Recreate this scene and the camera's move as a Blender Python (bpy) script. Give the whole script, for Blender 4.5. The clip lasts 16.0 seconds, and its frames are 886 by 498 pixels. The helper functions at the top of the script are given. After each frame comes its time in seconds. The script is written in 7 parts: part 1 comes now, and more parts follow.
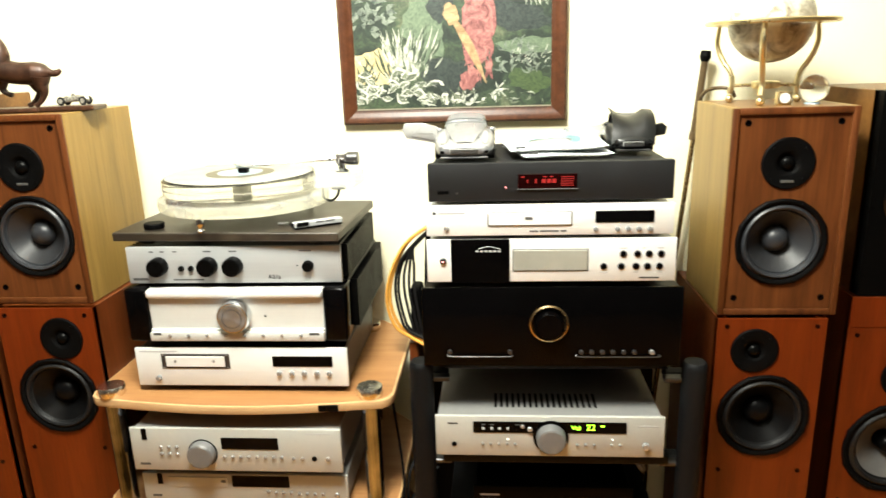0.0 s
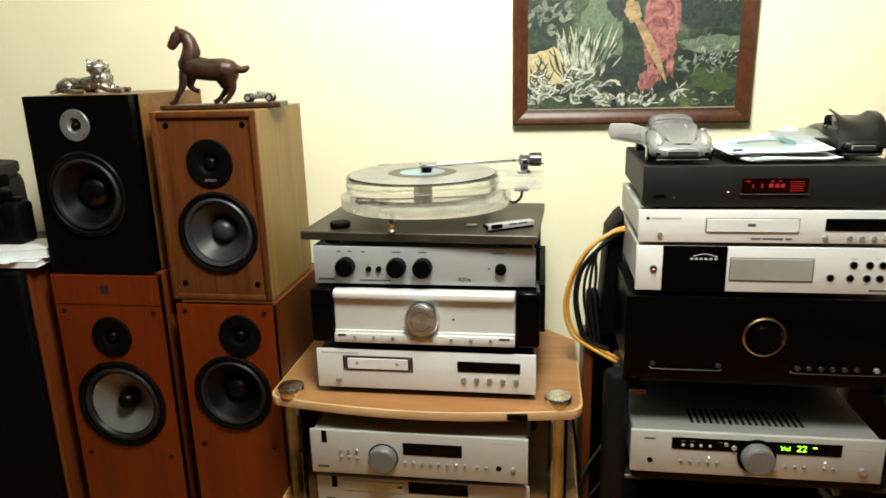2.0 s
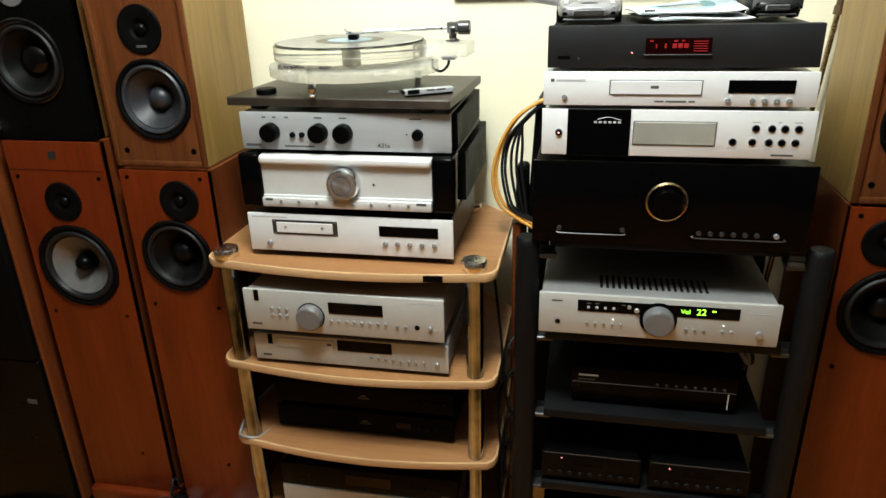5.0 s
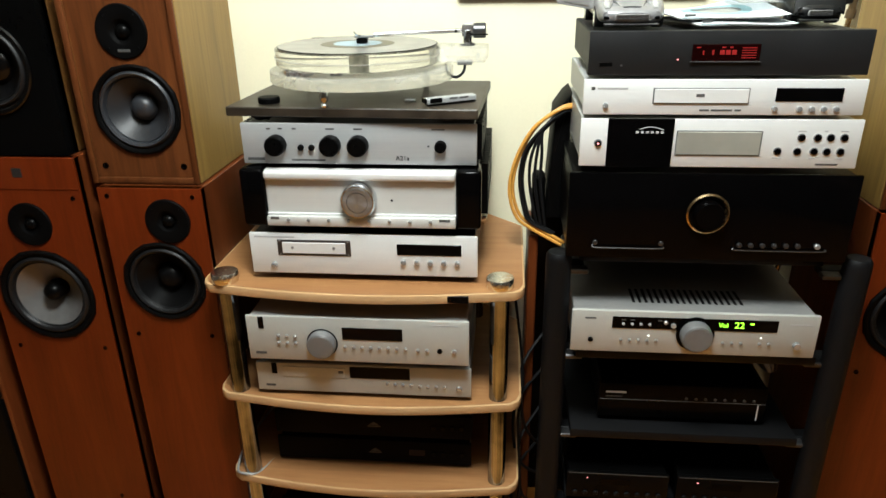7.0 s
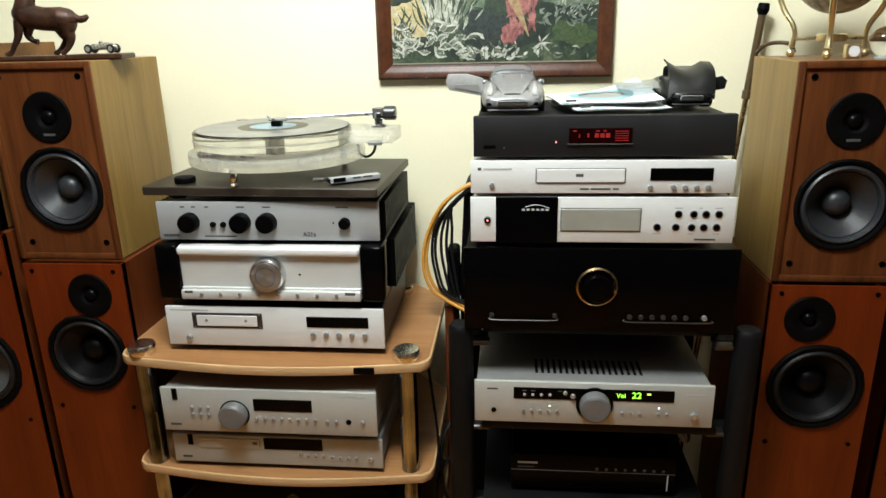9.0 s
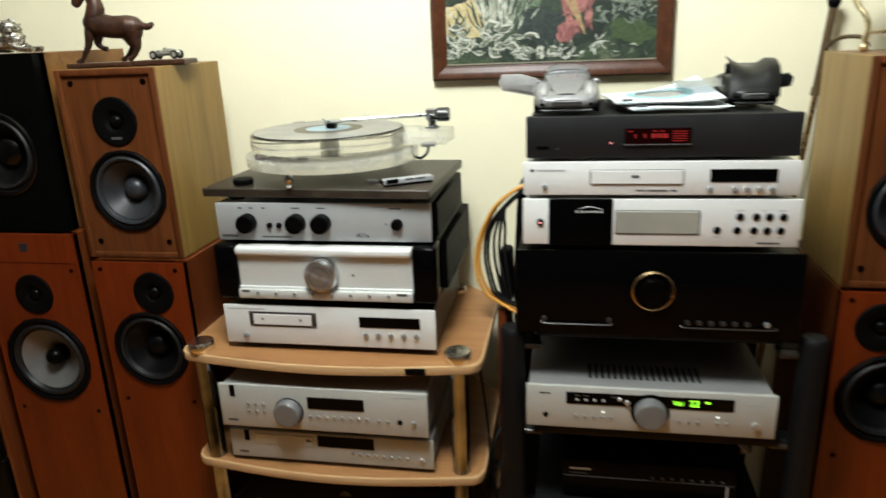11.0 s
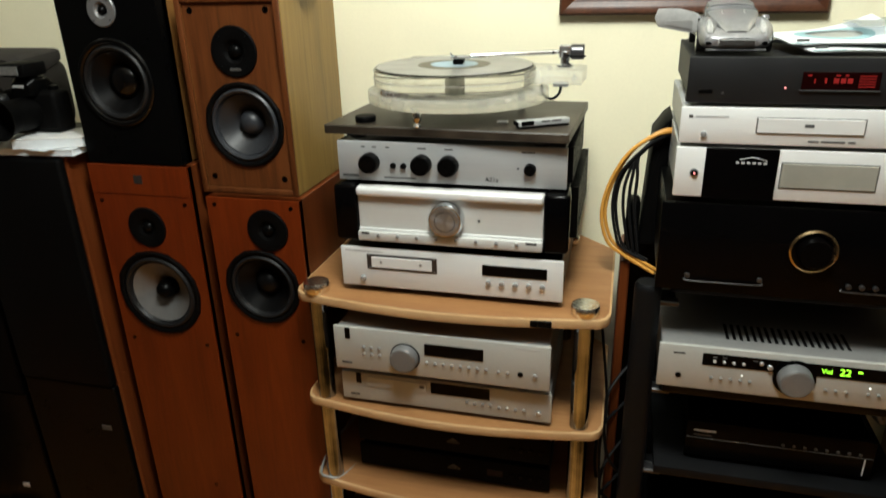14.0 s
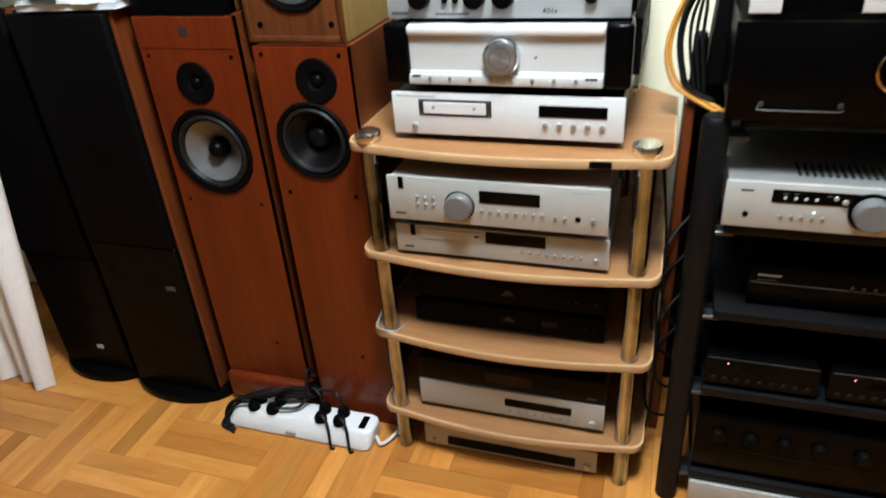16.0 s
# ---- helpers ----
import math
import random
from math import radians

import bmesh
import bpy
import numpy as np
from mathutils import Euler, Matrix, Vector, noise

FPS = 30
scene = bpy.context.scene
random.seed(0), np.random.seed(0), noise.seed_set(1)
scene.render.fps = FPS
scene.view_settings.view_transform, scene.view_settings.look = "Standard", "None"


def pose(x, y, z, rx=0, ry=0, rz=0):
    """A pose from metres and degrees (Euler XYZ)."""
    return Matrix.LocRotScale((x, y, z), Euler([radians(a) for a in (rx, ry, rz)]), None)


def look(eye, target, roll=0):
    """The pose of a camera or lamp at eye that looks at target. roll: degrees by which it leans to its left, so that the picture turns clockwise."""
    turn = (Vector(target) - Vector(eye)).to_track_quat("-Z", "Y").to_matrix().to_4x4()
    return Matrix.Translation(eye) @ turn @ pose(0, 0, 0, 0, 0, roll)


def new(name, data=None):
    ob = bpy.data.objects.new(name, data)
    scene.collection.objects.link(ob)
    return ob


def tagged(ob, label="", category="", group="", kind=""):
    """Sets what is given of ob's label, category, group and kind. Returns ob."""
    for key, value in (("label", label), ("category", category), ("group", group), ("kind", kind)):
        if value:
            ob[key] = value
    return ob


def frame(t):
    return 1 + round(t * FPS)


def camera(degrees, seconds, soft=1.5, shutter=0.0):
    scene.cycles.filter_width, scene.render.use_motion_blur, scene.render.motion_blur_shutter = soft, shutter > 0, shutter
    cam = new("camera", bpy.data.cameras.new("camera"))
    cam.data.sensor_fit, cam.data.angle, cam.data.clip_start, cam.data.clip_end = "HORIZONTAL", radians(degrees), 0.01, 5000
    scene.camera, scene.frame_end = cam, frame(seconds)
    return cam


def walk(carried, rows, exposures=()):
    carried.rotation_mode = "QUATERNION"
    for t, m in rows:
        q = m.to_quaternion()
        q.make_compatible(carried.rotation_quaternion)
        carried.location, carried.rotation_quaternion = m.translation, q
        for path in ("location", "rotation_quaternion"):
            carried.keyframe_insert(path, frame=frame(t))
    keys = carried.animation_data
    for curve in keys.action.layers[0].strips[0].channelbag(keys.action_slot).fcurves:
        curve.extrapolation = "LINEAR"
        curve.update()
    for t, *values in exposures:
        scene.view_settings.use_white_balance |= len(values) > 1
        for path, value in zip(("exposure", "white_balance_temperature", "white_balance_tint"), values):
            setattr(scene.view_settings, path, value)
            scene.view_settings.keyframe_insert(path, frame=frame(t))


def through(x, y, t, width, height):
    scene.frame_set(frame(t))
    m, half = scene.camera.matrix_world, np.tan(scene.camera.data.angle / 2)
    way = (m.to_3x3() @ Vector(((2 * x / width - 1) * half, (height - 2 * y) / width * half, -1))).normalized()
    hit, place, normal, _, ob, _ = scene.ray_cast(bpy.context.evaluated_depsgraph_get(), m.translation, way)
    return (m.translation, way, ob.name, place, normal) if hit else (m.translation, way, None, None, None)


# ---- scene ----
cam = camera(65.5, 16.0, soft=1.5, shutter=0.5)
PATH = [
    (0, (-0.013, 0.039, 1.47), (-0.17, 1.961, 0.939), -1.8),
    (0.5, (-0.122, 0.053, 1.472), (-0.262, 1.98, 0.955), -1.4),
    (1, (-0.212, 0.064, 1.481), (-0.325, 1.992, 0.961), -0.8),
    (1.5, (-0.251, 0.058, 1.486), (-0.443, 1.978, 0.96), -1.4),
    (2, (-0.302, 0.053, 1.466), (-0.589, 1.964, 0.949), -1.5),
    (2.5, (-0.327, 0.055, 1.449), (-0.613, 1.943, 0.854), -1.3),
    (3, (-0.32, 0.057, 1.411), (-0.581, 1.904, 0.689), -1.5),
    (3.5, (-0.226, 0.061, 1.399), (-0.537, 1.886, 0.643), -1.0),
    (4, (-0.123, 0.031, 1.391), (-0.482, 1.847, 0.634), -1.2),
    (4.2, (-0.068, 0.019, 1.381), (-0.45, 1.837, 0.639), -1.6),
    (6.5, (-0.184, 0.083, 1.41), (-0.462, 1.892, 0.603), -1.4),
    (7, (-0.262, 0.099, 1.4), (-0.44, 1.933, 0.624), -0.9),
    (7.5, (-0.292, 0.106, 1.395), (-0.422, 1.963, 0.664), -0.9),
    (8, (-0.253, 0.111, 1.412), (-0.385, 1.991, 0.743), -0.9),
    (8.5, (-0.168, 0.096, 1.424), (-0.309, 1.993, 0.807), -1.0),
    (8.7, (-0.114, 0.089, 1.431), (-0.272, 1.988, 0.823), -1.1),
    (10.8, (-0.001, 0.065, 1.43), (-0.371, 1.936, 0.827), -2.6),
    (11, (-0.062, 0.089, 1.433), (-0.422, 1.962, 0.831), -2.4),
    (11.5, (-0.19, 0.133, 1.472), (-0.543, 2.008, 0.873), -1.9),
    (12, (-0.268, 0.15, 1.513), (-0.615, 2.023, 0.902), -2.3),
    (12.5, (-0.318, 0.143, 1.52), (-0.645, 2.014, 0.892), -1.0),
    (13, (-0.327, 0.137, 1.498), (-0.674, 1.998, 0.855), -0.3),
    (13.5, (-0.292, 0.129, 1.469), (-0.689, 1.966, 0.786), -1.2),
    (14, (-0.227, 0.115, 1.426), (-0.706, 1.903, 0.671), -1.6),
    (14.5, (-0.163, 0.066, 1.385), (-0.696, 1.823, 0.593), -1.0),
    (15, (-0.139, 0.027, 1.361), (-0.682, 1.771, 0.546), -1.9),
    (15.5, (-0.177, 0.053, 1.353), (-0.739, 1.749, 0.455), -2.9),
    (16, (-0.244, 0.089, 1.317), (-0.824, 1.72, 0.316), -4.4),
]
EXPOSURES = [(0.0, 1.1, 6600, 5), (1.5, 0.9, 6600, 5), (2.0, 0.18, 6500, 5), (2.5, 0.0, 6250, 5), (3.0, -0.28, 6200, 4), (4.2, 0.28, 5950, 5), (6.3, 0.36, 5950, 6), (8.0, 0.18, 5950, 6), (8.7, 0.1, 5950, 6), (10.8, 0.06, 5950, 6), (12.0, -0.3, 6450, 4), (13.0, -0.35, 6500, 2), (14.0, -0.08, 6200, 5), (15.0, 0.42, 5900, 6), (16.0, 0.72, 5450, 8)]
walk(cam, [(t, look(eye, target, roll)) for t, eye, target, roll in PATH], EXPOSURES)

# ---- world and light ----
world = bpy.data.worlds.new("room_world")
scene.world = world
world.use_nodes = True
world.node_tree.nodes["Background"].inputs[0].default_value = (0.9, 0.75, 0.5, 1)
world.node_tree.nodes["Background"].inputs[1].default_value = 0.0


# one warm globe lamp hanging from the middle of the ceiling
lamp = bpy.data.lights.new("ceiling_lamp_light", "POINT")
lamp.energy, lamp.color, lamp.shadow_soft_size = 124, (1.0, 0.99, 0.925), 0.2
new("ceiling_lamp_light", lamp).location = (-0.3, 0.64, 2.38)


# ---- materials ----
def nodes_of(name):
    m = bpy.data.materials.new(name)
    m.use_nodes = True
    nt = m.node_tree
    return m, nt, nt.nodes["Principled BSDF"]


def put(nt, kind, **inputs):
    n = nt.nodes.new(kind)
    for k, v in inputs.items():
        n.inputs[k.replace("_", " ")].default_value = v
    return n


def ramp(nt, fac, stops):
    r = nt.nodes.new("ShaderNodeValToRGB")
    while len(r.color_ramp.elements) < len(stops):
        r.color_ramp.elements.new(0.5)
    for e, (p, c) in zip(r.color_ramp.elements, stops):
        e.position, e.color = p, (*c, 1)
    nt.links.new(fac, r.inputs[0])
    return r.outputs[0]


def coords(nt, scale=(1, 1, 1), rot=(0, 0, 0), random_shift=False):
    tc = nt.nodes.new("ShaderNodeTexCoord")
    mp = nt.nodes.new("ShaderNodeMapping")
    mp.inputs["Scale"].default_value = scale
    mp.inputs["Rotation"].default_value = rot
    nt.links.new(tc.outputs["Object"], mp.inputs[0])
    if random_shift:
        oi = nt.nodes.new("ShaderNodeObjectInfo")
        mul = nt.nodes.new("ShaderNodeMath")
        mul.operation, mul.inputs[1].default_value = "MULTIPLY", 37.0
        nt.links.new(oi.outputs["Random"], mul.inputs[0])
        nt.links.new(mul.outputs[0], mp.inputs["Location"])
    return mp.outputs[0]


def bump(nt, bsdf, height, strength, dist=0.001):
    b = put(nt, "ShaderNodeBump", Strength=strength, Distance=dist)
    nt.links.new(height, b.inputs["Height"])
    nt.links.new(b.outputs[0], bsdf.inputs["Normal"])


def wood(name, dark, mid, light, scale=(38, 38, 2.2), rough=0.42, coat=0.0, shift=False):
    m, nt, b = nodes_of(name)
    v = coords(nt, scale, random_shift=shift)
    n1 = put(nt, "ShaderNodeTexNoise", Scale=1.0, Detail=6, Roughness=0.62, Distortion=0.6)
    nt.links.new(v, n1.inputs["Vector"])
    v2 = coords(nt, tuple(s * 4.5 for s in scale), random_shift=shift)
    n2 = put(nt, "ShaderNodeTexNoise", Scale=1.0, Detail=3, Roughness=0.7)
    nt.links.new(v2, n2.inputs["Vector"])
    mix = nt.nodes.new("ShaderNodeMath")
    mix.operation = "MULTIPLY_ADD"
    mix.inputs[1].default_value = 0.35
    nt.links.new(n2.outputs[0], mix.inputs[0])
    sub = nt.nodes.new("ShaderNodeMath")
    sub.operation = "MULTIPLY"
    sub.inputs[1].default_value = 0.68
    nt.links.new(n1.outputs[0], sub.inputs[0])
    nt.links.new(sub.outputs[0], mix.inputs[2])
    c = ramp(nt, mix.outputs[0], [(0.34, dark), (0.5, mid), (0.68, light)])
    if shift:
        oi = nt.nodes.new("ShaderNodeObjectInfo")
        tone = ramp(nt, oi.outputs["Random"], [(0.0, (0.66, 0.6, 0.5)), (0.5, (0.95, 0.92, 0.85)), (1.0, (1.2, 1.22, 1.25))])
        mul = nt.nodes.new("ShaderNodeMix")
        mul.data_type, mul.blend_type = "RGBA", "MULTIPLY"
        mul.inputs[0].default_value = 1.0
        nt.links.new(c, mul.inputs[6])
        nt.links.new(tone, mul.inputs[7])
        c = mul.outputs[2]
    nt.links.new(c, b.inputs["Base Color"])
    b.inputs["Roughness"].default_value = rough
    b.inputs["Coat Weight"].default_value = coat
    b.inputs["Specular IOR Level"].default_value = 0.28
    b.inputs["Coat Roughness"].default_value = 0.2
    bump(nt, b, mix.outputs[0], 0.12, 0.0006)
    return m


def plain(name, colour, rough=0.5, metal=0.0, speck=0.06, scale=60.0, bumpy=0.05, stretch=(1, 1, 1), coat=0.0, spec=0.5):
    m, nt, b = nodes_of(name)
    v = coords(nt, tuple(scale * s for s in stretch))
    n = put(nt, "ShaderNodeTexNoise", Scale=1.0, Detail=5, Roughness=0.65)
    nt.links.new(v, n.inputs["Vector"])
    v2 = coords(nt, (7, 7, 7))
    n2 = put(nt, "ShaderNodeTexNoise", Scale=1.0, Detail=3, Roughness=0.6)
    nt.links.new(v2, n2.inputs["Vector"])
    add = nt.nodes.new("ShaderNodeMath")
    add.operation = "MULTIPLY_ADD"
    add.inputs[1].default_value = 0.5
    nt.links.new(n.outputs[0], add.inputs[0])
    half = nt.nodes.new("ShaderNodeMath")
    half.operation, half.inputs[1].default_value = "MULTIPLY", 0.5
    nt.links.new(n2.outputs[0], half.inputs[0])
    nt.links.new(half.outputs[0], add.inputs[2])
    lo = tuple(max(0, c * (1 - speck * 1.6)) for c in colour)
    hi = tuple(min(1, c * (1 + speck)) for c in colour)
    nt.links.new(ramp(nt, add.outputs[0], [(0.35, lo), (0.65, hi)]), b.inputs["Base Color"])
    rr = ramp(nt, add.outputs[0], [(0.3, (max(0.02, rough - 0.06),) * 3), (0.7, (min(1, rough + 0.07),) * 3)])
    nt.links.new(rr, b.inputs["Roughness"])
    b.inputs["Metallic"].default_value = metal
    b.inputs["Coat Weight"].default_value = coat
    b.inputs["Specular IOR Level"].default_value = spec
    if bumpy:
        bump(nt, b, n.outputs[0], bumpy, 0.0008)
    return m


def glow(name, colour, strength):
    m, nt, b = nodes_of(name)
    b.inputs["Base Color"].default_value = (*[c * 0.2 for c in colour], 1)
    b.inputs["Emission Color"].default_value = (*colour, 1)
    b.inputs["Emission Strength"].default_value = strength
    return m


def clear(name, colour, rough, ior=1.49):
    m, nt, b = nodes_of(name)
    b.inputs["Base Color"].default_value = (*colour, 1)
    b.inputs["Roughness"].default_value = rough
    b.inputs["Transmission Weight"].default_value = 1.0
    b.inputs["IOR"].default_value = ior
    n = put(nt, "ShaderNodeTexNoise", Scale=30.0, Detail=3)
    nt.links.new(coords(nt), n.inputs["Vector"])
    bump(nt, b, n.outputs[0], 0.02, 0.001)
    return m


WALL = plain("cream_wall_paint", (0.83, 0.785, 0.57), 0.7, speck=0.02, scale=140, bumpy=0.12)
# Ceiling is out of view; grey instead of white to weaken its bounce light.
CEIL = plain("greyed_ceiling_paint", (0.5, 0.49, 0.45), 0.8, speck=0.02, scale=90, bumpy=0.1)
# Far walls are out of view; near-black keeps bounce light off the fronts.
WALL_FAR = plain("darkened_far_wall", (0.085, 0.07, 0.055), 0.8, speck=0.05, scale=60, bumpy=0.1)
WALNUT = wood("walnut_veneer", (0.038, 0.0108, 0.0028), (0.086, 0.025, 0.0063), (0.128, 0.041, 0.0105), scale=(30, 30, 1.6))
# Same wood as WALNUT; golden light on the sides is put into the colour.
WALNUT_LIT_SIDE = wood("walnut_lit_side", (0.155, 0.092, 0.024), (0.215, 0.13, 0.034), (0.265, 0.168, 0.047), rough=0.34)
# Paler walnut tone, for bookshelf tops and the black-fronted cabinets.
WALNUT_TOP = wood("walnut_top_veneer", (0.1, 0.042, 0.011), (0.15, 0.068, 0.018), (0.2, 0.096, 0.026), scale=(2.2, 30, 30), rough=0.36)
CHERRY = wood("cherry_veneer", (0.082, 0.0108, 0.0014), (0.119, 0.0168, 0.0022), (0.152, 0.0243, 0.0034), scale=(20, 20, 1.8), rough=0.34, coat=0.1)
CHERRY_SIDE = wood("cherry_side_veneer", (0.075, 0.0165, 0.0035), (0.105, 0.0245, 0.0055), (0.14, 0.035, 0.0085), scale=(24, 24, 2.0), rough=0.34)
BEECH = wood("beech_shelf_top", (0.235, 0.108, 0.04), (0.295, 0.142, 0.054), (0.35, 0.182, 0.072), scale=(2.2, 26, 26), rough=0.4)
BEECH_EDGE = wood("beech_shelf_edge", (0.42, 0.255, 0.118), (0.49, 0.312, 0.152), (0.55, 0.368, 0.19), scale=(3, 30, 50), rough=0.42)
SILVER = plain("brushed_silver_front", (0.345, 0.355, 0.355), 0.38, metal=0.15, speck=0.035, scale=300, bumpy=0.03, stretch=(0.02, 1, 1))
SILVER_WARM = plain("satin_champagne_front", (0.43, 0.435, 0.4), 0.42, metal=0.15, speck=0.03, scale=300, bumpy=0.03, stretch=(0.3, 1, 0.3))
SILVER_BRIGHT = plain("bright_satin_aluminium", (0.7, 0.71, 0.695), 0.36, metal=0.15, speck=0.02, scale=300, bumpy=0.02, stretch=(0.02, 1, 1))
SILVER_SATIN = plain("satin_silver_plate", (0.54, 0.545, 0.52), 0.4, metal=0.15, speck=0.03, scale=300, bumpy=0.03, stretch=(0.02, 1, 1))
GREY_STEEL = plain("grey_steel_case", (0.3, 0.3, 0.29), 0.5, metal=0.5, speck=0.06, scale=90, bumpy=0.05)


def turned_face():
    """Lathe-turned steel: fine rings that stretch the highlights into spokes."""
    m, nt, b = nodes_of("lathe_turned_steel")
    tg = nt.nodes.new("ShaderNodeTangent")
    tg.direction_type, tg.axis = "RADIAL", "Y"
    nt.links.new(tg.outputs[0], b.inputs["Tangent"])
    n = put(nt, "ShaderNodeTexNoise", Scale=900.0, Detail=2)
    nt.links.new(coords(nt), n.inputs["Vector"])
    nt.links.new(ramp(nt, n.outputs[0], [(0.3, (0.36, 0.39, 0.42)), (0.7, (0.48, 0.52, 0.55))]), b.inputs["Base Color"])
    b.inputs["Metallic"].default_value = 0.85
    b.inputs["Roughness"].default_value = 0.26
    b.inputs["Anisotropic"].default_value = 0.9
    return m


TURNED = turned_face()
CLAMP = plain("dark_steel_clamp", (0.09, 0.09, 0.092), 0.3, metal=0.8, speck=0.1, scale=80, bumpy=0.02)
SMOKED = plain("smoked_beige_window", (0.27, 0.265, 0.225), 0.22, speck=0.08, scale=14, bumpy=0.0)
KNOB_GREY = plain("dark_satin_knob", (0.17, 0.172, 0.172), 0.42, metal=0.3, speck=0.06, scale=120, bumpy=0.03)
CHROME = plain("polished_chrome", (0.66, 0.69, 0.72), 0.08, metal=1.0, speck=0.02, scale=40, bumpy=0.0)
CAP_STEEL = plain("satin_chrome_cap", (0.82, 0.8, 0.74), 0.24, metal=1.0, speck=0.05, scale=120, bumpy=0.02)
STEEL_TURNED = plain("turned_steel", (0.7, 0.69, 0.67), 0.25, metal=0.9, speck=0.05, scale=200, bumpy=0.05)
# Light and dark streaks in the colour stand in for reflections on the posts.
CHROME_TUBE = plain("chrome_painted_reflections", (0.37, 0.41, 0.48), 0.05, metal=1.0, speck=0.6, scale=75, bumpy=1.0, stretch=(1, 1, 0.008))
BLACK = plain("black_satin_paint", (0.0017, 0.0017, 0.0017), 0.3, speck=0.2, scale=120, bumpy=0.04, spec=0.07)
BLACK_GLOSS = plain("black_acrylic_front", (0.0012, 0.0011, 0.0012), 0.1, speck=0.2, scale=20, bumpy=0.0, spec=0.07)
BLACK_MATT = plain("black_matt_plastic", (0.0022, 0.0021, 0.0021), 0.55, speck=0.2, scale=200, bumpy=0.1, spec=0.05)
RUBBER = plain("black_rubber", (0.006, 0.006, 0.0065), 0.5, speck=0.2, scale=150, bumpy=0.08, spec=0.3)
CONE_DARK = plain("grey_polymer_cone", (0.018, 0.019, 0.0215), 0.44, speck=0.12, scale=40, bumpy=0.03, spec=0.42)
ROLL_GREY = plain("grey_blue_rubber_roll", (0.021, 0.023, 0.027), 0.42, speck=0.15, scale=120, bumpy=0.04, spec=0.45)
CONE_BLACK = plain("black_polymer_cone", (0.0026, 0.0026, 0.0028), 0.36, speck=0.12, scale=40, bumpy=0.03, spec=0.12)
DOME_GLOSS = plain("glossy_black_dome", (0.0015, 0.0015, 0.0016), 0.2, speck=0.1, scale=40, bumpy=0.0, spec=0.35)
RING_GREY = plain("grey_tweeter_ring", (0.15, 0.15, 0.15), 0.4, metal=0.3, speck=0.1, scale=60, bumpy=0.02)
CONE_SILVER = plain("silver_grey_cone", (0.14, 0.138, 0.135), 0.36, metal=0.3, speck=0.1, scale=40, bumpy=0.03)
GRAPHITE = plain("graphite_textured_plastic", (0.0066, 0.0069, 0.0075), 0.55, speck=0.15, scale=260, bumpy=0.2, spec=0.3)
CHARCOAL = plain("charcoal_powder_coat", (0.004, 0.0042, 0.0047), 0.5, speck=0.15, scale=220, bumpy=0.2, spec=0.16)
SLATE = plain("dark_slate_board", (0.03, 0.023, 0.0155), 0.42, speck=0.45, scale=26, bumpy=0.15)


def acrylic(name, through, milk, tint, glass=0.0):
    """Clear cast plastic: mostly see-through, a little milky, glossy at a slant."""
    m, nt, b = nodes_of(name)
    tr = nt.nodes.new("ShaderNodeBsdfTransparent")
    tr.inputs[0].default_value = (*tint, 1)
    b.inputs["Base Color"].default_value = (*milk, 1)
    b.inputs["Roughness"].default_value = 0.12
    tl = nt.nodes.new("ShaderNodeBsdfTranslucent")
    tl.inputs[0].default_value = (*milk, 1)
    half = nt.nodes.new("ShaderNodeMixShader")
    half.inputs[0].default_value = 0.5
    nt.links.new(b.outputs[0], half.inputs[1])
    nt.links.new(tl.outputs[0], half.inputs[2])
    body = nt.nodes.new("ShaderNodeMixShader")
    n = put(nt, "ShaderNodeTexNoise", Scale=18.0, Detail=3)
    nt.links.new(coords(nt), n.inputs["Vector"])
    f = ramp(nt, n.outputs[0], [(0.35, (through - 0.06,) * 3), (0.65, (through + 0.06,) * 3)])
    nt.links.new(f, body.inputs[0])
    nt.links.new(half.outputs[0], body.inputs[1])
    nt.links.new(tr.outputs[0], body.inputs[2])
    gl = nt.nodes.new("ShaderNodeBsdfGlossy")
    gl.inputs["Roughness"].default_value = 0.05
    fr = put(nt, "ShaderNodeFresnel", IOR=1.16)
    top = nt.nodes.new("ShaderNodeMixShader")
    soft = nt.nodes.new("ShaderNodeMath")
    soft.operation, soft.inputs[1].default_value = "MULTIPLY", 0.35
    nt.links.new(fr.outputs[0], soft.inputs[0])
    nt.links.new(soft.outputs[0], top.inputs[0])
    inner = body
    if glass:
        gb = put(nt, "ShaderNodeBsdfGlass", IOR=1.49, Roughness=0.01)
        inner = nt.nodes.new("ShaderNodeMixShader")
        inner.inputs[0].default_value = glass
        nt.links.new(body.outputs[0], inner.inputs[1])
        nt.links.new(gb.outputs[0], inner.inputs[2])
    nt.links.new(inner.outputs[0], top.inputs[1])
    nt.links.new(gl.outputs[0], top.inputs[2])
    nt.links.new(top.outputs[0], nt.nodes["Material Output"].inputs[0])
    return m


ACRYLIC = acrylic("clear_acrylic", 0.94, (1.0, 1.0, 0.99), (1.0, 1.0, 0.995), 0.86)
ACRYLIC_HAZY = acrylic("hazy_acrylic", 0.66, (1.0, 1.0, 0.96), (1.0, 1.0, 0.99), 0.3)
VINYL = acrylic("smoky_translucent_vinyl", 0.12, (0.74, 0.73, 0.69), (0.97, 0.97, 0.95))
GOLD = plain("polished_brass", (0.86, 0.74, 0.44), 0.3, metal=1.0, speck=0.05, scale=30, bumpy=0.0)
GOLD_DULL = plain("dull_gold_trim", (0.5, 0.37, 0.2), 0.25, metal=1.0, speck=0.05, scale=30, bumpy=0.0)
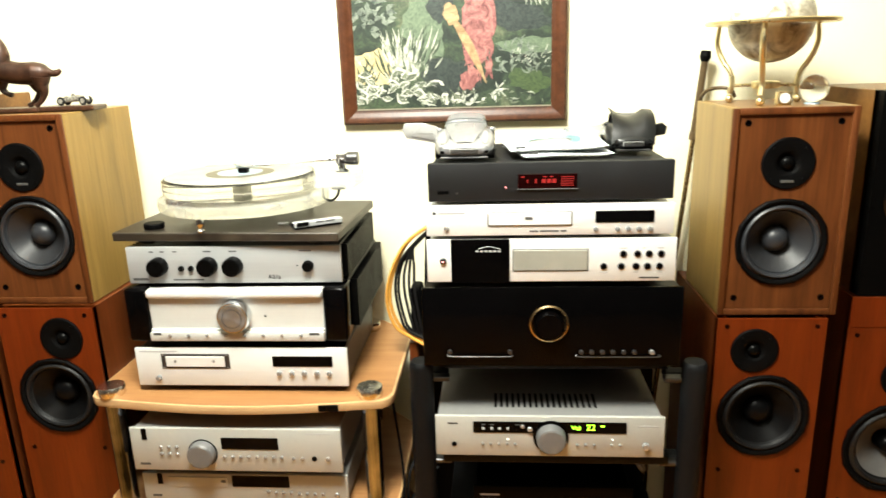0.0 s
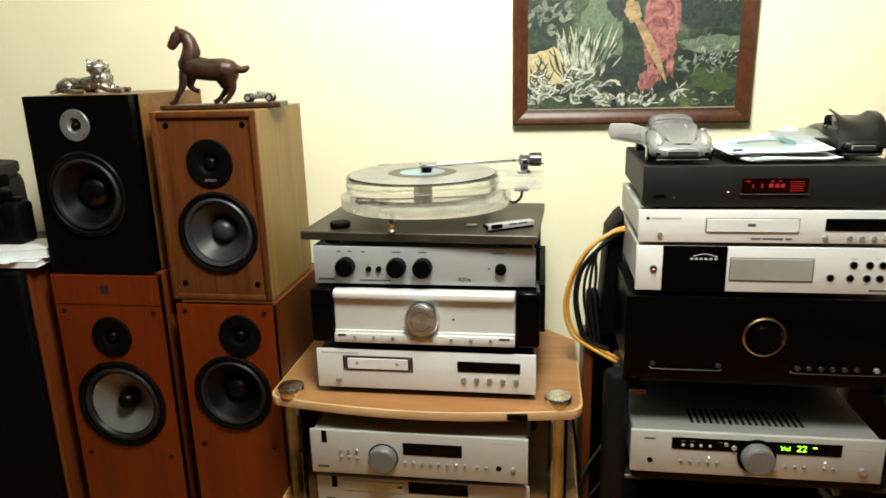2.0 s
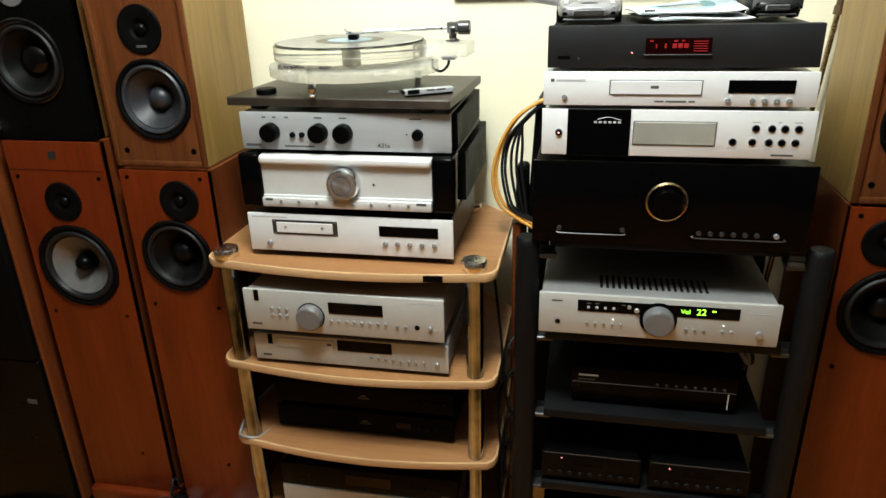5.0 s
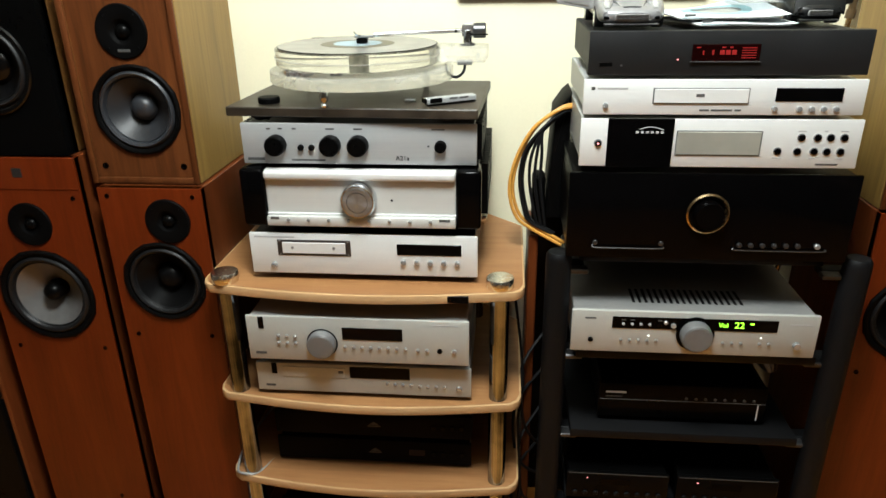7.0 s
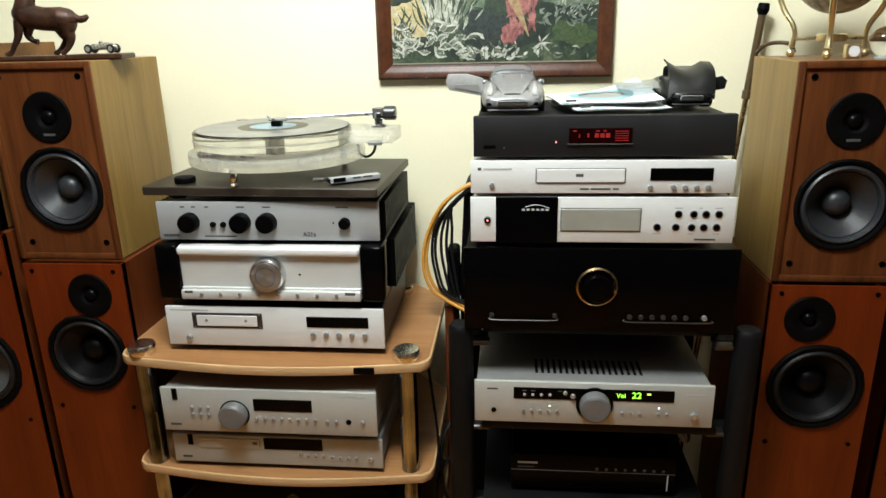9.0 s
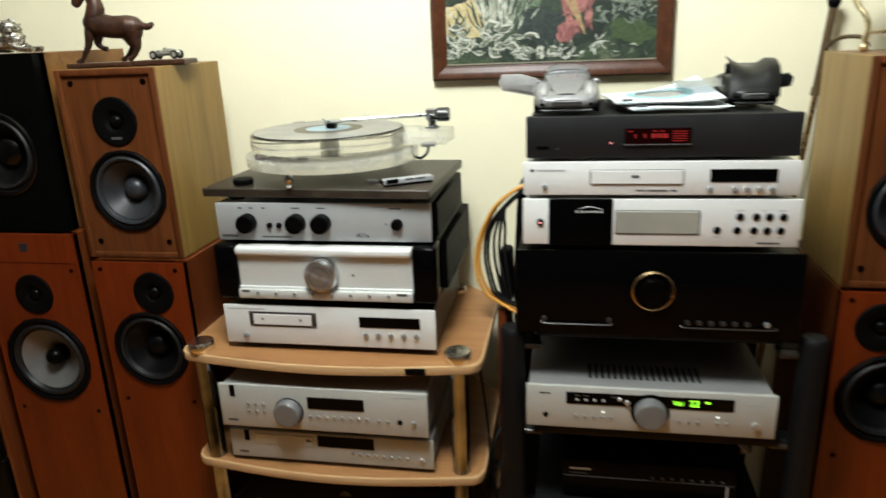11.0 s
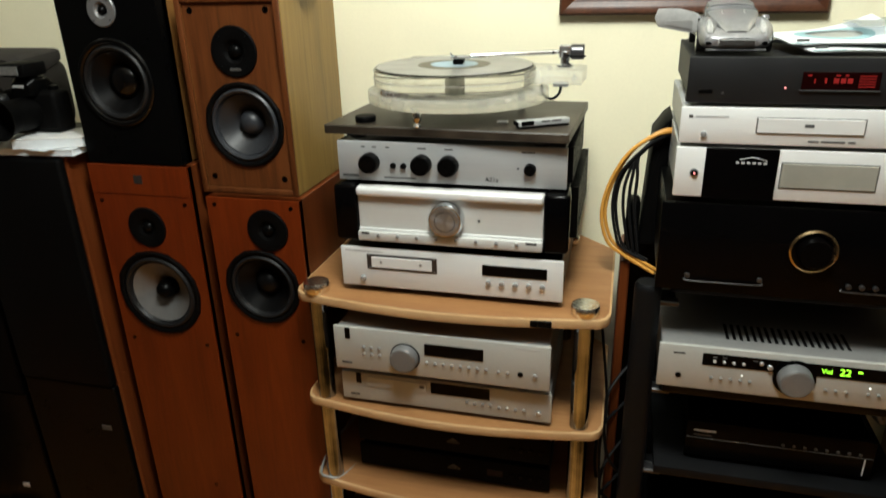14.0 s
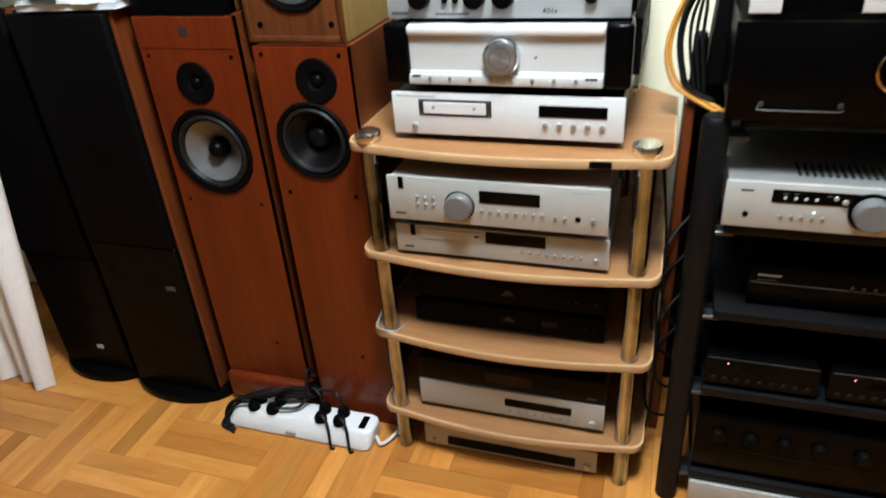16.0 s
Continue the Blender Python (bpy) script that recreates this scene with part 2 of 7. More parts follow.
BUTTON = plain("satin_metal_button", (0.4, 0.41, 0.41), 0.18, metal=0.6, speck=0.02, scale=80, bumpy=0.0)
BUTTON_SATIN = plain("satin_grey_button", (0.26, 0.265, 0.25), 0.35, metal=0.3, speck=0.02, scale=80, bumpy=0.0)
RED_GLOW = glow("red_display_light", (1.0, 0.03, 0.03), 0.05)
RED_DIM = plain("dark_red_display_glass", (0.008, 0.0006, 0.0006), 0.15, speck=0.1, bumpy=0.0, spec=0.2)
LED_RED = glow("red_lamp", (1.0, 0.3, 0.28), 2.0)
LED_WHITE = glow("white_lamp", (0.9, 0.95, 0.85), 3.0)
GREEN_GLOW = glow("green_display_light", (0.35, 1.0, 0.03), 2.6)
PRINT_GREY = plain("grey_print", (0.06, 0.06, 0.058), 0.6, bumpy=0.0)
PRINT_PALE = plain("pale_print", (0.42, 0.42, 0.42), 0.5, bumpy=0.0)
WHITE_PLASTIC = plain("white_plastic", (0.72, 0.72, 0.71), 0.35, speck=0.03, scale=80, bumpy=0.02)


# ---- mesh helpers ----
def box(bm, x0, x1, y0, y1, z0, z1, bev=0.0, seg=1):
    m = Matrix.Translation(((x0 + x1) / 2, (y0 + y1) / 2, (z0 + z1) / 2)) @ Matrix.Diagonal((abs(x1 - x0), abs(y1 - y0), abs(z1 - z0), 1))
    r = bmesh.ops.create_cube(bm, size=1, matrix=m)
    if bev:
        edges = list({e for v in r["verts"] for e in v.link_edges})
        bmesh.ops.bevel(bm, geom=edges, offset=bev, segments=seg, affect="EDGES", profile=0.5)
    return bm


def lathe(bm, centre, profile, axis="y", n=36, caps=True):
    """Turned form: profile of (radius, along the axis)."""
    cx, cy, cz = centre
    rings = []
    for r, a in profile:
        ring = []
        for i in range(n):
            c, s = math.cos(2 * math.pi * i / n) * r, math.sin(2 * math.pi * i / n) * r
            p = {"y": (cx + c, cy + a, cz + s), "z": (cx + c, cy + s, cz + a), "x": (cx + a, cy + c, cz + s)}[axis]
            ring.append(bm.verts.new(p))
        rings.append(ring)
    for a, b in zip(rings, rings[1:]):
        for i in range(n):
            j = (i + 1) % n
            bm.faces.new((a[i], a[j], b[j], b[i]))
    for ring in (rings[0], rings[-1]) if caps else ():
        if (ring[0].co - ring[n // 2].co).length > 1e-5:
            bm.faces.new(ring)
    bmesh.ops.remove_doubles(bm, verts=[v for ring in (rings[0], rings[-1]) for v in ring], dist=1e-6)
    return bm


def spline(pts, steps=8):
    p = [Vector(q) for q in pts]
    p = [p[0] * 2 - p[1]] + p + [p[-1] * 2 - p[-2]]
    out = []
    for i in range(1, len(p) - 2):
        for k in range(steps):
            t = k / steps
            a, b, c, d = p[i - 1], p[i], p[i + 1], p[i + 2]
            out.append(0.5 * (2 * b + (c - a) * t + (2 * a - 5 * b + 4 * c - d) * t * t + (3 * b - a - 3 * c + d) * t ** 3))
    return out + [p[-2]]


def tube(bm, pts, radius, n=8, steps=8, flat=1.0):
    """A round bar along a smooth line; radius is a number or one per given point."""
    line = spline(pts, steps)
    rad = radius if isinstance(radius, (list, tuple)) else [radius] * len(pts)
    last, side = None, None
    for i, q in enumerate(line):
        u = i / steps
        k = min(int(u), len(rad) - 2)
        r = rad[k] + (rad[k + 1] - rad[k]) * (u - k)
        ahead = (line[min(i + 1, len(line) - 1)] - line[max(i - 1, 0)]).normalized()
        if side is None:
            side = ahead.cross(Vector((0.31, 0.9, 0.27))).normalized()
        side = (side - ahead * side.dot(ahead)).normalized()
        up = ahead.cross(side)
        ring = [bm.verts.new(q + side * math.cos(2 * math.pi * j / n) * r + up * math.sin(2 * math.pi * j / n) * r * flat) for j in range(n)]
        if last:
            for j in range(n):
                bm.faces.new((last[j], last[(j + 1) % n], ring[(j + 1) % n], ring[j]))
        else:
            bm.faces.new(ring[::-1])
        last = ring
    bm.faces.new(last)
    return bm


def slab(bm, outline, z0, z1, bev=0.0, axis="z"):
    """An upright prism over an outline; axis y makes a plate that faces the room."""
    def at(p, h):
        return (p[0], p[1], h) if axis == "z" else (p[0], h, p[1])
    low, high = ([bm.verts.new(at(p, h)) for p in outline] for h in (z0, z1))
    n = len(outline)
    faces = [bm.faces.new(low[::-1]), bm.faces.new(high)]
    for i in range(n):
        faces.append(bm.faces.new((low[i], low[(i + 1) % n], high[(i + 1) % n], high[i])))
    bmesh.ops.recalc_face_normals(bm, faces=faces)
    if bev:
        edges = list(set(faces[0].edges) | set(faces[1].edges))
        bmesh.ops.bevel(bm, geom=edges, offset=bev, segments=2, affect="EDGES", profile=0.5)
    return bm


def ball(bm, centre, r, squash=(1, 1, 1), u=16, v=10, turn=None):
    m = Matrix.Translation(centre) @ (turn or Matrix()) @ Matrix.Diagonal((*squash, 1))
    bmesh.ops.create_uvsphere(bm, u_segments=u, v_segments=v, radius=r, matrix=m)
    return bm


def finish(bm, name, material, sharp=35):
    bmesh.ops.recalc_face_normals(bm, faces=bm.faces[:])
    me = bpy.data.meshes.new(name)
    bm.to_mesh(me)
    bm.free()
    for p in me.polygons:
        p.use_smooth = True
    me.set_sharp_from_angle(angle=radians(sharp))
    me.materials.append(material)
    return me


BASE = {}


def thing(name, at, label, category, group="", kind=""):
    ob = new(name)
    ob.empty_display_size = 0.05
    ob.location = at
    BASE[ob] = Vector(at)
    return tagged(ob, label, category, group, kind)


def part(name, bm, material, parent, label="", sharp=35):
    """One mesh, built in room coordinates, as a child of a thing or of a part."""
    base = BASE[parent]
    bmesh.ops.translate(bm, verts=bm.verts[:], vec=-base)
    ob = new(name, finish(bm, name, material, sharp))
    ob.parent = parent
    BASE[ob] = base
    return tagged(ob, label)


def solid(name, bm, material, at, label, category, group="", kind="", sharp=35):
    """A thing that is one mesh."""
    bmesh.ops.translate(bm, verts=bm.verts[:], vec=-Vector(at))
    ob = new(name, finish(bm, name, material, sharp))
    ob.location = at
    BASE[ob] = Vector(at)
    return tagged(ob, label, category, group, kind)


def structure(name, bm, material, label, category):
    ob = new(name, finish(bm, name, material))
    BASE[ob] = Vector((0, 0, 0))
    return tagged(ob, label, category, kind="structure")


SHARED = {}


def stud(name, x, y, z, r, h, material, parent, label="", dome=0.3, n=14):
    """A small round piece on a front, its mesh shared between alike ones."""
    key = (round(r, 5), round(h, 5), material.name, dome, n)
    if key not in SHARED:
        bm = lathe(bmesh.new(), (0, 0, 0), [(r, 0.001), (r, -h * 0.75), (r * 0.85, -h), (r * 0.45, -h * (1 + dome * 0.2)), (0.00001, -h * (1 + dome * 0.3))], n=n)
        SHARED[key] = finish(bm, name, material)
    ob = new(name, SHARED[key])
    ob.parent = parent
    ob.location = Vector((x, y, z)) - BASE[parent]
    BASE[ob] = Vector((x, y, z))
    return tagged(ob, label)


def plate(name, x0, x1, z0, z1, y, proud, material, parent, label="", bev=0.0005):
    return part(name, box(bmesh.new(), x0, x1, y - proud, y + 0.002, z0, z1, bev), material, parent, label)


# ---- the room ----
XL, XR, YB, YF, HC = -2.75, 2.3, -2.6, 1.70, 2.6
structure("wall_north", box(bmesh.new(), XL - 0.12, XR + 0.12, YF, YF + 0.12, 0, HC), WALL, "smooth cream painted wall behind the racks", "wall")
structure("wall_west", box(bmesh.new(), XL - 0.12, XL, YB, YF, 0, HC), WALL_FAR, "unseen side wall, darkened to cut bounce light", "wall")
structure("wall_east", box(bmesh.new(), XR, XR + 0.12, YB, YF, 0, HC), WALL_FAR, "unseen side wall, darkened to cut bounce light", "wall")
structure("wall_south", box(bmesh.new(), XL - 0.12, XR + 0.12, YB - 0.12, YB, 0, HC), WALL_FAR, "unseen rear wall, darkened to cut bounce light", "wall")
structure("ceiling", box(bmesh.new(), XL - 0.12, XR + 0.12, YB - 0.12, YF + 0.12, HC, HC + 0.1), CEIL, "plain unseen ceiling, greyed to cut bounce light", "ceiling")
FLOOR_BASE = wood("parquet_underlay", (0.2, 0.1, 0.03), (0.26, 0.135, 0.045), (0.32, 0.18, 0.06), scale=(12, 12, 12))
floor = structure("floor", box(bmesh.new(), XL - 0.12, XR + 0.12, YB - 0.12, YF + 0.12, -0.1, -0.008), FLOOR_BASE, "honey oak parquet floor laid in a herringbone pattern", "floor")


# ---- loudspeakers ----
def baffle(bm, x0, x1, z0, z1, y, thick, holes, n=40):
    """A front board with round holes through it."""
    loops = [[(x0, z0), (x1, z0), (x1, z1), (x0, z1)]]
    for hx, hz, hr in holes:
        loops.append([(hx + hr * math.cos(2 * math.pi * i / n), hz + hr * math.sin(2 * math.pi * i / n)) for i in range(n)])
    edges, walls = [], []
    for loop in loops:
        vs = [bm.verts.new((p[0], y, p[1])) for p in loop]
        vb = [bm.verts.new((p[0], y + thick, p[1])) for p in loop]
        for i in range(len(vs)):
            j = (i + 1) % len(vs)
            edges.append(bm.edges.new((vs[i], vs[j])))
            walls.append((vs[i], vs[j], vb[j], vb[i]))
    bmesh.ops.triangle_fill(bm, use_beauty=True, edges=edges)
    for w in walls:
        bm.faces.new(w)
    return bm


def bezel(bm, x, y, z, R, teeth=8, n=96):
    """A driver's flat rim with a small ear at each screw."""
    rings = []
    for r0, a in ((1.0, 0.002), (1.0, -0.0035), (0.965, -0.0062), (0.9, -0.0058), (0.86, -0.003), (0.845, 0.012)):
        ring = []
        for i in range(n):
            t = 2 * math.pi * i / n
            ear = 0.022 * max(0.0, math.cos(teeth * (t - math.pi / teeth))) ** 10 if r0 > 0.95 else 0.0
            r = R * (r0 - 0.02 * (r0 > 0.95) + ear)
            ring.append(bm.verts.new((x + r * math.cos(t), y + a, z + r * math.sin(t))))
        rings.append(ring)
    for p, q in zip(rings, rings[1:]):
        for i in range(n):
            bm.faces.new((p[i], p[(i + 1) % n], q[(i + 1) % n], q[i]))
    return bm


def woofer(root, x, z, y, R, cone_mat, plug=False, cap_mat=None, screws=8, ring_mat=None, roll=None, cap=0.33):
    rim = bezel(bmesh.new(), x, y, z, R) if screws else lathe(bmesh.new(), (x, y, z), [(R, 0.002), (R, -0.004), (R * 0.965, -0.0065), (R * 0.9, -0.006), (R * 0.86, -0.003), (R * 0.845, 0.012)], n=48, caps=False)
    w = part("woofer", rim, ring_mat or BLACK_MATT, root, "round black bass driver frame")
    part("surround", lathe(bmesh.new(), (x, y, z), [(R * 0.85, 0.0), (R * 0.83, -0.004), (R * 0.79, -0.0062), (R * 0.745, -0.004), (R * 0.715, 0.002), (R * 0.70, 0.001), (R * 0.685, 0.004)], n=48, caps=False), roll or RUBBER, w, "rubber roll")
    part("cone", lathe(bmesh.new(), (x, y, z), [(R * 0.69, 0.003), (R * 0.6, 0.010), (R * 0.45, 0.021), (R * 0.27, 0.034), (R * 0.2, 0.042)], n=48, caps=False), cone_mat, w, "shallow cone")
    if plug:
        part("phase_plug", lathe(bmesh.new(), (x, y, z), [(R * 0.2, 0.04), (R * 0.2, 0.018), (R * 0.16, 0.008), (R * 0.09, 0.002), (0.00001, 0.0)], n=24), BLACK, w, "black dust dome")
    else:
        part("dust_cap", lathe(bmesh.new(), (x, y, z), [(R * cap, 0.031), (R * cap * 0.93, 0.024), (R * cap * 0.78, 0.0165), (R * cap * 0.55, 0.0115), (R * cap * 0.28, 0.009), (0.00001, 0.0082)], n=28), cap_mat or cone_mat, w, "domed dust cap")
    for i in range(screws):
        a = 2 * math.pi * (i + 0.5) / screws
        stud("screw", x + R * 0.93 * math.cos(a), y - 0.006, z + R * 0.93 * math.sin(a), R * 0.024, 0.0012, BLACK, w, n=8)
    return w


def tweeter(root, x, z, y, R, plate_mat=None, dome_mat=None, label="round black tweeter plate", screws=4):
    t = part("tweeter", lathe(bmesh.new(), (x, y, z), [(R, 0.002), (R, -0.0025), (R * 0.96, -0.004), (R * 0.5, -0.004), (R * 0.42, -0.002), (R * 0.3, 0.003), (R * 0.27, 0.004)], n=40, caps=False), plate_mat or BLACK_MATT, root, label)
    part("dome", lathe(bmesh.new(), (x, y, z), [(R * 0.285, 0.004), (R * 0.25, -0.0015), (R * 0.16, -0.005), (R * 0.07, -0.0065), (0.00001, -0.007)], n=24), dome_mat or BLACK, t)
    for i in range(screws):
        a = 2 * math.pi * (i + 0.5) / screws
        stud("screw", x + R * 0.82 * math.cos(a), y - 0.004, z + R * 0.82 * math.sin(a), R * 0.045, 0.001, BLACK, t, n=8)
    return t


def cabinet(root, x0, x1, y0, y1, z0, z1, wood_side, wood_front, holes, lip=0.0125, inset=-0.0009, wood_top=None):
    th = 0.016
    for name, *b in (("side_panel", x0, x0 + th, y0, y1, z0, z1), ("side_panel", x1 - th, x1, y0, y1, z0, z1), ("bottom_panel", x0 + th, x1 - th, y0, y1, z0, z0 + th), ("back_panel", x0 + th, x1 - th, y1 - th, y1, z0 + th, z1 - th)):
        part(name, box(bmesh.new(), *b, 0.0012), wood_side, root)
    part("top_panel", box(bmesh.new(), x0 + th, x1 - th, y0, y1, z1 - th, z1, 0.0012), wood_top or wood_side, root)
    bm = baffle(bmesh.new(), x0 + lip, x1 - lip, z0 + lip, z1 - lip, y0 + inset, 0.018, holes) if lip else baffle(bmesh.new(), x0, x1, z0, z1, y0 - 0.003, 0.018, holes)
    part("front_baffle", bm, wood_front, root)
    if lip:
        e = 0.007
        for a, b, c, d in ((x0, x0 + lip, z0, z1), (x1 - lip, x1, z0, z1), (x0 + lip, x1 - lip, z1 - lip, z1), (x0 + lip, x1 - lip, z0, z0 + lip)):
            part("edge_strip", box(bmesh.new(), a, b, y0 - e, y0 - 0.0001, c, d, 0.0022, 2), wood_front, root)


def grille_holes(root, spots, y, r=0.006):
    for x, z in spots:
        t = lathe(bmesh.new(), (x, y, z), [(r, 0.001), (r, -0.0012), (r * 0.7, -0.0012), (r * 0.6, 0.0), (0.00001, 0.0)], n=14)
        part("grille_socket", t, BLACK, root)


def bookshelf_speaker(x0, x1, y0, y1, z0, z1, tw, wf, label):
    root = thing("bookshelf_speaker", ((x0 + x1) / 2, (y0 + y1) / 2, z0), label, "loudspeaker", "stacked bookshelf speakers")
    yb = y0 - 0.0009
    cabinet(root, x0, x1, y0, y1, z0, z1, WALNUT_LIT_SIDE, WALNUT, [(*wf, 0.084 * 0.86), (*tw, 0.02)], wood_top=WALNUT_TOP)
    tweeter(root, *tw, yb, 0.049)
    woofer(root, *wf, yb, 0.087, CONE_DARK, cap_mat=ROLL_GREY, roll=ROLL_GREY, cap=0.3)
    dx = 0.030
    grille_holes(root, [(x0 + dx, z1 - 0.027), (x1 - dx, z1 - 0.027), (x0 + dx, z0 + 0.035), (x1 - dx, z0 + 0.035)], yb)
    plate("tweeter_mark", tw[0] - 0.012, tw[0] + 0.012, tw[1] - 0.036, tw[1] - 0.031, yb - 0.004, 0.0006, PRINT_GREY, root)
    return root


def tower_speaker(x0, x1, y0, y1, z1, tw, wf, cone, plug, label, head=0.0, R=0.088):
    root = thing("tower_speaker", ((x0 + x1) / 2, (y0 + y1) / 2, 0), label, "loudspeaker", "floor-standing tower speakers")
    cabinet(root, x0, x1, y0, y1, 0.1002, z1, CHERRY_SIDE, CHERRY, [(*wf, R * 0.86), (*tw, 0.02)], lip=0.0)
    if head:
        part("plinth", box(bmesh.new(), x0 - 0.006, x1 + 0.006, y0 - 0.024, y1 - 0.01, 0.02, 0.1, 0.014, 3), CHERRY, root, "proud wooden plinth with a rounded top edge")
        part("base", box(bmesh.new(), x0 + 0.01, x1 - 0.01, y0 + 0.012, y1 - 0.02, 0.0, 0.0205, 0.002), BLACK, root, "black recessed base")
    else:
        part("plinth", box(bmesh.new(), x0, x1, y0 - 0.003, y1, 0.0, 0.1, 0.0012), CHERRY, root, "flush wooden plinth")
    yb = y0 - 0.003
    tweeter(root, *tw, yb, 0.046)
    woofer(root, *wf, yb, R, cone, plug)
    top = z1 - (head if head else 0.0)
    grille_holes(root, [(x0 + 0.018, top - 0.016), (x1 - 0.018, top - 0.016), (x0 + 0.024, wf[1] - 0.125), (x1 - 0.024, wf[1] - 0.125), (x1 - 0.07, 0.22)], yb, 0.0045)
    if head:
        plate("head_panel", x0, x1, z1 - head + 0.001, z1, yb, 0.0015, CHERRY, root, "cherry veneer head panel", 0.0006)
        plate("maker_badge", (x0 + x1) / 2 - 0.010, (x0 + x1) / 2 + 0.010, z1 - head * 0.6, z1 - head * 0.32, yb - 0.0015, 0.001, CLAMP, root, "small square dark badge")
    return root


def black_speaker(x0, x1, y0, y1, z0, z1, tw, wf, label):
    root = thing("black_front_speaker", ((x0 + x1) / 2, (y0 + y1) / 2, z0), label, "loudspeaker", "stacked bookshelf speakers")
    cabinet(root, x0, x1, y0 + 0.02, y1, z0, z1, WALNUT_TOP, BLACK_MATT, [(*wf, 0.074), (*tw, 0.015)], lip=0.0)
    bm = baffle(bmesh.new(), x0, x1, z0, z1, y0, 0.02, [(*wf, 0.072), (*tw, 0.014)])
    part("front_panel", bm, BLACK, root, "satin black front panel")
    tweeter(root, *tw, y0, 0.032, RING_GREY, BLACK, "silver ring tweeter plate")
    woofer(root, *wf, y0, 0.089, CONE_BLACK, cap_mat=DOME_GLOSS, screws=0, ring_mat=DOME_GLOSS, cap=0.44)
    return root


bookshelf_speaker(-1.077, -0.857, 1.347, 1.600, 1.000, 1.390, (-0.963, 1.287), (-0.961, 1.144), "walnut bookshelf speaker with two drivers on a cherry tower")
tower_speaker(-1.058, -0.848, 1.320, 1.64, 0.998, (-0.924, 0.931), (-0.953, 0.799), CONE_BLACK, False, "tall cherry tower speaker with dark drivers beside the wooden rack")
tower_speaker(-1.340, -1.097, 1.325, 1.63, 1.056, (-1.219, 0.917), (-1.220, 0.757), CONE_SILVER, True, "tall cherry tower speaker with a silver-grey bass cone", head=0.066, R=0.105)
black_speaker(-1.341, -1.110, 1.332, 1.63, 1.058, 1.425, (-1.233, 1.367), (-1.232, 1.226), "black-fronted speaker with wooden sides on a cherry tower")
bookshelf_speaker(0.420, 0.645, 1.361, 1.590, 0.965, 1.367, (0.528, 1.264), (0.529, 1.112), "walnut bookshelf speaker carrying a brass globe")
tower_speaker(0.418, 0.625, 1.343, 1.66, 0.963, (0.492, 0.896), (0.520, 0.753), CONE_BLACK, False, "tall cherry tower speaker beside the black rack", R=0.092)
tower_speaker(0.692, 0.935, 1.393, 1.68, 0.990, (0.813, 0.815), (0.813, 0.652), CONE_SILVER, True, "cherry tower speaker with a silver-grey cone beside its twin", head=0.066, R=0.105)
black_speaker(0.700, 0.931, 1.390, 1.68, 0.992, 1.390, (0.810, 1.33), (0.811, 1.19), "black-fronted speaker with wooden sides standing on a tower")


# ---- tall dark tower speakers at the curtain ----
def grille_tower(x0, x1, y0, y1, z1, label, lower):
    root = thing("dark_tower_speaker", ((x0 + x1) / 2, (y0 + y1) / 2, 0), label, "loudspeaker", "dark grille tower speakers")
    part("cabinet_shell", box(bmesh.new(), x0, x1, y0 + 0.025, y1, 0.028, z1, 0.004), CHERRY_SIDE, root, "cherry veneer cabinet")
    part("top_plate", box(bmesh.new(), x0, x1, y0 + 0.02, y1, z1 - 0.0001, z1 + 0.0012, 0.0004), BLACK, root, "black top plate")
    part("front_grille", box(bmesh.new(), x0 + 0.002, x1 - 0.002, y0, y0 + 0.024, lower, z1 - 0.004, 0.008, 3), BLACK_MATT, root, "black cloth grille")
    part("front_panel", box(bmesh.new(), x0 + 0.002, x1 - 0.002, y0 + 0.006, y0 + 0.024, 0.03, lower - 0.002, 0.003), BLACK, root)
    out = []
    for i in range(25):
        a = math.pi * i / 24
        out.append(((x0 + x1) / 2 - math.cos(a) * (x1 - x0 + 0.05) / 2, y0 + 0.05 - math.sin(a) * 0.085))
    out += [(x1 + 0.025, y1), (x0 - 0.025, y1)]
    part("base_plate", slab(bmesh.new(), out, 0.0, 0.028, 0.005), BLACK, root, "rounded black base plate")
    return root


t = grille_tower(-1.650, -1.380, 1.285, 1.62, 1.074, "tall black-grille tower speaker with cherry sides on a rounded base", 0.5)
plate("maker_badge", -1.446, -1.418, 0.368, 0.382, 1.291, 0.001, PRINT_GREY, t, "small grey badge")
t = grille_tower(-1.935, -1.690, 1.310, 1.62, 1.074, "tall dark tower speaker standing beside the white curtain", 0.42)
plate("maker_badge", -1.797, -1.773, 0.099, 0.113, 1.316, 0.001, PRINT_PALE, t, "small pale badge")


# ---- wooden rack ----
def bowed(x0, x1, yf, bow, yb, cut, n=20):
    out = [(x0, yb - cut), (x0, yf + 0.03), (x0 + 0.006, yf + 0.012)]
    for i in range(n + 1):
        u = i / n
        out.append((x0 + 0.02 + (x1 - x0 - 0.04) * u, yf - bow * math.sin(math.pi * u)))
    out += [(x1 - 0.006, yf + 0.012), (x1, yf + 0.03), (x1, yb - cut), (x1 - cut, yb), (x0 + cut, yb)]
    return out


RX0, RX1 = -0.848, -0.222
SHELF_TOPS = (0.828, 0.580, 0.368, 0.134)
rack = thing("wooden_rack", (-0.532, 1.45, 0), "four-tier beech rack with bowed shelves and chrome posts", "rack")
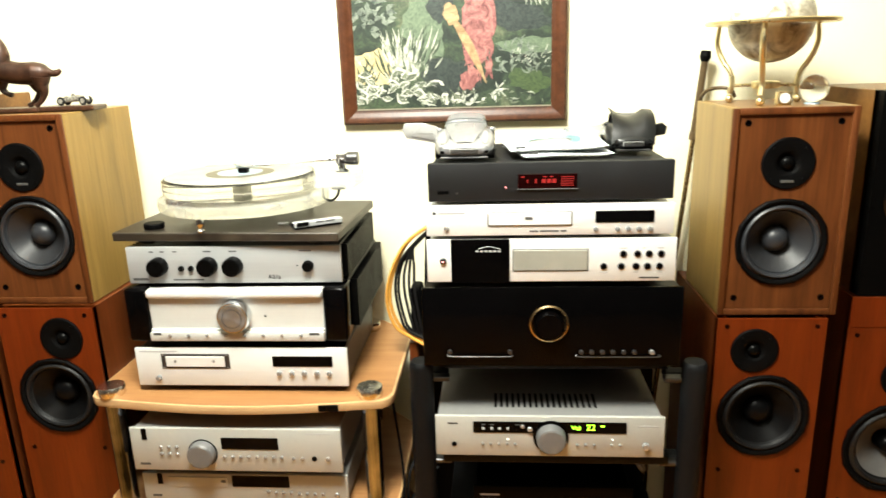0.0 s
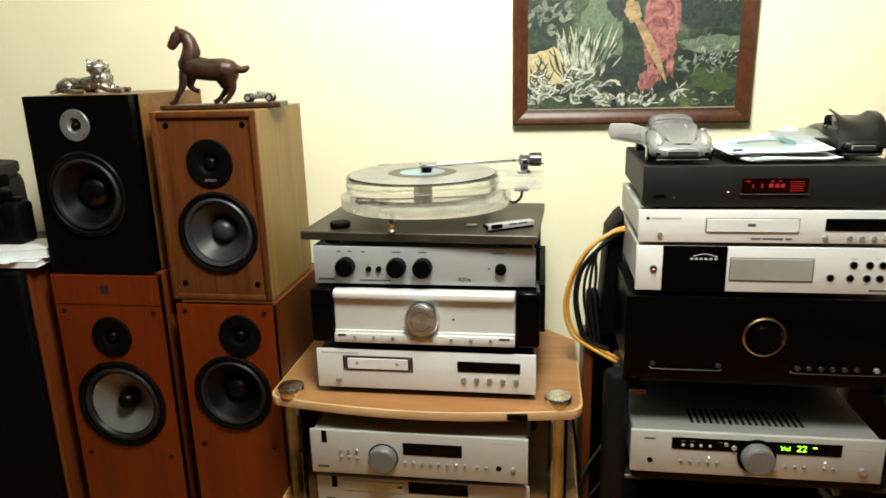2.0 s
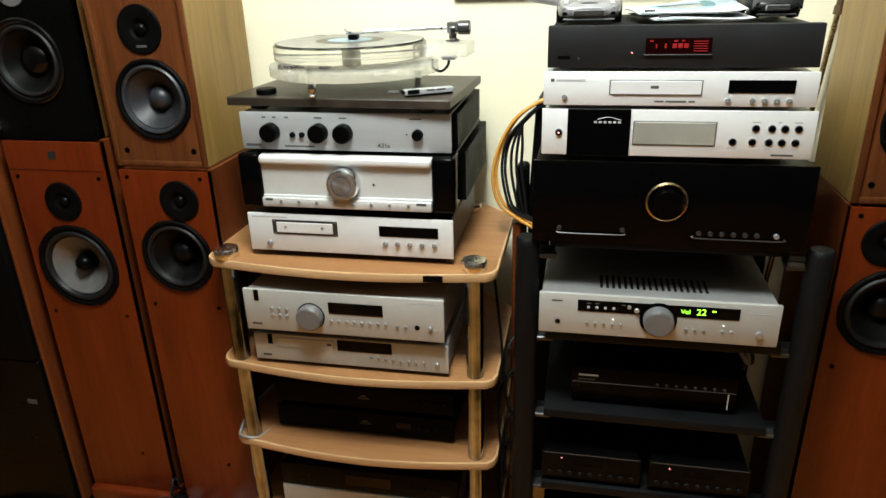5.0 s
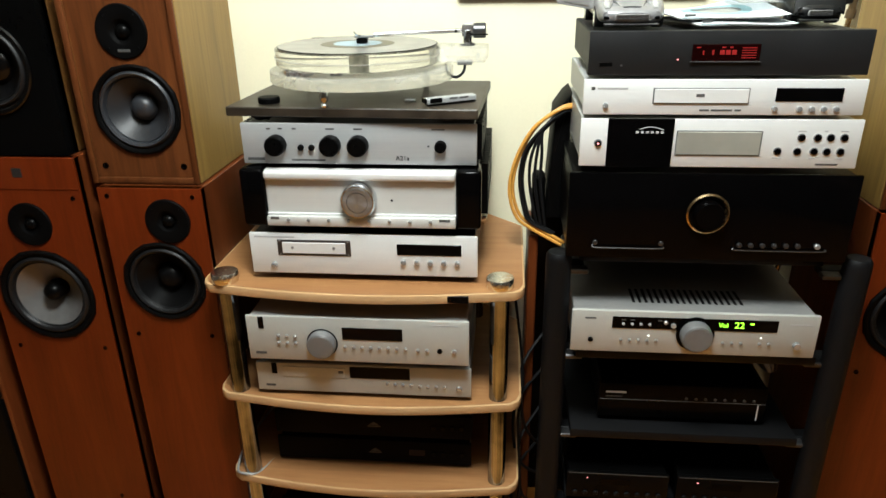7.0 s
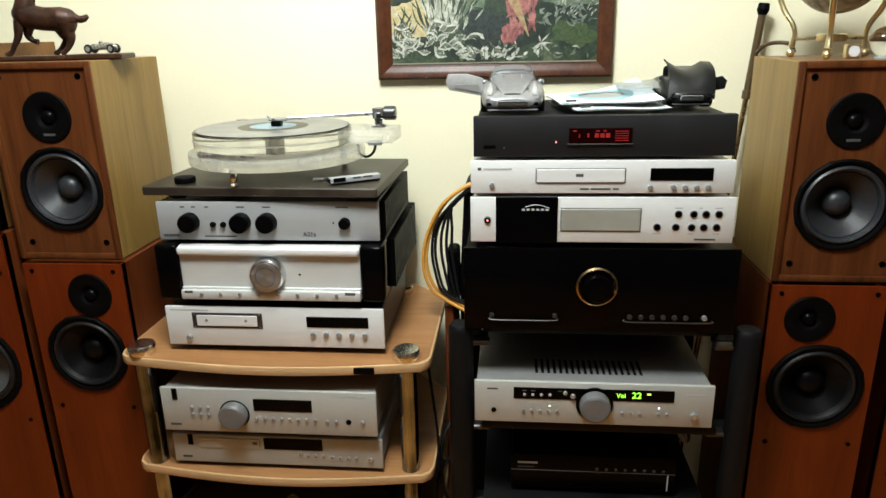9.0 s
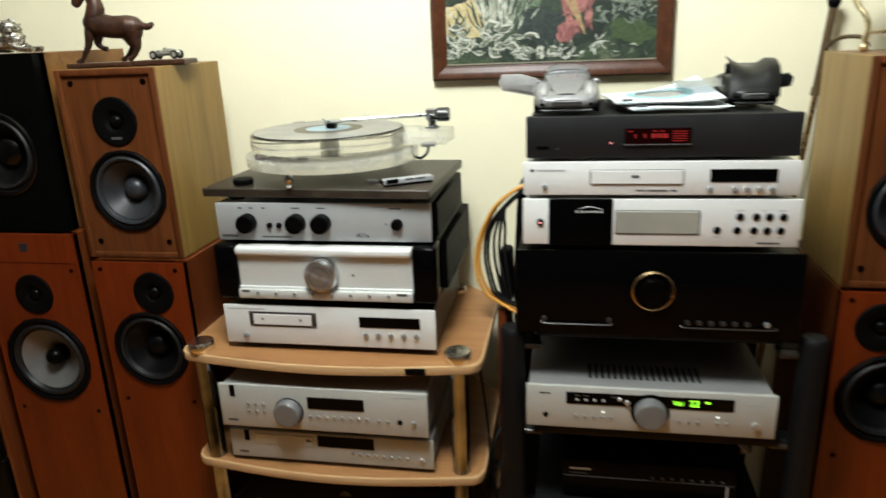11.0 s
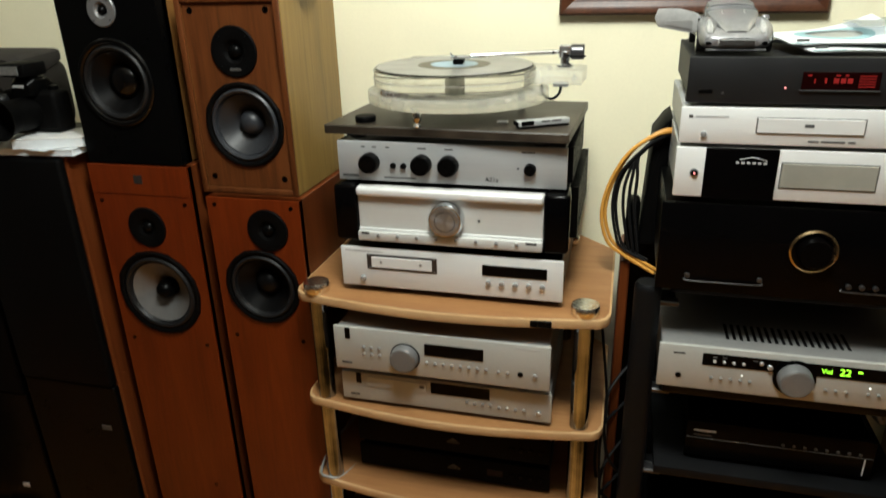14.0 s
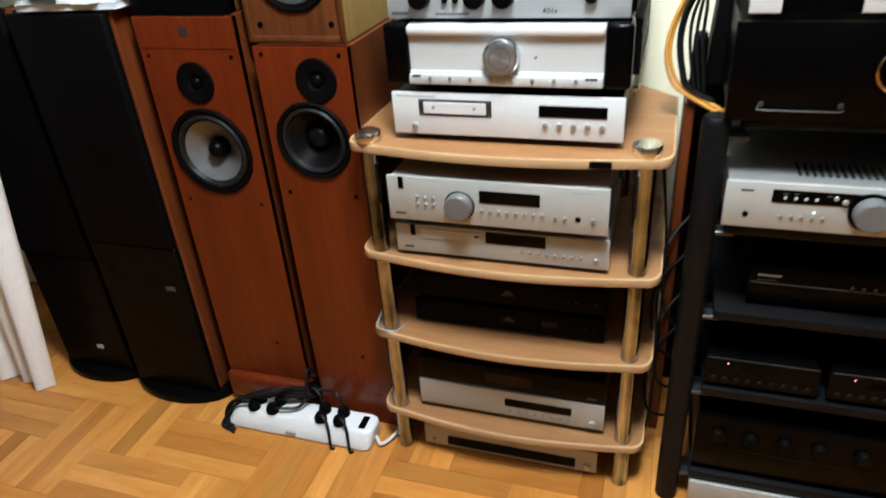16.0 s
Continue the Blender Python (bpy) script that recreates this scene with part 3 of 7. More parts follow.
for k, z in enumerate(SHELF_TOPS):
    sh = part("shelf", slab(bmesh.new(), bowed(RX0, RX1, 1.250, 0.030, 1.685, 0.085), z - 0.018, z, 0.0015), BEECH_EDGE, rack, "bowed beech shelf")
    part("shelf_veneer", slab(bmesh.new(), bowed(RX0 + 0.004, RX1 - 0.004, 1.254, 0.030, 1.681, 0.085), z + 0.0002, z + 0.001), BEECH, sh, "reddish beech veneer top")
POSTS = [(-0.802, 1.268), (-0.269, 1.272), (-0.735, 1.62), (-0.33, 1.62)]
for px, py in POSTS:
    for k, z in enumerate(SHELF_TOPS):
        lo = (SHELF_TOPS + (0.0,))[k + 1]
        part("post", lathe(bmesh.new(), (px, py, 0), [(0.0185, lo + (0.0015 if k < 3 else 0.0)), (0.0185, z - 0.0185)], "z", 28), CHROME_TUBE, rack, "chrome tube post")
    part("post_cap", lathe(bmesh.new(), (px, py, 0), [(0.025, 0.829), (0.0262, 0.831), (0.0262, 0.846), (0.0245, 0.849), (0.00001, 0.850)], "z", 32), CAP_STEEL, rack, "satin chrome cap")
plate("rack_badge", -0.366, -0.326, 0.812, 0.826, 1.2335, 0.002, BLACK, rack, "small dark maker's badge")


# ---- black rack ----
BX0, BX1 = -0.163, 0.357
brack = thing("black_rack", (0.097, 1.43, 0), "charcoal metal rack with round posts and five tiers", "rack")
for px, py in ((BX0, 1.265), (BX1, 1.265), (BX0 + 0.06, 1.64), (BX1 - 0.06, 1.64)):
    part("post", lathe(bmesh.new(), (px, py, 0), [(0.0235, 0.0), (0.0235, 0.893), (0.0225, 0.902), (0.019, 0.907), (0.00001, 0.909)], "z", 28), CHARCOAL, brack, "thick charcoal post")
# Added sheet: its black stands in for the darkness behind the tiers.
part("back_panel", box(bmesh.new(), BX0 - 0.03, BX1 + 0.02, 1.668, 1.68, 0.0, 0.885, 0.002), BLACK, brack, "added black sheet standing in for the dark behind the tiers")
BLACK_TOPS = (0.893, 0.712, 0.526, 0.335, 0.095)
for z in BLACK_TOPS:
    yf = 1.30 if z > 0.8 else 1.252
    sh = part("shelf", slab(bmesh.new(), [(-0.122, yf), (0.316, yf), (0.316, 1.56), (0.25, 1.64), (-0.05, 1.64), (-0.122, 1.56)], z - 0.02, z, 0.003), CHARCOAL, brack, "dark grey shelf board")
    for px, sx in ((BX0, 1), (BX1, -1)):
        part("shelf_arm", box(bmesh.new(), min(px, px + sx * 0.05), max(px, px + sx * 0.05), 1.285, 1.315, z - 0.034, z - 0.0205, 0.003), CHARCOAL, sh, "short metal arm")
        part("clamp", box(bmesh.new(), min(px + sx * 0.02, px + sx * 0.055), max(px + sx * 0.02, px + sx * 0.055), 1.262, 1.284, z - 0.03, z - 0.0205, 0.002), CLAMP, sh, "small dark steel clamp")


# ---- hi-fi units ----
def unit(name, label, x0, x1, z0, z1, yf, depth, front, case, feet=0.012, face=0.008, group="hi-fi units", inset=0.004, foot_r=0.018):
    root = thing(name, ((x0 + x1) / 2, yf + depth / 2, z0 - feet), label, "hi-fi unit", group)
    part("case", box(bmesh.new(), x0 + inset, x1 - inset, yf + face, yf + depth, z0 + 0.003, z1 - 0.003, 0.002), case, root)
    if front:
        part("front_plate", box(bmesh.new(), x0, x1, yf, yf + face, z0, z1, 0.0015, 2), front, root)
    if feet:
        for fx in (x0 + 0.05, x1 - 0.05):
            for fy in (yf + 0.045, yf + depth - 0.05):
                part("foot", lathe(bmesh.new(), (fx, fy, z0 - feet), [(foot_r * 0.92, 0), (foot_r, feet * 0.5), (foot_r, feet + 0.004)], "z", 18), BLACK_MATT, root)
    return root


def knob(root, x, z, y, r, h, material, label, cap=None, dot=False, n=32):
    k = part("knob", lathe(bmesh.new(), (x, y, z), [(r * 1.02, 0.001), (r, -h * 0.85), (r * 0.93, -h), (r * 0.6, -h * 1.01), (0.00001, -h * 1.01)], n=n), material, root, label)
    if cap:
        part("knob_face", lathe(bmesh.new(), (x, y, z), [(r * 0.86, -h * 1.0), (r * 0.84, -h * 1.05), (0.00001, -h * 1.06)], n=n), cap, k)
    return k


def row(root, name, x0, x1, n, z, y, r, h, material, label=""):
    for i in range(n):
        stud(name, x0 + (x1 - x0) * i / max(1, n - 1), y, z, r, h, material, root, label)


def bars(root, spans, z, h, y, material, name="print_bar"):
    for a, b in spans:
        plate(name, a, b, z, z + h, y, 0.0004, material, root, "", 0)


# wooden rack, top shelf: disc player
X0, X1 = -0.748, -0.312
u = unit("disc_player", "silver disc player with a framed drawer on the wooden rack", X0, X1, 0.843, 0.925, 1.280, 0.31, SILVER_BRIGHT, BLACK, feet=0.0145)
plate("drawer_frame", -0.694, -0.552, 0.881, 0.913, 1.280, 0.0012, CLAMP, u, "dark steel drawer surround")
for sz in (0.8835, 0.9105):
    row(u, "screw", -0.689, -0.557, 2, sz, 1.2788, 0.0016, 0.0006, GREY_STEEL)
plate("disc_drawer", -0.684, -0.562, 0.886, 0.908, 1.2788, 0.002, SILVER_BRIGHT, u, "silver disc drawer")
row(u, "screw", -0.664, -0.584, 2, 0.898, 1.2768, 0.003, 0.001, GREY_STEEL)
plate("display", -0.464, -0.342, 0.886, 0.908, 1.280, 0.0012, BLACK_GLOSS, u, "black display window")
row(u, "button", -0.452, -0.350, 5, 0.871, 1.280, 0.0052, 0.005, BUTTON, "round chrome button")
stud("power_button", -0.704, 1.280, 0.86, 0.006, 0.006, BUTTON, u, "round chrome button")
bars(u, [(-0.738, -0.66)], 0.9165, 0.003, 1.280, PRINT_PALE)

# integrated amplifier with black cheeks
u = unit("amplifier", "silver amplifier with black side blocks and a large steel knob", -0.750, -0.308, 0.941, 1.052, 1.290, 0.37, None, BLACK, feet=0.0155)
for a, b in ((-0.752, -0.706), (-0.352, -0.306)):
    part("side_block", box(bmesh.new(), a, b, 1.276, 1.34, 0.94, 1.052, 0.008, 3), BLACK_GLOSS, u, "glossy black side block")
part("front_plate", box(bmesh.new(), -0.706, -0.352, 1.284, 1.30, 0.943, 1.049, 0.002), SILVER_SATIN, u, "satin silver plate")
part("upper_band", box(bmesh.new(), -0.706, -0.352, 1.274, 1.29, 1.031, 1.049, 0.006, 3), SILVER_BRIGHT, u, "rolled upper edge")
part("lower_band", box(bmesh.new(), -0.706, -0.352, 1.272, 1.29, 0.943, 0.9625, 0.003, 2), SILVER_SATIN, u, "stepped lower band")
part("trim_line", box(bmesh.new(), -0.706, -0.352, 1.2805, 1.29, 0.9626, 0.9665, 0.0015, 2), SILVER_BRIGHT, u, "bright bevelled line")
for i in range(22):
    fy = 1.352 + i * 0.0138
    for fx in (-0.308, -0.750):
        part("heat_fin", box(bmesh.new(), fx - 0.01, fx + 0.012, fy, fy + 0.005, 0.946, 1.046), BLACK, u)
k = knob(u, -0.530, 0.995, 1.284, 0.0325, 0.022, CHROME, "large turned steel volume knob", TURNED, n=40)
part("knob_groove", lathe(bmesh.new(), (-0.530, 1.2608, 0.995), [(0.0196, 0.0008), (0.0196, -0.0002), (0.0186, -0.0002), (0.0186, 0.0008)], n=40), CLAMP, k, "dark turned groove")
for i in range(8):
    a = 2 * math.pi * (i + 0.5) / 8
    part("knob_pin", lathe(bmesh.new(), (-0.530 + 0.0232 * math.cos(a), 1.2612, 0.995 + 0.0232 * math.sin(a)), [(0.0014, 0.001), (0.0014, -0.0008), (0.00001, -0.001)], n=10), CHROME, k, "small chrome pin")
row(u, "button", -0.664, -0.398, 8, 0.956, 1.272, 0.0034, 0.003, BUTTON, "small chrome button")
stud("indicator", -0.470, 1.284, 0.993, 0.0022, 0.001, BLACK, u)
bars(u, [(-0.698, -0.682), (-0.382, -0.362)], 0.9565, 0.005, 1.2722, PRINT_GREY)

# slim class-a amplifier with fins
u = unit("amplifier", "slim grey amplifier with black knobs and finned sides", -0.746, -0.315, 1.056, 1.131, 1.300, 0.33, SILVER, BLACK, feet=0.009)
for i in range(22):
    fy = 1.33 + i * 0.0135
    for fx in (-0.319, -0.742):
        part("heat_fin", box(bmesh.new(), fx - 0.012, fx + 0.012, fy, fy + 0.005, 1.06, 1.126), BLACK, u)
for kx, kr in ((-0.681, 0.0185), (-0.580, 0.0185), (-0.529, 0.0185)):
    knob(u, kx, 1.092, 1.300, kr, 0.020, BLACK, "black control knob", BLACK)
row(u, "button", -0.636, -0.616, 2, 1.087, 1.300, 0.0055, 0.006, BLACK_MATT, "small black button")
knob(u, -0.380, 1.091, 1.300, 0.0105, 0.012, BLACK_MATT, "small black power knob", BLACK)
stud("indicator", -0.402, 1.300, 1.091, 0.0016, 0.001, BLACK, u)
bars(u, [(-0.698, -0.69), (-0.676, -0.668), (-0.65, -0.642), (-0.588, -0.572), (-0.537, -0.521), (-0.396, -0.372)], 1.12, 0.0025, 1.300, PRINT_GREY)
bars(u, [(-0.738, -0.706)], 1.0625, 0.005, 1.300, PRINT_GREY, "maker_bar")
A21 = u
bars(u, [(-0.655, -0.592)], 1.062, 0.003, 1.300, PRINT_GREY)

# slate board and record player
board = thing("slate_board", (-0.535, 1.44, 1.14), "dark slate-coloured board under the record player", "board")
part("board", box(bmesh.new(), -0.764, -0.306, 1.292, 1.60, 1.143, 1.16, 0.002), SLATE, board)
for fx, fy in ((-0.71, 1.33), (-0.36, 1.33), (-0.71, 1.56), (-0.36, 1.56)):
    part("foot", lathe(bmesh.new(), (fx, fy, 1.1315), [(0.014, 0.0), (0.022, 0.006), (0.024, 0.0115)], "z", 20), RUBBER, board, "black rubber foot")
board.rotation_euler = (0, 0, radians(-2.5))

FROST = acrylic("frosted_acrylic", 0.45, (0.75, 0.74, 0.68), (0.95, 0.95, 0.92))
ACRYLIC_EDGE = acrylic("polished_acrylic_block", 0.7, (1.0, 1.0, 0.98), (0.99, 0.99, 0.98), 0.25)
tt = thing("record_player", (-0.535, 1.45, 1.161), "clear acrylic record player with a silver tonearm", "record player")
PX, PY = -0.549, 1.440


for fx, fy in ((-0.585, 1.297), (-0.43, 1.53), (-0.68, 1.53)):
    part("foot", lathe(bmesh.new(), (fx, fy, 1.161), [(0.006, 0), (0.0075, 0.003), (0.004, 0.007), (0.0075, 0.012), (0.0085, 0.02), (0.006, 0.029)], "z", 18), CHROME, tt, "turned chrome foot")
base_out = [(PX + 0.006 + 0.176 * math.cos(2 * math.pi * i / 56), PY + 0.166 * math.sin(2 * math.pi * i / 56)) for i in range(56)]
part("lower_plate", slab(bmesh.new(), base_out, 1.190, 1.211, 0.002), ACRYLIC_HAZY, tt, "clear acrylic lower plate")
for i in range(3):
    a = radians(20 + 120 * i)
    part("spacer", lathe(bmesh.new(), (PX + 0.11 * math.cos(a), PY + 0.11 * math.sin(a), 1.2105), [(0.012, 0), (0.012, 0.0095)], "z", 18), CHROME, tt, "steel spacer")
part("arm_board", slab(bmesh.new(), [(-0.44, PY - 0.005), (-0.306, PY - 0.005), (-0.302, PY + 0.078), (-0.40, PY + 0.096), (-0.46, PY + 0.08)], 1.2185, 1.2445, 0.002), ACRYLIC_EDGE, tt, "clear acrylic arm board")
part("platter", lathe(bmesh.new(), (PX, PY, 1.2205), [(0.154, 0.0), (0.1565, 0.002), (0.1565, 0.029), (0.154, 0.031)], "z", 72), ACRYLIC, tt, "thick clear acrylic platter")
part("platter_inset", lathe(bmesh.new(), (PX, PY, 1.2212), [(0.013, 0), (0.013, 0.03)], "z", 28), FROST, tt, "frosted bearing sleeve inside the platter")
for mx, my in ((-0.645, 1.375), (-0.625, 1.37)):
    part("motor_pin", lathe(bmesh.new(), (mx, my, 1.2105), [(0.009, 0), (0.009, 0.0095)], "z", 16), STEEL_TURNED if mx < -0.63 else BLACK, tt, "small pin under the platter")
part("drive_belt", lathe(bmesh.new(), (PX, PY, 1.234), [(0.1568, 0.0), (0.1576, 0.0), (0.1576, 0.0016), (0.1568, 0.0016), (0.1568, 0.0)], "z", 72, caps=False), FROST, tt, "clear drive belt round the platter")
part("motor", lathe(bmesh.new(), (-0.637, 1.338, 1.2112), [(0.027, 0), (0.028, 0.001), (0.028, 0.0078), (0.027, 0.0088), (0.00001, 0.0089)], "z", 28), STEEL_TURNED, tt, "flat round steel motor under the platter")
part("bearing", lathe(bmesh.new(), (PX, PY, 1.2105), [(0.018, 0), (0.018, 0.0099)], "z", 20), FROST, tt, "frosted bearing block")
LABEL_BLUE = plain("pale_blue_label_paper", (0.27, 0.36, 0.42), 0.6, speck=0.1, scale=60, bumpy=0.02)
LABEL_DARK = plain("dark_label_ring", (0.085, 0.075, 0.045), 0.5, speck=0.1, scale=60, bumpy=0.0)
part("record", lathe(bmesh.new(), (PX, PY, 1.2518), [(0.1495, 0.0), (0.1505, 0.001), (0.1495, 0.002)], "z", 72), VINYL, tt, "smoky grey record")
part("record_rim", lathe(bmesh.new(), (PX, PY, 1.2516), [(0.1506, 0.0002), (0.1516, 0.0006), (0.1516, 0.0016), (0.1506, 0.002)], "z", 72), BLACK, tt, "dark record rim")
part("label_ring", lathe(bmesh.new(), (PX, PY, 1.2539), [(0.07, 0), (0.07, 0.0003)], "z", 48), LABEL_DARK, tt, "dark run-out ring")
part("paper_label", lathe(bmesh.new(), (PX, PY, 1.2543), [(0.046, 0), (0.046, 0.0003)], "z", 48), LABEL_BLUE, tt, "pale blue paper label")
part("spindle", lathe(bmesh.new(), (PX, PY, 1.2545), [(0.0035, 0), (0.0035, 0.006), (0.002, 0.008)], "z", 12), CHROME, tt)
AX, AY = -0.342, 1.487
part("arm_pillar", lathe(bmesh.new(), (AX, AY, 1.2448), [(0.016, 0), (0.016, 0.004), (0.009, 0.006), (0.009, 0.016), (0.012, 0.018), (0.012, 0.028), (0.008, 0.031)], "z", 24), CHROME, tt, "chrome arm pillar")
part("tonearm", tube(bmesh.new(), [(AX + 0.012, AY + 0.004, 1.2725), (AX - 0.04, AY - 0.012, 1.2722), (AX - 0.10, AY - 0.034, 1.2715), (-0.515, 1.432, 1.2705)], 0.0042, 12, 6), STEEL_TURNED, tt, "straight silver tonearm")
part("headshell", box(bmesh.new(), -0.552, -0.515, 1.423, 1.441, 1.266, 1.27, 0.001), GREY_STEEL, tt, "grey headshell")
part("cartridge", box(bmesh.new(), -0.548, -0.528, 1.422, 1.440, 1.2555, 1.2655, 0.002), BLACK, tt, "black cartridge")
part("finger_lift", tube(bmesh.new(), [(-0.540, 1.423, 1.27), (-0.544, 1.413, 1.272), (-0.548, 1.406, 1.278)], 0.0015, 6, 4), CHROME, tt)
part("counterweight", lathe(bmesh.new(), (AX + 0.006, AY + 0.006, 1.2715), [(0.0125, 0.004), (0.0142, 0.006), (0.0142, 0.027), (0.0125, 0.029)], "x", 24), CLAMP, tt, "ribbed dark grey counterweight")
part("arm_yoke", box(bmesh.new(), AX - 0.011, AX + 0.011, AY - 0.010, AY - 0.006, 1.262, 1.284, 0.001), STEEL_TURNED, tt, "bearing yoke")
part("arm_yoke", box(bmesh.new(), AX - 0.011, AX + 0.011, AY + 0.010, AY + 0.014, 1.262, 1.284, 0.001), STEEL_TURNED, tt, "bearing yoke")
part("antiskate_weight", ball(bmesh.new(), (AX - 0.022, AY - 0.012, 1.272), 0.0028, u=10, v=8), BLACK, tt, "tiny black weight")
part("belt_pulley", lathe(bmesh.new(), (-0.655, 1.548, 1.21), [(0.011, 0), (0.011, 0.04), (0.013, 0.041), (0.013, 0.045)], "z", 20), STEEL_TURNED, tt, "steel pulley behind the platter")
part("cue_lever", tube(bmesh.new(), [(AX, AY - 0.012, 1.267), (AX + 0.02, AY - 0.02, 1.266), (AX + 0.04, AY - 0.024, 1.267)], 0.0016, 6, 4), BLACK, tt, "thin black cueing lever")
part("arm_cable", tube(bmesh.new(), [(-0.345, 1.46, 1.219), (-0.348, 1.45, 1.2), (-0.362, 1.445, 1.19), (-0.378, 1.45, 1.197), (-0.384, 1.47, 1.21)], 0.0028, 8, 6), BLACK, tt, "short black signal cable")
part("cable_plug", box(bmesh.new(), -0.36, -0.332, 1.45, 1.47, 1.212, 1.2203, 0.001), GREY_STEEL, tt)

pk = solid("puck", lathe(bmesh.new(), (-0.700, 1.340, 1.1605), [(0.019, 0), (0.02, 0.002), (0.02, 0.009), (0.018, 0.011), (0.00001, 0.0115)], "z", 28), BLACK_MATT, (-0.700, 1.340, 1.1605), "black round puck lying on the slate board", "puck")
br = thing("record_brush", (-0.365, 1.335, 1.161), "silver record brush case lying on the slate board", "brush")
part("brush_case", box(bmesh.new(), -0.413, -0.315, 1.327, 1.345, 1.164, 1.174, 0.0015), SILVER, br)
part("bristles", box(bmesh.new(), -0.411, -0.317, 1.328, 1.344, 1.161, 1.164), BLACK, br, "black bristles")
part("end_cap", box(bmesh.new(), -0.417, -0.4132, 1.328, 1.344, 1.166, 1.174, 0.001), BLACK, br)
plate("dark_panel", -0.408, -0.384, 1.166, 1.174, 1.327, 0.0004, BLACK, br)
bars(br, [(-0.370, -0.354), (-0.350, -0.332)], 1.17, 0.003, 1.327, PRINT_GREY)
br.rotation_euler = (0, 0, radians(31))
cl = solid("cleaner_block", box(bmesh.new(), -0.45, -0.43, 1.352, 1.362, 1.1605, 1.165, 0.0008), GREY_STEEL, (-0.44, 1.357, 1.1605), "tiny grey block on the slate board", "block")

# second shelf: surround receiver over a disc player
u = unit("surround_receiver", "champagne silver receiver with a round knob, stacked on a player", -0.757, -0.325, 0.678, 0.773, 1.230, 0.38, SILVER_WARM, GREY_STEEL, feet=0.02)
knob(u, -0.609, 0.719, 1.230, 0.0275, 0.018, KNOB_GREY, "round grey volume knob", KNOB_GREY)
part("knob_shadow_ring", lathe(bmesh.new(), (-0.609, 1.230, 0.719), [(0.0305, 0.001), (0.0305, -0.0008), (0.028, -0.0008)], n=32, caps=False), BLACK, u, "dark ring behind the knob")
plate("display", -0.569, -0.452, 0.728, 0.754, 1.230, 0.0012, BLACK_GLOSS, u, "black display window")
for i in range(3):
    for j in range(2):
        stud("button", -0.695 + i * 0.0165, 1.230, 0.716 + j * 0.0155, 0.0034, 0.0035, BUTTON, u)
row(u, "button", -0.565, -0.447, 8, 0.711, 1.230, 0.0034, 0.0035, BUTTON)
row(u, "button", -0.423, -0.405, 2, 0.709, 1.230, 0.0034, 0.0035, BUTTON)
stud("headphone_socket", -0.381, 1.230, 0.709, 0.0055, 0.0012, BLACK, u)
stud("power_button", -0.353, 1.230, 0.709, 0.0045, 0.004, BUTTON, u)
plate("power_window", -0.733, -0.722, 0.747, 0.772, 1.230, 0.0012, BLACK_GLOSS, u, "narrow black window")
bars(u, [(-0.744, -0.722)], 0.690, 0.005, 1.230, PRINT_GREY, "maker_bar")
bars(u, [(-0.395, -0.345)], 0.763, 0.002, 1.230, PRINT_PALE)

u = unit("disc_player", "champagne silver disc player under the receiver", -0.757, -0.322, 0.592, 0.657, 1.250, 0.30, SILVER_WARM, GREY_STEEL, feet=0.012)
plate("disc_drawer", -0.702, -0.574, 0.628, 0.650, 1.250, 0.002, SILVER_WARM, u, "disc drawer")
plate("display", -0.565, -0.444, 0.628, 0.654, 1.250, 0.0012, BLACK_GLOSS, u, "black display window")
plate("power_window", -0.725, -0.714, 0.632, 0.6565, 1.250, 0.0012, BLACK_GLOSS, u)
row(u, "button", -0.490, -0.490, 1, 0.618, 1.250, 0.0034, 0.0035, BUTTON)
row(u, "button", -0.474, -0.442, 3, 0.616, 1.250, 0.0034, 0.0035, BUTTON)
row(u, "button", -0.425, -0.375, 4, 0.614, 1.250, 0.0034, 0.0035, BUTTON)
stud("power_button", -0.346, 1.250, 0.612, 0.0055, 0.004, BUTTON, u)
bars(u, [(-0.740, -0.72)], 0.602, 0.005, 1.250, PRINT_GREY, "maker_bar")
bars(u, [(-0.588, -0.578)], 0.638, 0.006, 1.248, PRINT_GREY)

# third shelf: two slim black units
for n_, (a, b) in enumerate(((0.380, 0.436), (0.448, 0.506))):
    u = unit("black_amplifier", "slim black hi-fi unit on the third shelf of the wooden rack", -0.752, -0.324, a, b, 1.300, 0.3, BLACK_MATT, BLACK, feet=0.011)
    bars(u, [(-0.548, -0.520)], (a + b) / 2 - 0.005, 0.003, 1.300, PRINT_GREY, "logo_bar")
    part("logo_shape", slab(bmesh.new(), [(-0.545, (a + b) / 2), (-0.523, (a + b) / 2), (-0.534, (a + b) / 2 + 0.008)], 1.2994, 1.3005, axis="y"), PRINT_GREY, u)
    row(u, "button", -0.405, -0.345, 4, (a + b) / 2, 1.300, 0.006, 0.004, BLACK_GLOSS, "round black button")
    if n_ == 0:
        plate("display", -0.46, -0.425, (a + b) / 2 - 0.008, (a + b) / 2 + 0.008, 1.300, 0.001, RED_DIM, u, "dim brown display")

# bottom shelf: black unit on a silver one
u = unit("disc_player", "silver and grey player on the lowest shelf", -0.750, -0.312, 0.150, 0.222, 1.270, 0.32, SILVER_WARM, GREY_STEEL, feet=0.016)
plate("display", -0.540, -0.385, 0.180, 0.203, 1.270, 0.0012, BLACK_GLOSS, u, "long black display")
row(u, "button", -0.527, -0.39, 8, 0.168, 1.270, 0.003, 0.003, BUTTON)
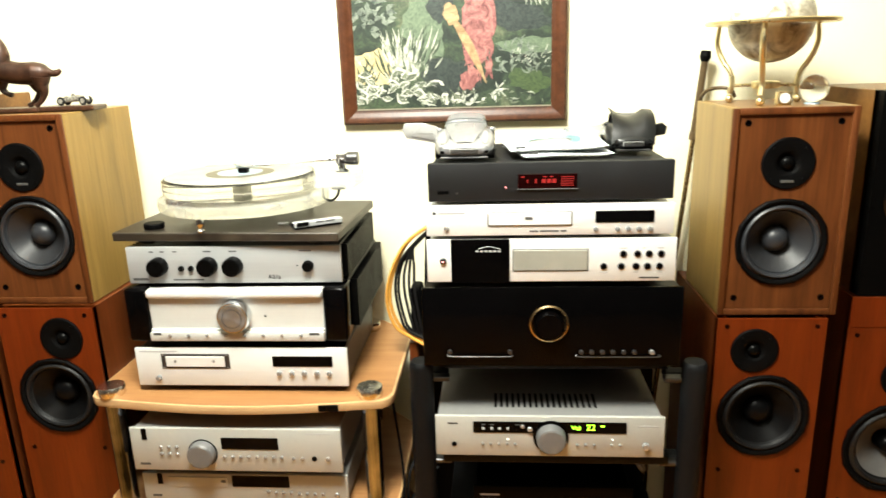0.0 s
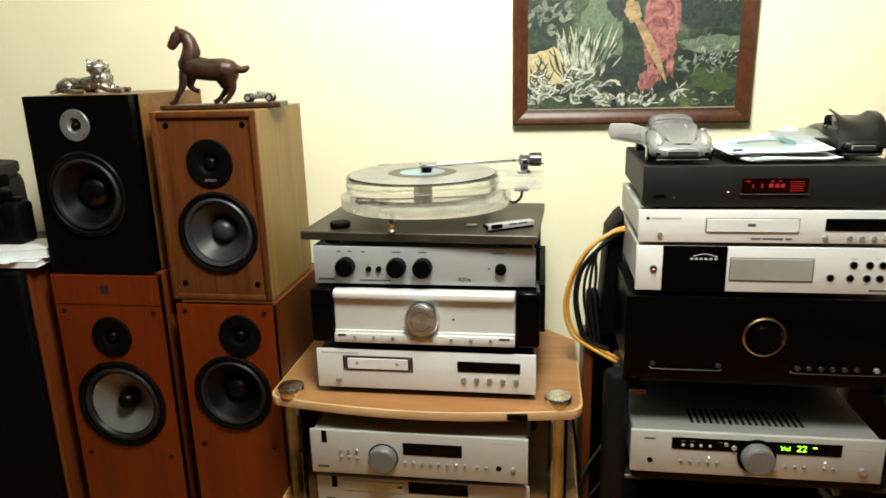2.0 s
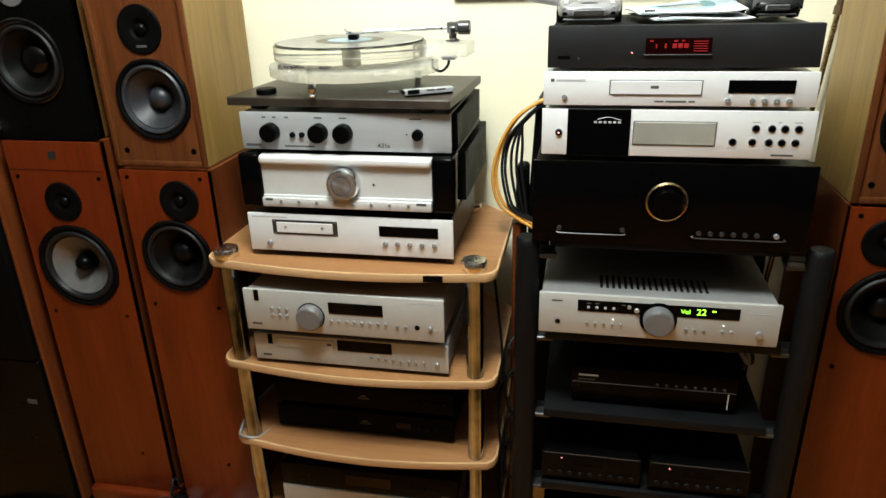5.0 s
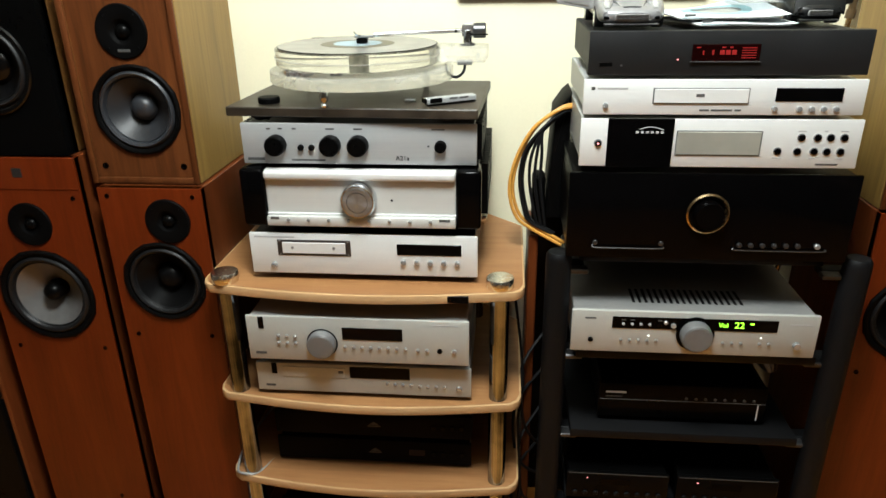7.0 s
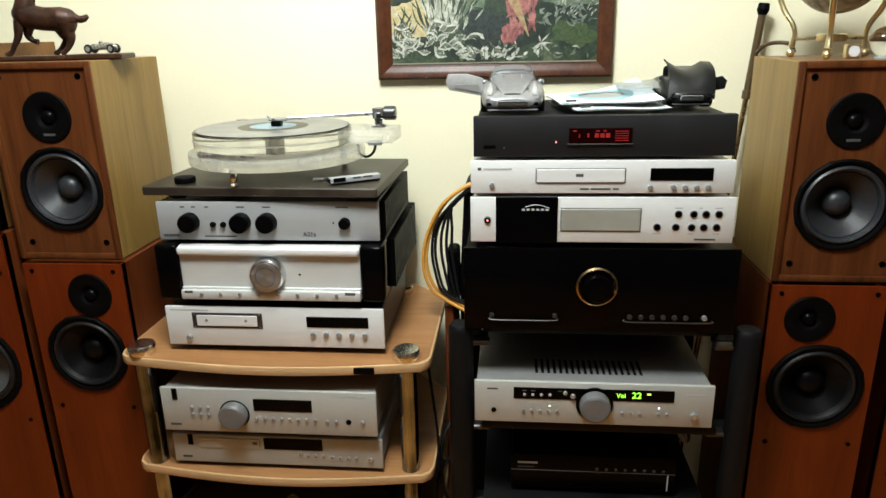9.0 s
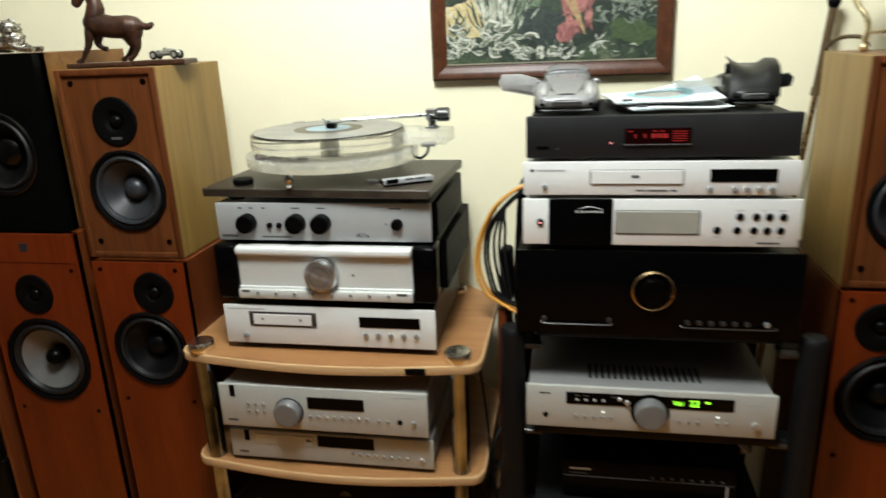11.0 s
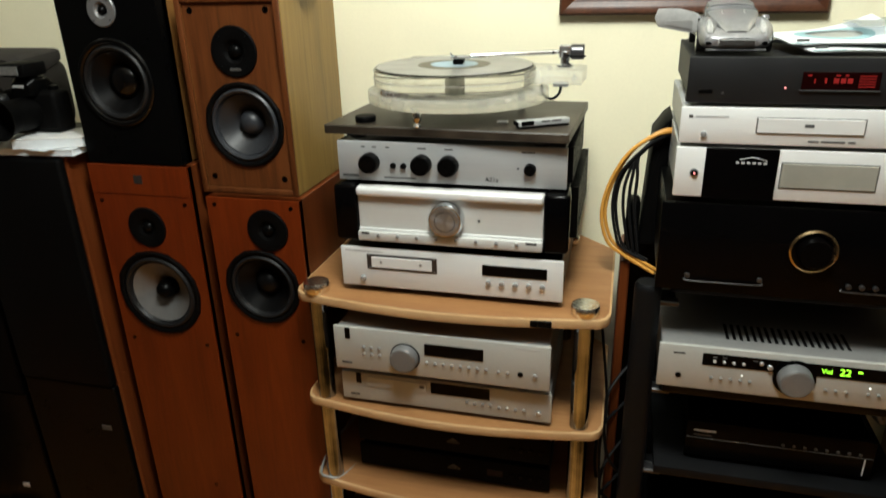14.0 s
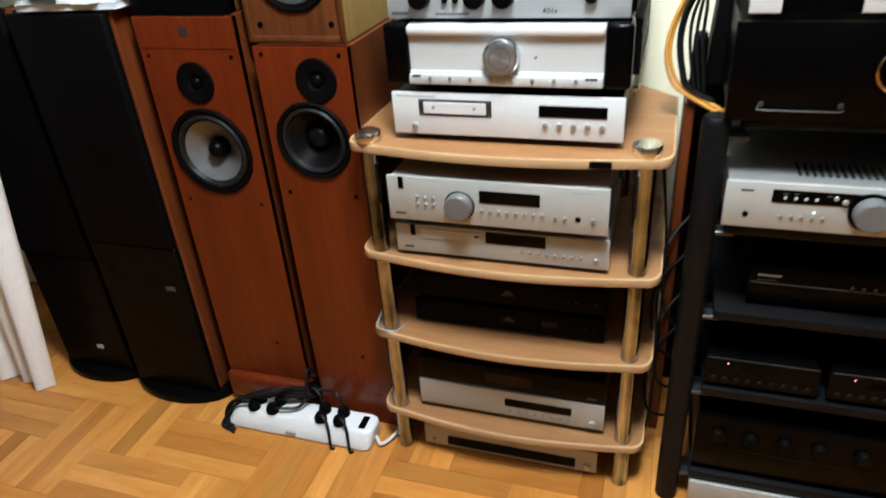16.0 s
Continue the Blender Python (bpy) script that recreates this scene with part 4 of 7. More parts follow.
knob(u, -0.338, 0.168, 1.270, 0.008, 0.006, SILVER_WARM, "small silver knob")
u = unit("black_tuner", "black unit with a dim display resting on a silver player", -0.750, -0.314, 0.226, 0.288, 1.272, 0.3, BLACK, BLACK, feet=0.004)
plate("display", -0.585, -0.475, 0.242, 0.272, 1.272, 0.0012, RED_DIM, u, "brown tinted display")
row(u, "button", -0.44, -0.36, 6, 0.257, 1.272, 0.003, 0.003, BLACK_GLOSS)
bars(u, [(-0.352, -0.33)], 0.236, 0.004, 1.272, PRINT_GREY)
u = unit("silver_amplifier", "low silver unit with a wide black window standing on the floor", -0.750, -0.322, 0.010, 0.076, 1.270, 0.33, SILVER_WARM, GREY_STEEL, feet=0.01)
plate("display", -0.690, -0.372, 0.018, 0.048, 1.270, 0.0012, BLACK_GLOSS, u, "wide black window")
plate("logo_plate", -0.545, -0.51, 0.054, 0.068, 1.270, 0.001, SILVER, u)
stud("power_button", -0.725, 1.270, 0.03, 0.005, 0.004, BUTTON, u)
knob(u, -0.345, 0.03, 1.270, 0.009, 0.008, CHROME, "small chrome knob")

# ---- black rack, from the top ----
u = unit("tuner", "graphite tuner with a red display, top of the black rack stack", -0.134, 0.293, 1.225, 1.291, 1.250, 0.31, None, GRAPHITE, feet=0.005)
face = []
for i in range(21):
    q = i / 20
    face.append((-0.135 + 0.429 * q, 1.240 + 0.006 * (2 * q - 1) ** 2 + (0.004 if 0.22 < q < 0.8 else 0.0)))
part("front_plate", slab(bmesh.new(), face + [(0.294, 1.262), (-0.135, 1.262)], 1.224, 1.292, 0.0015), GRAPHITE, u, "slightly curved graphite front")
win = plate("display", 0.024, 0.127, 1.246, 1.272, 1.2432, 0.0012, RED_DIM, u, "dark red display")
plate("display_ledge", 0.022, 0.129, 1.2445, 1.246, 1.2432, 0.003, CLAMP, u)
for a, b, c, d in ((0.030, 0.036, 1.266, 1.268), (0.040, 0.042, 1.256, 1.262), (0.054, 0.057, 1.256, 1.263), (0.066, 0.073, 1.256, 1.263), (0.075, 0.082, 1.256, 1.263), (0.084, 0.091, 1.256, 1.263), (0.068, 0.074, 1.266, 1.268), (0.080, 0.085, 1.266, 1.268)):
    plate("display_segment", a, b, c, d, 1.242, 0.0004, RED_GLOW, win, "", 0)
for i in range(5):
    plate("display_segment", 0.099, 0.121, 1.2505 + i * 0.0038, 1.2518 + i * 0.0038, 1.242, 0.0004, RED_GLOW, win, "", 0)
stud("power_lamp", 0.003, 1.2435, 1.2485, 0.0013, 0.002, LED_RED, u, "small red lamp")
bars(u, [(-0.118, -0.088)], 1.238, 0.006, 1.2445, BLACK, "maker_bar")
bars(u, [(-0.085, -0.07)], 1.238, 0.003, 1.2438, PRINT_GREY)

u = unit("disc_player", "slim silver disc player in the black rack stack", -0.140, 0.297, 1.162, 1.218, 1.240, 0.30, SILVER_BRIGHT, SILVER, feet=0.006)
plate("drawer_frame", -0.030, 0.120, 1.180, 1.205, 1.240, 0.0008, PRINT_GREY, u)
plate("disc_drawer", -0.028, 0.118, 1.1815, 1.2035, 1.2392, 0.002, SILVER_BRIGHT, u, "silver disc drawer")
bars(u, [(0.037, 0.050)], 1.191, 0.005, 1.2372, PRINT_GREY, "disc_mark")
plate("display", 0.160, 0.262, 1.184, 1.205, 1.240, 0.0012, BLACK_GLOSS, u, "black display window")
row(u, "button", 0.161, 0.161, 1, 1.172, 1.240, 0.0046, 0.004, BUTTON, "round chrome button")
row(u, "button", 0.199, 0.255, 4, 1.172, 1.240, 0.0046, 0.004, BUTTON, "round chrome button")
stud("power_button", -0.104, 1.240, 1.1765, 0.0046, 0.004, BUTTON, u, "round chrome button")
bars(u, [(-0.128, -0.122)], 1.2015, 0.005, 1.240, PRINT_GREY, "maker_bar")
bars(u, [(-0.118, -0.07)], 1.2025, 0.003, 1.240, PRINT_PALE)
bars(u, [(0.045, 0.06), (0.063, 0.096), (0.1, 0.11)], 1.168, 0.003, 1.240, PRINT_GREY)

u = unit("disc_player", "silver player with a black centre panel in the stack", -0.141, 0.304, 1.075, 1.155, 1.240, 0.32, SILVER_BRIGHT, SILVER, feet=0.009)
plate("black_panel", -0.097, 0.009, 1.0745, 1.1555, 1.240, 0.0025, BLACK_GLOSS, u, "glossy black centre panel")
plate("window_rim", 0.014, 0.150, 1.0945, 1.1365, 1.240, 0.0008, PRINT_GREY, u)
plate("display", 0.0155, 0.1485, 1.096, 1.135, 1.2392, 0.0015, SMOKED, u, "smoked beige window", 0.0012)
part("logo_arc", tube(bmesh.new(), [(-0.047, 1.2372, 1.1385), (-0.028, 1.2372, 1.1425), (-0.007, 1.2372, 1.1375)], 0.0007, 6, 6), PRINT_PALE, u)
bars(u, [(-0.052, -0.047), (-0.044, -0.039), (-0.036, -0.031), (-0.028, -0.023), (-0.02, -0.015), (-0.012, -0.007)], 1.132, 0.0035, 1.2375, PRINT_PALE, "logo_bar")
for bx, bz in ((0.211, 1.126), (0.236, 1.126), (0.256, 1.126), (0.277, 1.126), (0.177, 1.103), (0.208, 1.103), (0.234, 1.103), (0.254, 1.103), (0.275, 1.103)):
    b = stud("button", bx, 1.240, bz, 0.0068, 0.0012, BUTTON, u, "round button")
    stud("button_face", bx, 1.2388, bz, 0.0054, 0.0009, BLACK_GLOSS, b)
    BASE[b] = Vector((bx, 1.240, bz))
stud("power_ring", -0.1115, 1.240, 1.1145, 0.0068, 0.0012, BUTTON, u)
stud("power_button", -0.1115, 1.2388, 1.1145, 0.005, 0.0027, BLACK_GLOSS, u)
stud("power_lamp", -0.1115, 1.236, 1.1145, 0.0017, 0.001, LED_RED, u, "red power lamp")
bars(u, [(0.205, 0.217), (0.245, 0.250), (0.270, 0.282)], 1.1355, 0.002, 1.240, PRINT_PALE)
bars(u, [(0.17, 0.185), (0.228, 0.238), (0.27, 0.28)], 1.091, 0.002, 1.240, PRINT_PALE)
bars(u, [(0.24, 0.275)], 1.080, 0.003, 1.240, PRINT_GREY)

u = unit("power_amplifier", "wide glossy black amplifier with a gold-ringed knob", -0.154, 0.322, 0.908, 1.063, 1.240, 0.40, BLACK_GLOSS, BLACK, feet=0.014)
part("knob_ring", lathe(bmesh.new(), (0.081, 1.240, 0.994), [(0.036, 0.001), (0.036, -0.004), (0.033, -0.006), (0.030, -0.004), (0.029, 0.0)], n=44, caps=False), GOLD_DULL, u, "gold trim ring")
knob(u, 0.081, 0.994, 1.240, 0.0245, 0.02, BLACK_GLOSS, "glossy black volume knob")
for a, b in ((-0.108, 0.013), (0.132, 0.283)):
    part("trim_rail", tube(bmesh.new(), [(a, 1.239, 0.932), (a + 0.004, 1.236, 0.9285), ((a + b) / 2, 1.236, 0.928), (b - 0.004, 1.236, 0.9285), (b, 1.239, 0.932)], 0.0011, 8, 6), CLAMP, u, "thin dark chrome rail")
row(u, "button", -0.104, 0.009, 2, 0.937, 1.240, 0.0045, 0.004, CLAMP)
row(u, "button", 0.141, 0.238, 6, 0.937, 1.240, 0.0045, 0.005, CLAMP, "small dark chrome button")
stud("power_button", 0.270, 1.240, 0.937, 0.005, 0.005, BUTTON, u, "bright chrome button")

stud("side_lamp", 0.3235, 1.262, 0.948, 0.0035, 0.002, LED_RED, u, "small red lamp at the side")

u = unit("stereo_receiver", "silver receiver with a green display and a vented top", -0.136, 0.300, 0.722, 0.807, 1.230, 0.38, SILVER_WARM, GREY_STEEL, feet=0.0085)
disp = plate("display", -0.063, 0.229, 0.7725, 0.796, 1.230, 0.0012, BLACK_GLOSS, u, "long black display strip")
part("knob_recess", lathe(bmesh.new(), (0.086, 1.2285, 0.765), [(0.034, 0.002), (0.034, -0.0012), (0.03, -0.0014), (0.00001, -0.0014)], n=36), BLACK_GLOSS, u)
knob(u, 0.086, 0.765, 1.2285, 0.0275, 0.022, KNOB_GREY, "round silver-grey volume knob", KNOB_GREY)
row(u, "button", -0.043, 0.004, 4, 0.782, 1.2288, 0.0028, 0.002, PRINT_PALE)
row(u, "button", 0.032, 0.032, 1, 0.787, 1.2288, 0.004, 0.003, BUTTON)
row(u, "button", 0.046, 0.046, 1, 0.781, 1.2288, 0.005, 0.004, BUTTON)
bars(u, [(-0.047, -0.039), (-0.031, -0.023), (0.018, 0.026)], 0.789, 0.002, 1.2288, PRINT_GREY)
row(u, "button", -0.045, 0.018, 5, 0.748, 1.230, 0.003, 0.003, BUTTON_SATIN)
row(u, "button", 0.137, 0.169, 3, 0.748, 1.230, 0.003, 0.003, BUTTON_SATIN)
row(u, "button", 0.202, 0.218, 2, 0.748, 1.230, 0.003, 0.003, BUTTON_SATIN)
stud("indicator", 0.004, 1.230, 0.758, 0.0014, 0.001, LED_WHITE, u)
stud("indicator", 0.203, 1.230, 0.760, 0.0014, 0.001, LED_WHITE, u)
stud("headphone_socket", -0.100, 1.230, 0.747, 0.005, 0.0015, BLACK, u)
knob(u, 0.266, 0.747, 1.230, 0.0065, 0.007, BUTTON, "small chrome power knob")
bars(u, [(-0.112, -0.092)], 0.790, 0.003, 1.230, PRINT_GREY, "maker_bar")
bars(u, [(0.25, 0.288)], 0.787, 0.002, 1.230, PRINT_PALE)
for i in range(18):
    vx = -0.022 + i * 0.0115
    part("vent_slot", box(bmesh.new(), vx, vx + 0.0055, 1.272, 1.33, 0.8035, 0.8043), BLACK, u)


def lettering(parent, text, x, z, y, size, material):
    cu = bpy.data.curves.new("lettering", "FONT")
    cu.body, cu.size, cu.extrude = text, size, 0.0003
    tmp = new("lettering_curve", cu)
    me = bpy.data.meshes.new_from_object(tmp)
    bpy.data.objects.remove(tmp)
    me.transform(Matrix.Rotation(radians(90), 4, "X"))
    me.materials.clear()
    me.materials.append(material)
    ob = new("lettering", me)
    ob.parent = parent
    ob.location = Vector((x, y, z)) - BASE[parent]
    return ob


lettering(A21, "A21a", -0.462, 1.0645, 1.2996, 0.012, BLACK)
lettering(disp, "Vol", 0.125, 0.7805, 1.2284, 0.0125, GREEN_GLOW)
lettering(disp, "22", 0.1525, 0.7795, 1.2284, 0.018, GREEN_GLOW)
plate("display_segment", 0.180, 0.187, 0.787, 0.790, 1.2288, 0.0004, GREEN_GLOW, disp, "", 0)

u = unit("black_disc_player", "black player with a bright vertical edge on the third tier", -0.067, 0.259, 0.538, 0.616, 1.285, 0.29, BLACK, BLACK, feet=0.0115)
plate("seam", -0.066, 0.258, 0.5785, 0.580, 1.285, 0.0012, PRINT_GREY, u)
plate("edge_strip", 0.243, 0.2455, 0.541, 0.577, 1.285, 0.0015, SILVER_BRIGHT, u, "bright metal strip")
bars(u, [(-0.053, -0.013)], 0.594, 0.004, 1.285, PRINT_PALE, "maker_bar")
bars(u, [(-0.053, -0.02)], 0.585, 0.002, 1.285, PRINT_GREY)
row(u, "button", 0.105, 0.235, 8, 0.586, 1.285, 0.003, 0.002, PRINT_GREY)

for k in range(3):
    solid("grey_cable", tube(bmesh.new(), [(0.255, 1.50 - 0.01 * k, 0.60 + 0.012 * k), (0.272, 1.43, 0.625 + 0.008 * k), (0.285 + 0.006 * k, 1.38, 0.612 + 0.01 * k), (0.300 + 0.004 * k, 1.40, 0.585), (0.305, 1.48, 0.56)], 0.0042, 8, 6), (PRINT_PALE, GREY_STEEL, RUBBER)[k], (0.28, 1.45, 0.56), "thin pale signal cable curling behind the black player" if k < 2 else "thin black signal cable curling behind the black player", "cable", "cables behind the black player")

for a, b in ((-0.122, 0.086), (0.102, 0.304)):
    u = unit("half_width_unit", "small black unit with a red lamp on the fourth tier", a, b, 0.347, 0.415, 1.258, 0.26, BLACK, BLACK, feet=0.0115, foot_r=0.012)
    stud("power_lamp", a + 0.042, 1.258, 0.400, 0.0014, 0.001, LED_RED, u, "small red lamp")
    plate("display", a + 0.07, a + 0.13, 0.383, 0.399, 1.258, 0.001, BLACK_GLOSS, u)
    row(u, "button", a + 0.018, b - 0.018, 9, 0.362, 1.258, 0.0055, 0.004, CHARCOAL)
    bars(u, [(a + 0.004, b - 0.004)], 0.4105, 0.002, 1.258, PRINT_GREY)
u = unit("black_amplifier", "deep black amplifier with round knobs on the lowest tier", -0.12, 0.305, 0.108, 0.255, 1.262, 0.35, BLACK_GLOSS, BLACK, feet=0.012)
for kx in (-0.075, -0.01, 0.055, 0.12, 0.2):
    knob(u, kx, 0.205, 1.262, 0.016, 0.014, BLACK_MATT, "round black knob", BLACK)
bars(u, [(-0.118, 0.303)], 0.166, 0.002, 1.262, CHARCOAL)
u = unit("silver_amplifier", "low silver unit standing on the floor inside the black rack", -0.118, 0.3, 0.008, 0.07, 1.245, 0.33, SILVER_WARM, GREY_STEEL, feet=0.008)


# ---- picture on the wall ----
FRAME_WOOD = wood("mahogany_frame", (0.036, 0.0115, 0.005), (0.06, 0.02, 0.008), (0.085, 0.03, 0.012), scale=(30, 30, 30), rough=0.35)
GILT = plain("pale_frame_slip", (0.24, 0.21, 0.15), 0.45, bumpy=0.02)
PX0, PX1, PZ0, PZ1 = -0.375, 0.149, 1.325, 2.03
pic = thing("framed_picture", ((PX0 + PX1) / 2, 1.69, PZ0), "framed garden scene in a mahogany frame hanging on the wall", "picture")


def moulding(a, b, inward):
    """One mitred side of the frame; inward points to the middle of the picture."""
    bm = bmesh.new()
    a, b, inward = Vector(a), Vector(b), Vector(inward)
    along = (b - a).normalized()
    prof = [(0.0, 0.0), (0.0, -0.016), (0.005, -0.021), (0.014, -0.02), (0.022, -0.014), (0.029, -0.013), (0.034, -0.010), (0.034, 0.0)]
    ends = []
    for p, s in ((a, 1), (b, -1)):
        ends.append([bm.verts.new(p + inward * w + along * s * w + Vector((0, d, 0))) for w, d in prof])
    n = len(prof)
    for i in range(n):
        bm.faces.new((ends[0][i], ends[0][(i + 1) % n], ends[1][(i + 1) % n], ends[1][i]))
    return bm


W0 = 1.698
for name, a, b, n in (("lower_moulding", (PX0, W0, PZ0), (PX1, W0, PZ0), (0, 0, 1)), ("upper_moulding", (PX0, W0, PZ1), (PX1, W0, PZ1), (0, 0, -1)),
                      ("side_moulding", (PX0, W0, PZ0), (PX0, W0, PZ1), (1, 0, 0)), ("side_moulding", (PX1, W0, PZ0), (PX1, W0, PZ1), (-1, 0, 0))):
    part(name, moulding(a, b, n), FRAME_WOOD, pic, "reddish brown moulding")
IX0, IX1, IZ0, IZ1 = PX0 + 0.034, PX1 - 0.034, PZ0 + 0.034, PZ1 - 0.034
for a in ((IX0, IX1, IZ0 - 0.001, IZ0 + 0.0018), (IX0, IX1, IZ1 - 0.0018, IZ1 + 0.001)):
    part("slip", box(bmesh.new(), a[0], a[1], 1.684, 1.69, a[2], a[3]), GILT, pic, "pale inner slip")


def canvas_paint():
    m, nt, b = nodes_of("painted_garden_canvas")
    v = coords(nt, (1, 1, 1))
    n1 = put(nt, "ShaderNodeTexNoise", Scale=13.0, Detail=7, Roughness=0.62, Distortion=0.9)
    n2 = put(nt, "ShaderNodeTexNoise", Scale=70.0, Detail=4, Roughness=0.7, Distortion=1.5)
    for n in (n1, n2):
        nt.links.new(v, n.inputs["Vector"])
    c1 = ramp(nt, n1.outputs[0], [(0.33, (0.004, 0.008, 0.006)), (0.46, (0.014, 0.026, 0.016)), (0.58, (0.042, 0.065, 0.033)), (0.72, (0.12, 0.135, 0.08))])
    c2 = ramp(nt, n2.outputs[0], [(0.4, (0.55, 0.55, 0.55)), (0.62, (1.25, 1.25, 1.15))])
    mix = nt.nodes.new("ShaderNodeMix")
    mix.data_type, mix.blend_type = "RGBA", "MULTIPLY"
    mix.inputs[0].default_value = 0.85
    nt.links.new(c1, mix.inputs[6])
    nt.links.new(c2, mix.inputs[7])
    nt.links.new(mix.outputs[2], b.inputs["Base Color"])
    b.inputs["Roughness"].default_value = 0.5
    bump(nt, b, n2.outputs[0], 0.3, 0.001)
    return m


def brushed(name, lo, hi, scale=90):
    m, nt, b = nodes_of(name)
    n = put(nt, "ShaderNodeTexNoise", Scale=scale, Detail=5, Roughness=0.7, Distortion=1.2)
    nt.links.new(coords(nt), n.inputs["Vector"])
    nt.links.new(ramp(nt, n.outputs[0], [(0.36, lo), (0.62, hi)]), b.inputs["Base Color"])
    b.inputs["Roughness"].default_value = 0.5
    bump(nt, b, n.outputs[0], 0.25, 0.001)
    return m


canvas = part("canvas", box(bmesh.new(), IX0 - 0.004, IX1 + 0.004, 1.6895, 1.694, IZ0 - 0.004, IZ1 + 0.004), canvas_paint(), pic, "painted garden canvas in dark greens")


LAYER = [0]


def next_layer():
    LAYER[0] += 1
    return 1.6892 - LAYER[0] * 0.0000025


def dab(bm, x, z, length, width, angle, y, bend=0.0, n=5):
    """One flat brush stroke, pointed at both ends, each a hair above the last."""
    y = next_layer()
    c, s = math.cos(angle), math.sin(angle)
    left, right = [], []
    for i in range(n + 1):
        u = i / n
        w = width * math.sin(math.pi * min(0.97, max(0.03, u))) * 0.5
        px, pz = u * length, bend * length * math.sin(math.pi * u)
        for side, sgn in ((left, 1), (right, -1)):
            qx, qz = px, pz + sgn * w
            gx, gz = x + qx * c - qz * s, z + qx * s + qz * c
            side.append(bm.verts.new((min(IX1, max(IX0, gx)), y, min(IZ1, max(IZ0, gz)))))
    for i in range(n):
        bm.faces.new((left[i], left[i + 1], right[i + 1], right[i]))


def patch(bm, cx, cz, rx, rz, y, seed, wob=0.3, n=28):
    y = next_layer()
    rnd = random.Random(seed)
    ph = [rnd.uniform(0, 6.28) for _ in range(3)]
    vs = []
    for i in range(n):
        a = 2 * math.pi * i / n
        k = 1 + wob * (0.5 * math.sin(2 * a + ph[0]) + 0.3 * math.sin(5 * a + ph[1]) + 0.25 * math.sin(9 * a + ph[2]))
        vs.append(bm.verts.new((min(IX1, max(IX0, cx + rx * k * math.cos(a))), y, min(IZ1, max(IZ0, cz + rz * k * math.sin(a))))))
    bm.faces.new(vs)


def at_pic(u, v):
    """A place in the picture, from the lower left corner of the canvas, in canvas widths."""
    w = IX1 - IX0
    return IX0 + u * w, IZ0 + v * w


W = IX1 - IX0
bm = bmesh.new()
patch(bm, *at_pic(0.10, 0.21), 0.12 * W, 0.10 * W, 1.6888, 4, 0.35)
part("pale_field", bm, brushed("painted_cream_field", (0.36, 0.29, 0.13), (0.52, 0.44, 0.24)), canvas)
bm = bmesh.new()
patch(bm, *at_pic(0.36, 0.40), 0.13 * W, 0.16 * W, 1.6889, 6, 0.4)
patch(bm, *at_pic(0.9, 0.3), 0.15 * W, 0.045 * W, 1.6889, 8, 0.3)
tagged(part("meadow", bm, brushed("painted_meadow_green", (0.06, 0.09, 0.055), (0.13, 0.17, 0.105)), canvas), kind="stuff")
bm = bmesh.new()
patch(bm, *at_pic(0.89, 0.13), 0.1 * W, 0.06 * W, 1.6889, 9, 0.35)
part("lawn", bm, brushed("painted_lawn_green", (0.02, 0.038, 0.013), (0.055, 0.085, 0.028)), canvas)
bm = bmesh.new()
patch(bm, *at_pic(0.49, 0.16), 0.14 * W, 0.09 * W, 1.6887, 11, 0.3)
patch(bm, *at_pic(0.82, 0.44), 0.16 * W, 0.07 * W, 1.6887, 12, 0.3)
patch(bm, *at_pic(0.45, 0.5), 0.06 * W, 0.09 * W, 1.6886, 13, 0.3)
tagged(part("dark_shrub", bm, brushed("painted_deep_shade", (0.006, 0.011, 0.01), (0.03, 0.042, 0.035)), canvas), kind="stuff")
rnd = random.Random(21)
bm, gaps = bmesh.new(), bmesh.new()
for _ in range(150):
    u = rnd.gauss(0.26, 0.06)
    x, z = at_pic(u, rnd.uniform(0.13, 0.27))
    which = gaps if rnd.random() < 0.4 else bm
    dab(which, x, z, rnd.uniform(0.05, 0.21) * W * 0.8, rnd.uniform(0.007, 0.013) * W, radians(90 + (0.26 - u) * 230 + rnd.gauss(0, 9)), 1.6880, rnd.gauss(0, 0.06))
for _ in range(34):
    x, z = at_pic(rnd.uniform(0.86, 0.99), rnd.uniform(0.48, 0.55))
    dab(bm, x, z, rnd.uniform(0.05, 0.13) * W, 0.009 * W, radians(90 + rnd.gauss(0, 14)), 1.6880, 0.04)
for _ in range(16):
    x, z = at_pic(rnd.uniform(0.0, 0.06), rnd.uniform(0.1, 0.18))
    dab(gaps, x, z, rnd.uniform(0.05, 0.11) * W, 0.009 * W, radians(62 + rnd.gauss(0, 16)), 1.6880, -0.12)
for _ in range(26):
    x, z = at_pic(rnd.uniform(0.8, 0.98), rnd.uniform(0.2, 0.27))
    dab(bm, x, z, rnd.uniform(0.02, 0.045) * W, 0.006 * W, radians(60 + rnd.gauss(0, 20)), 1.6880, 0.04)
tagged(part("reed_bed", bm, brushed("painted_pale_reeds", (0.16, 0.19, 0.13), (0.5, 0.5, 0.42), 60), canvas), kind="stuff")
tagged(part("reed_shade", gaps, brushed("painted_reed_shade", (0.012, 0.024, 0.014), (0.05, 0.07, 0.04), 60), canvas), kind="stuff")
bm, hearts = bmesh.new(), bmesh.new()


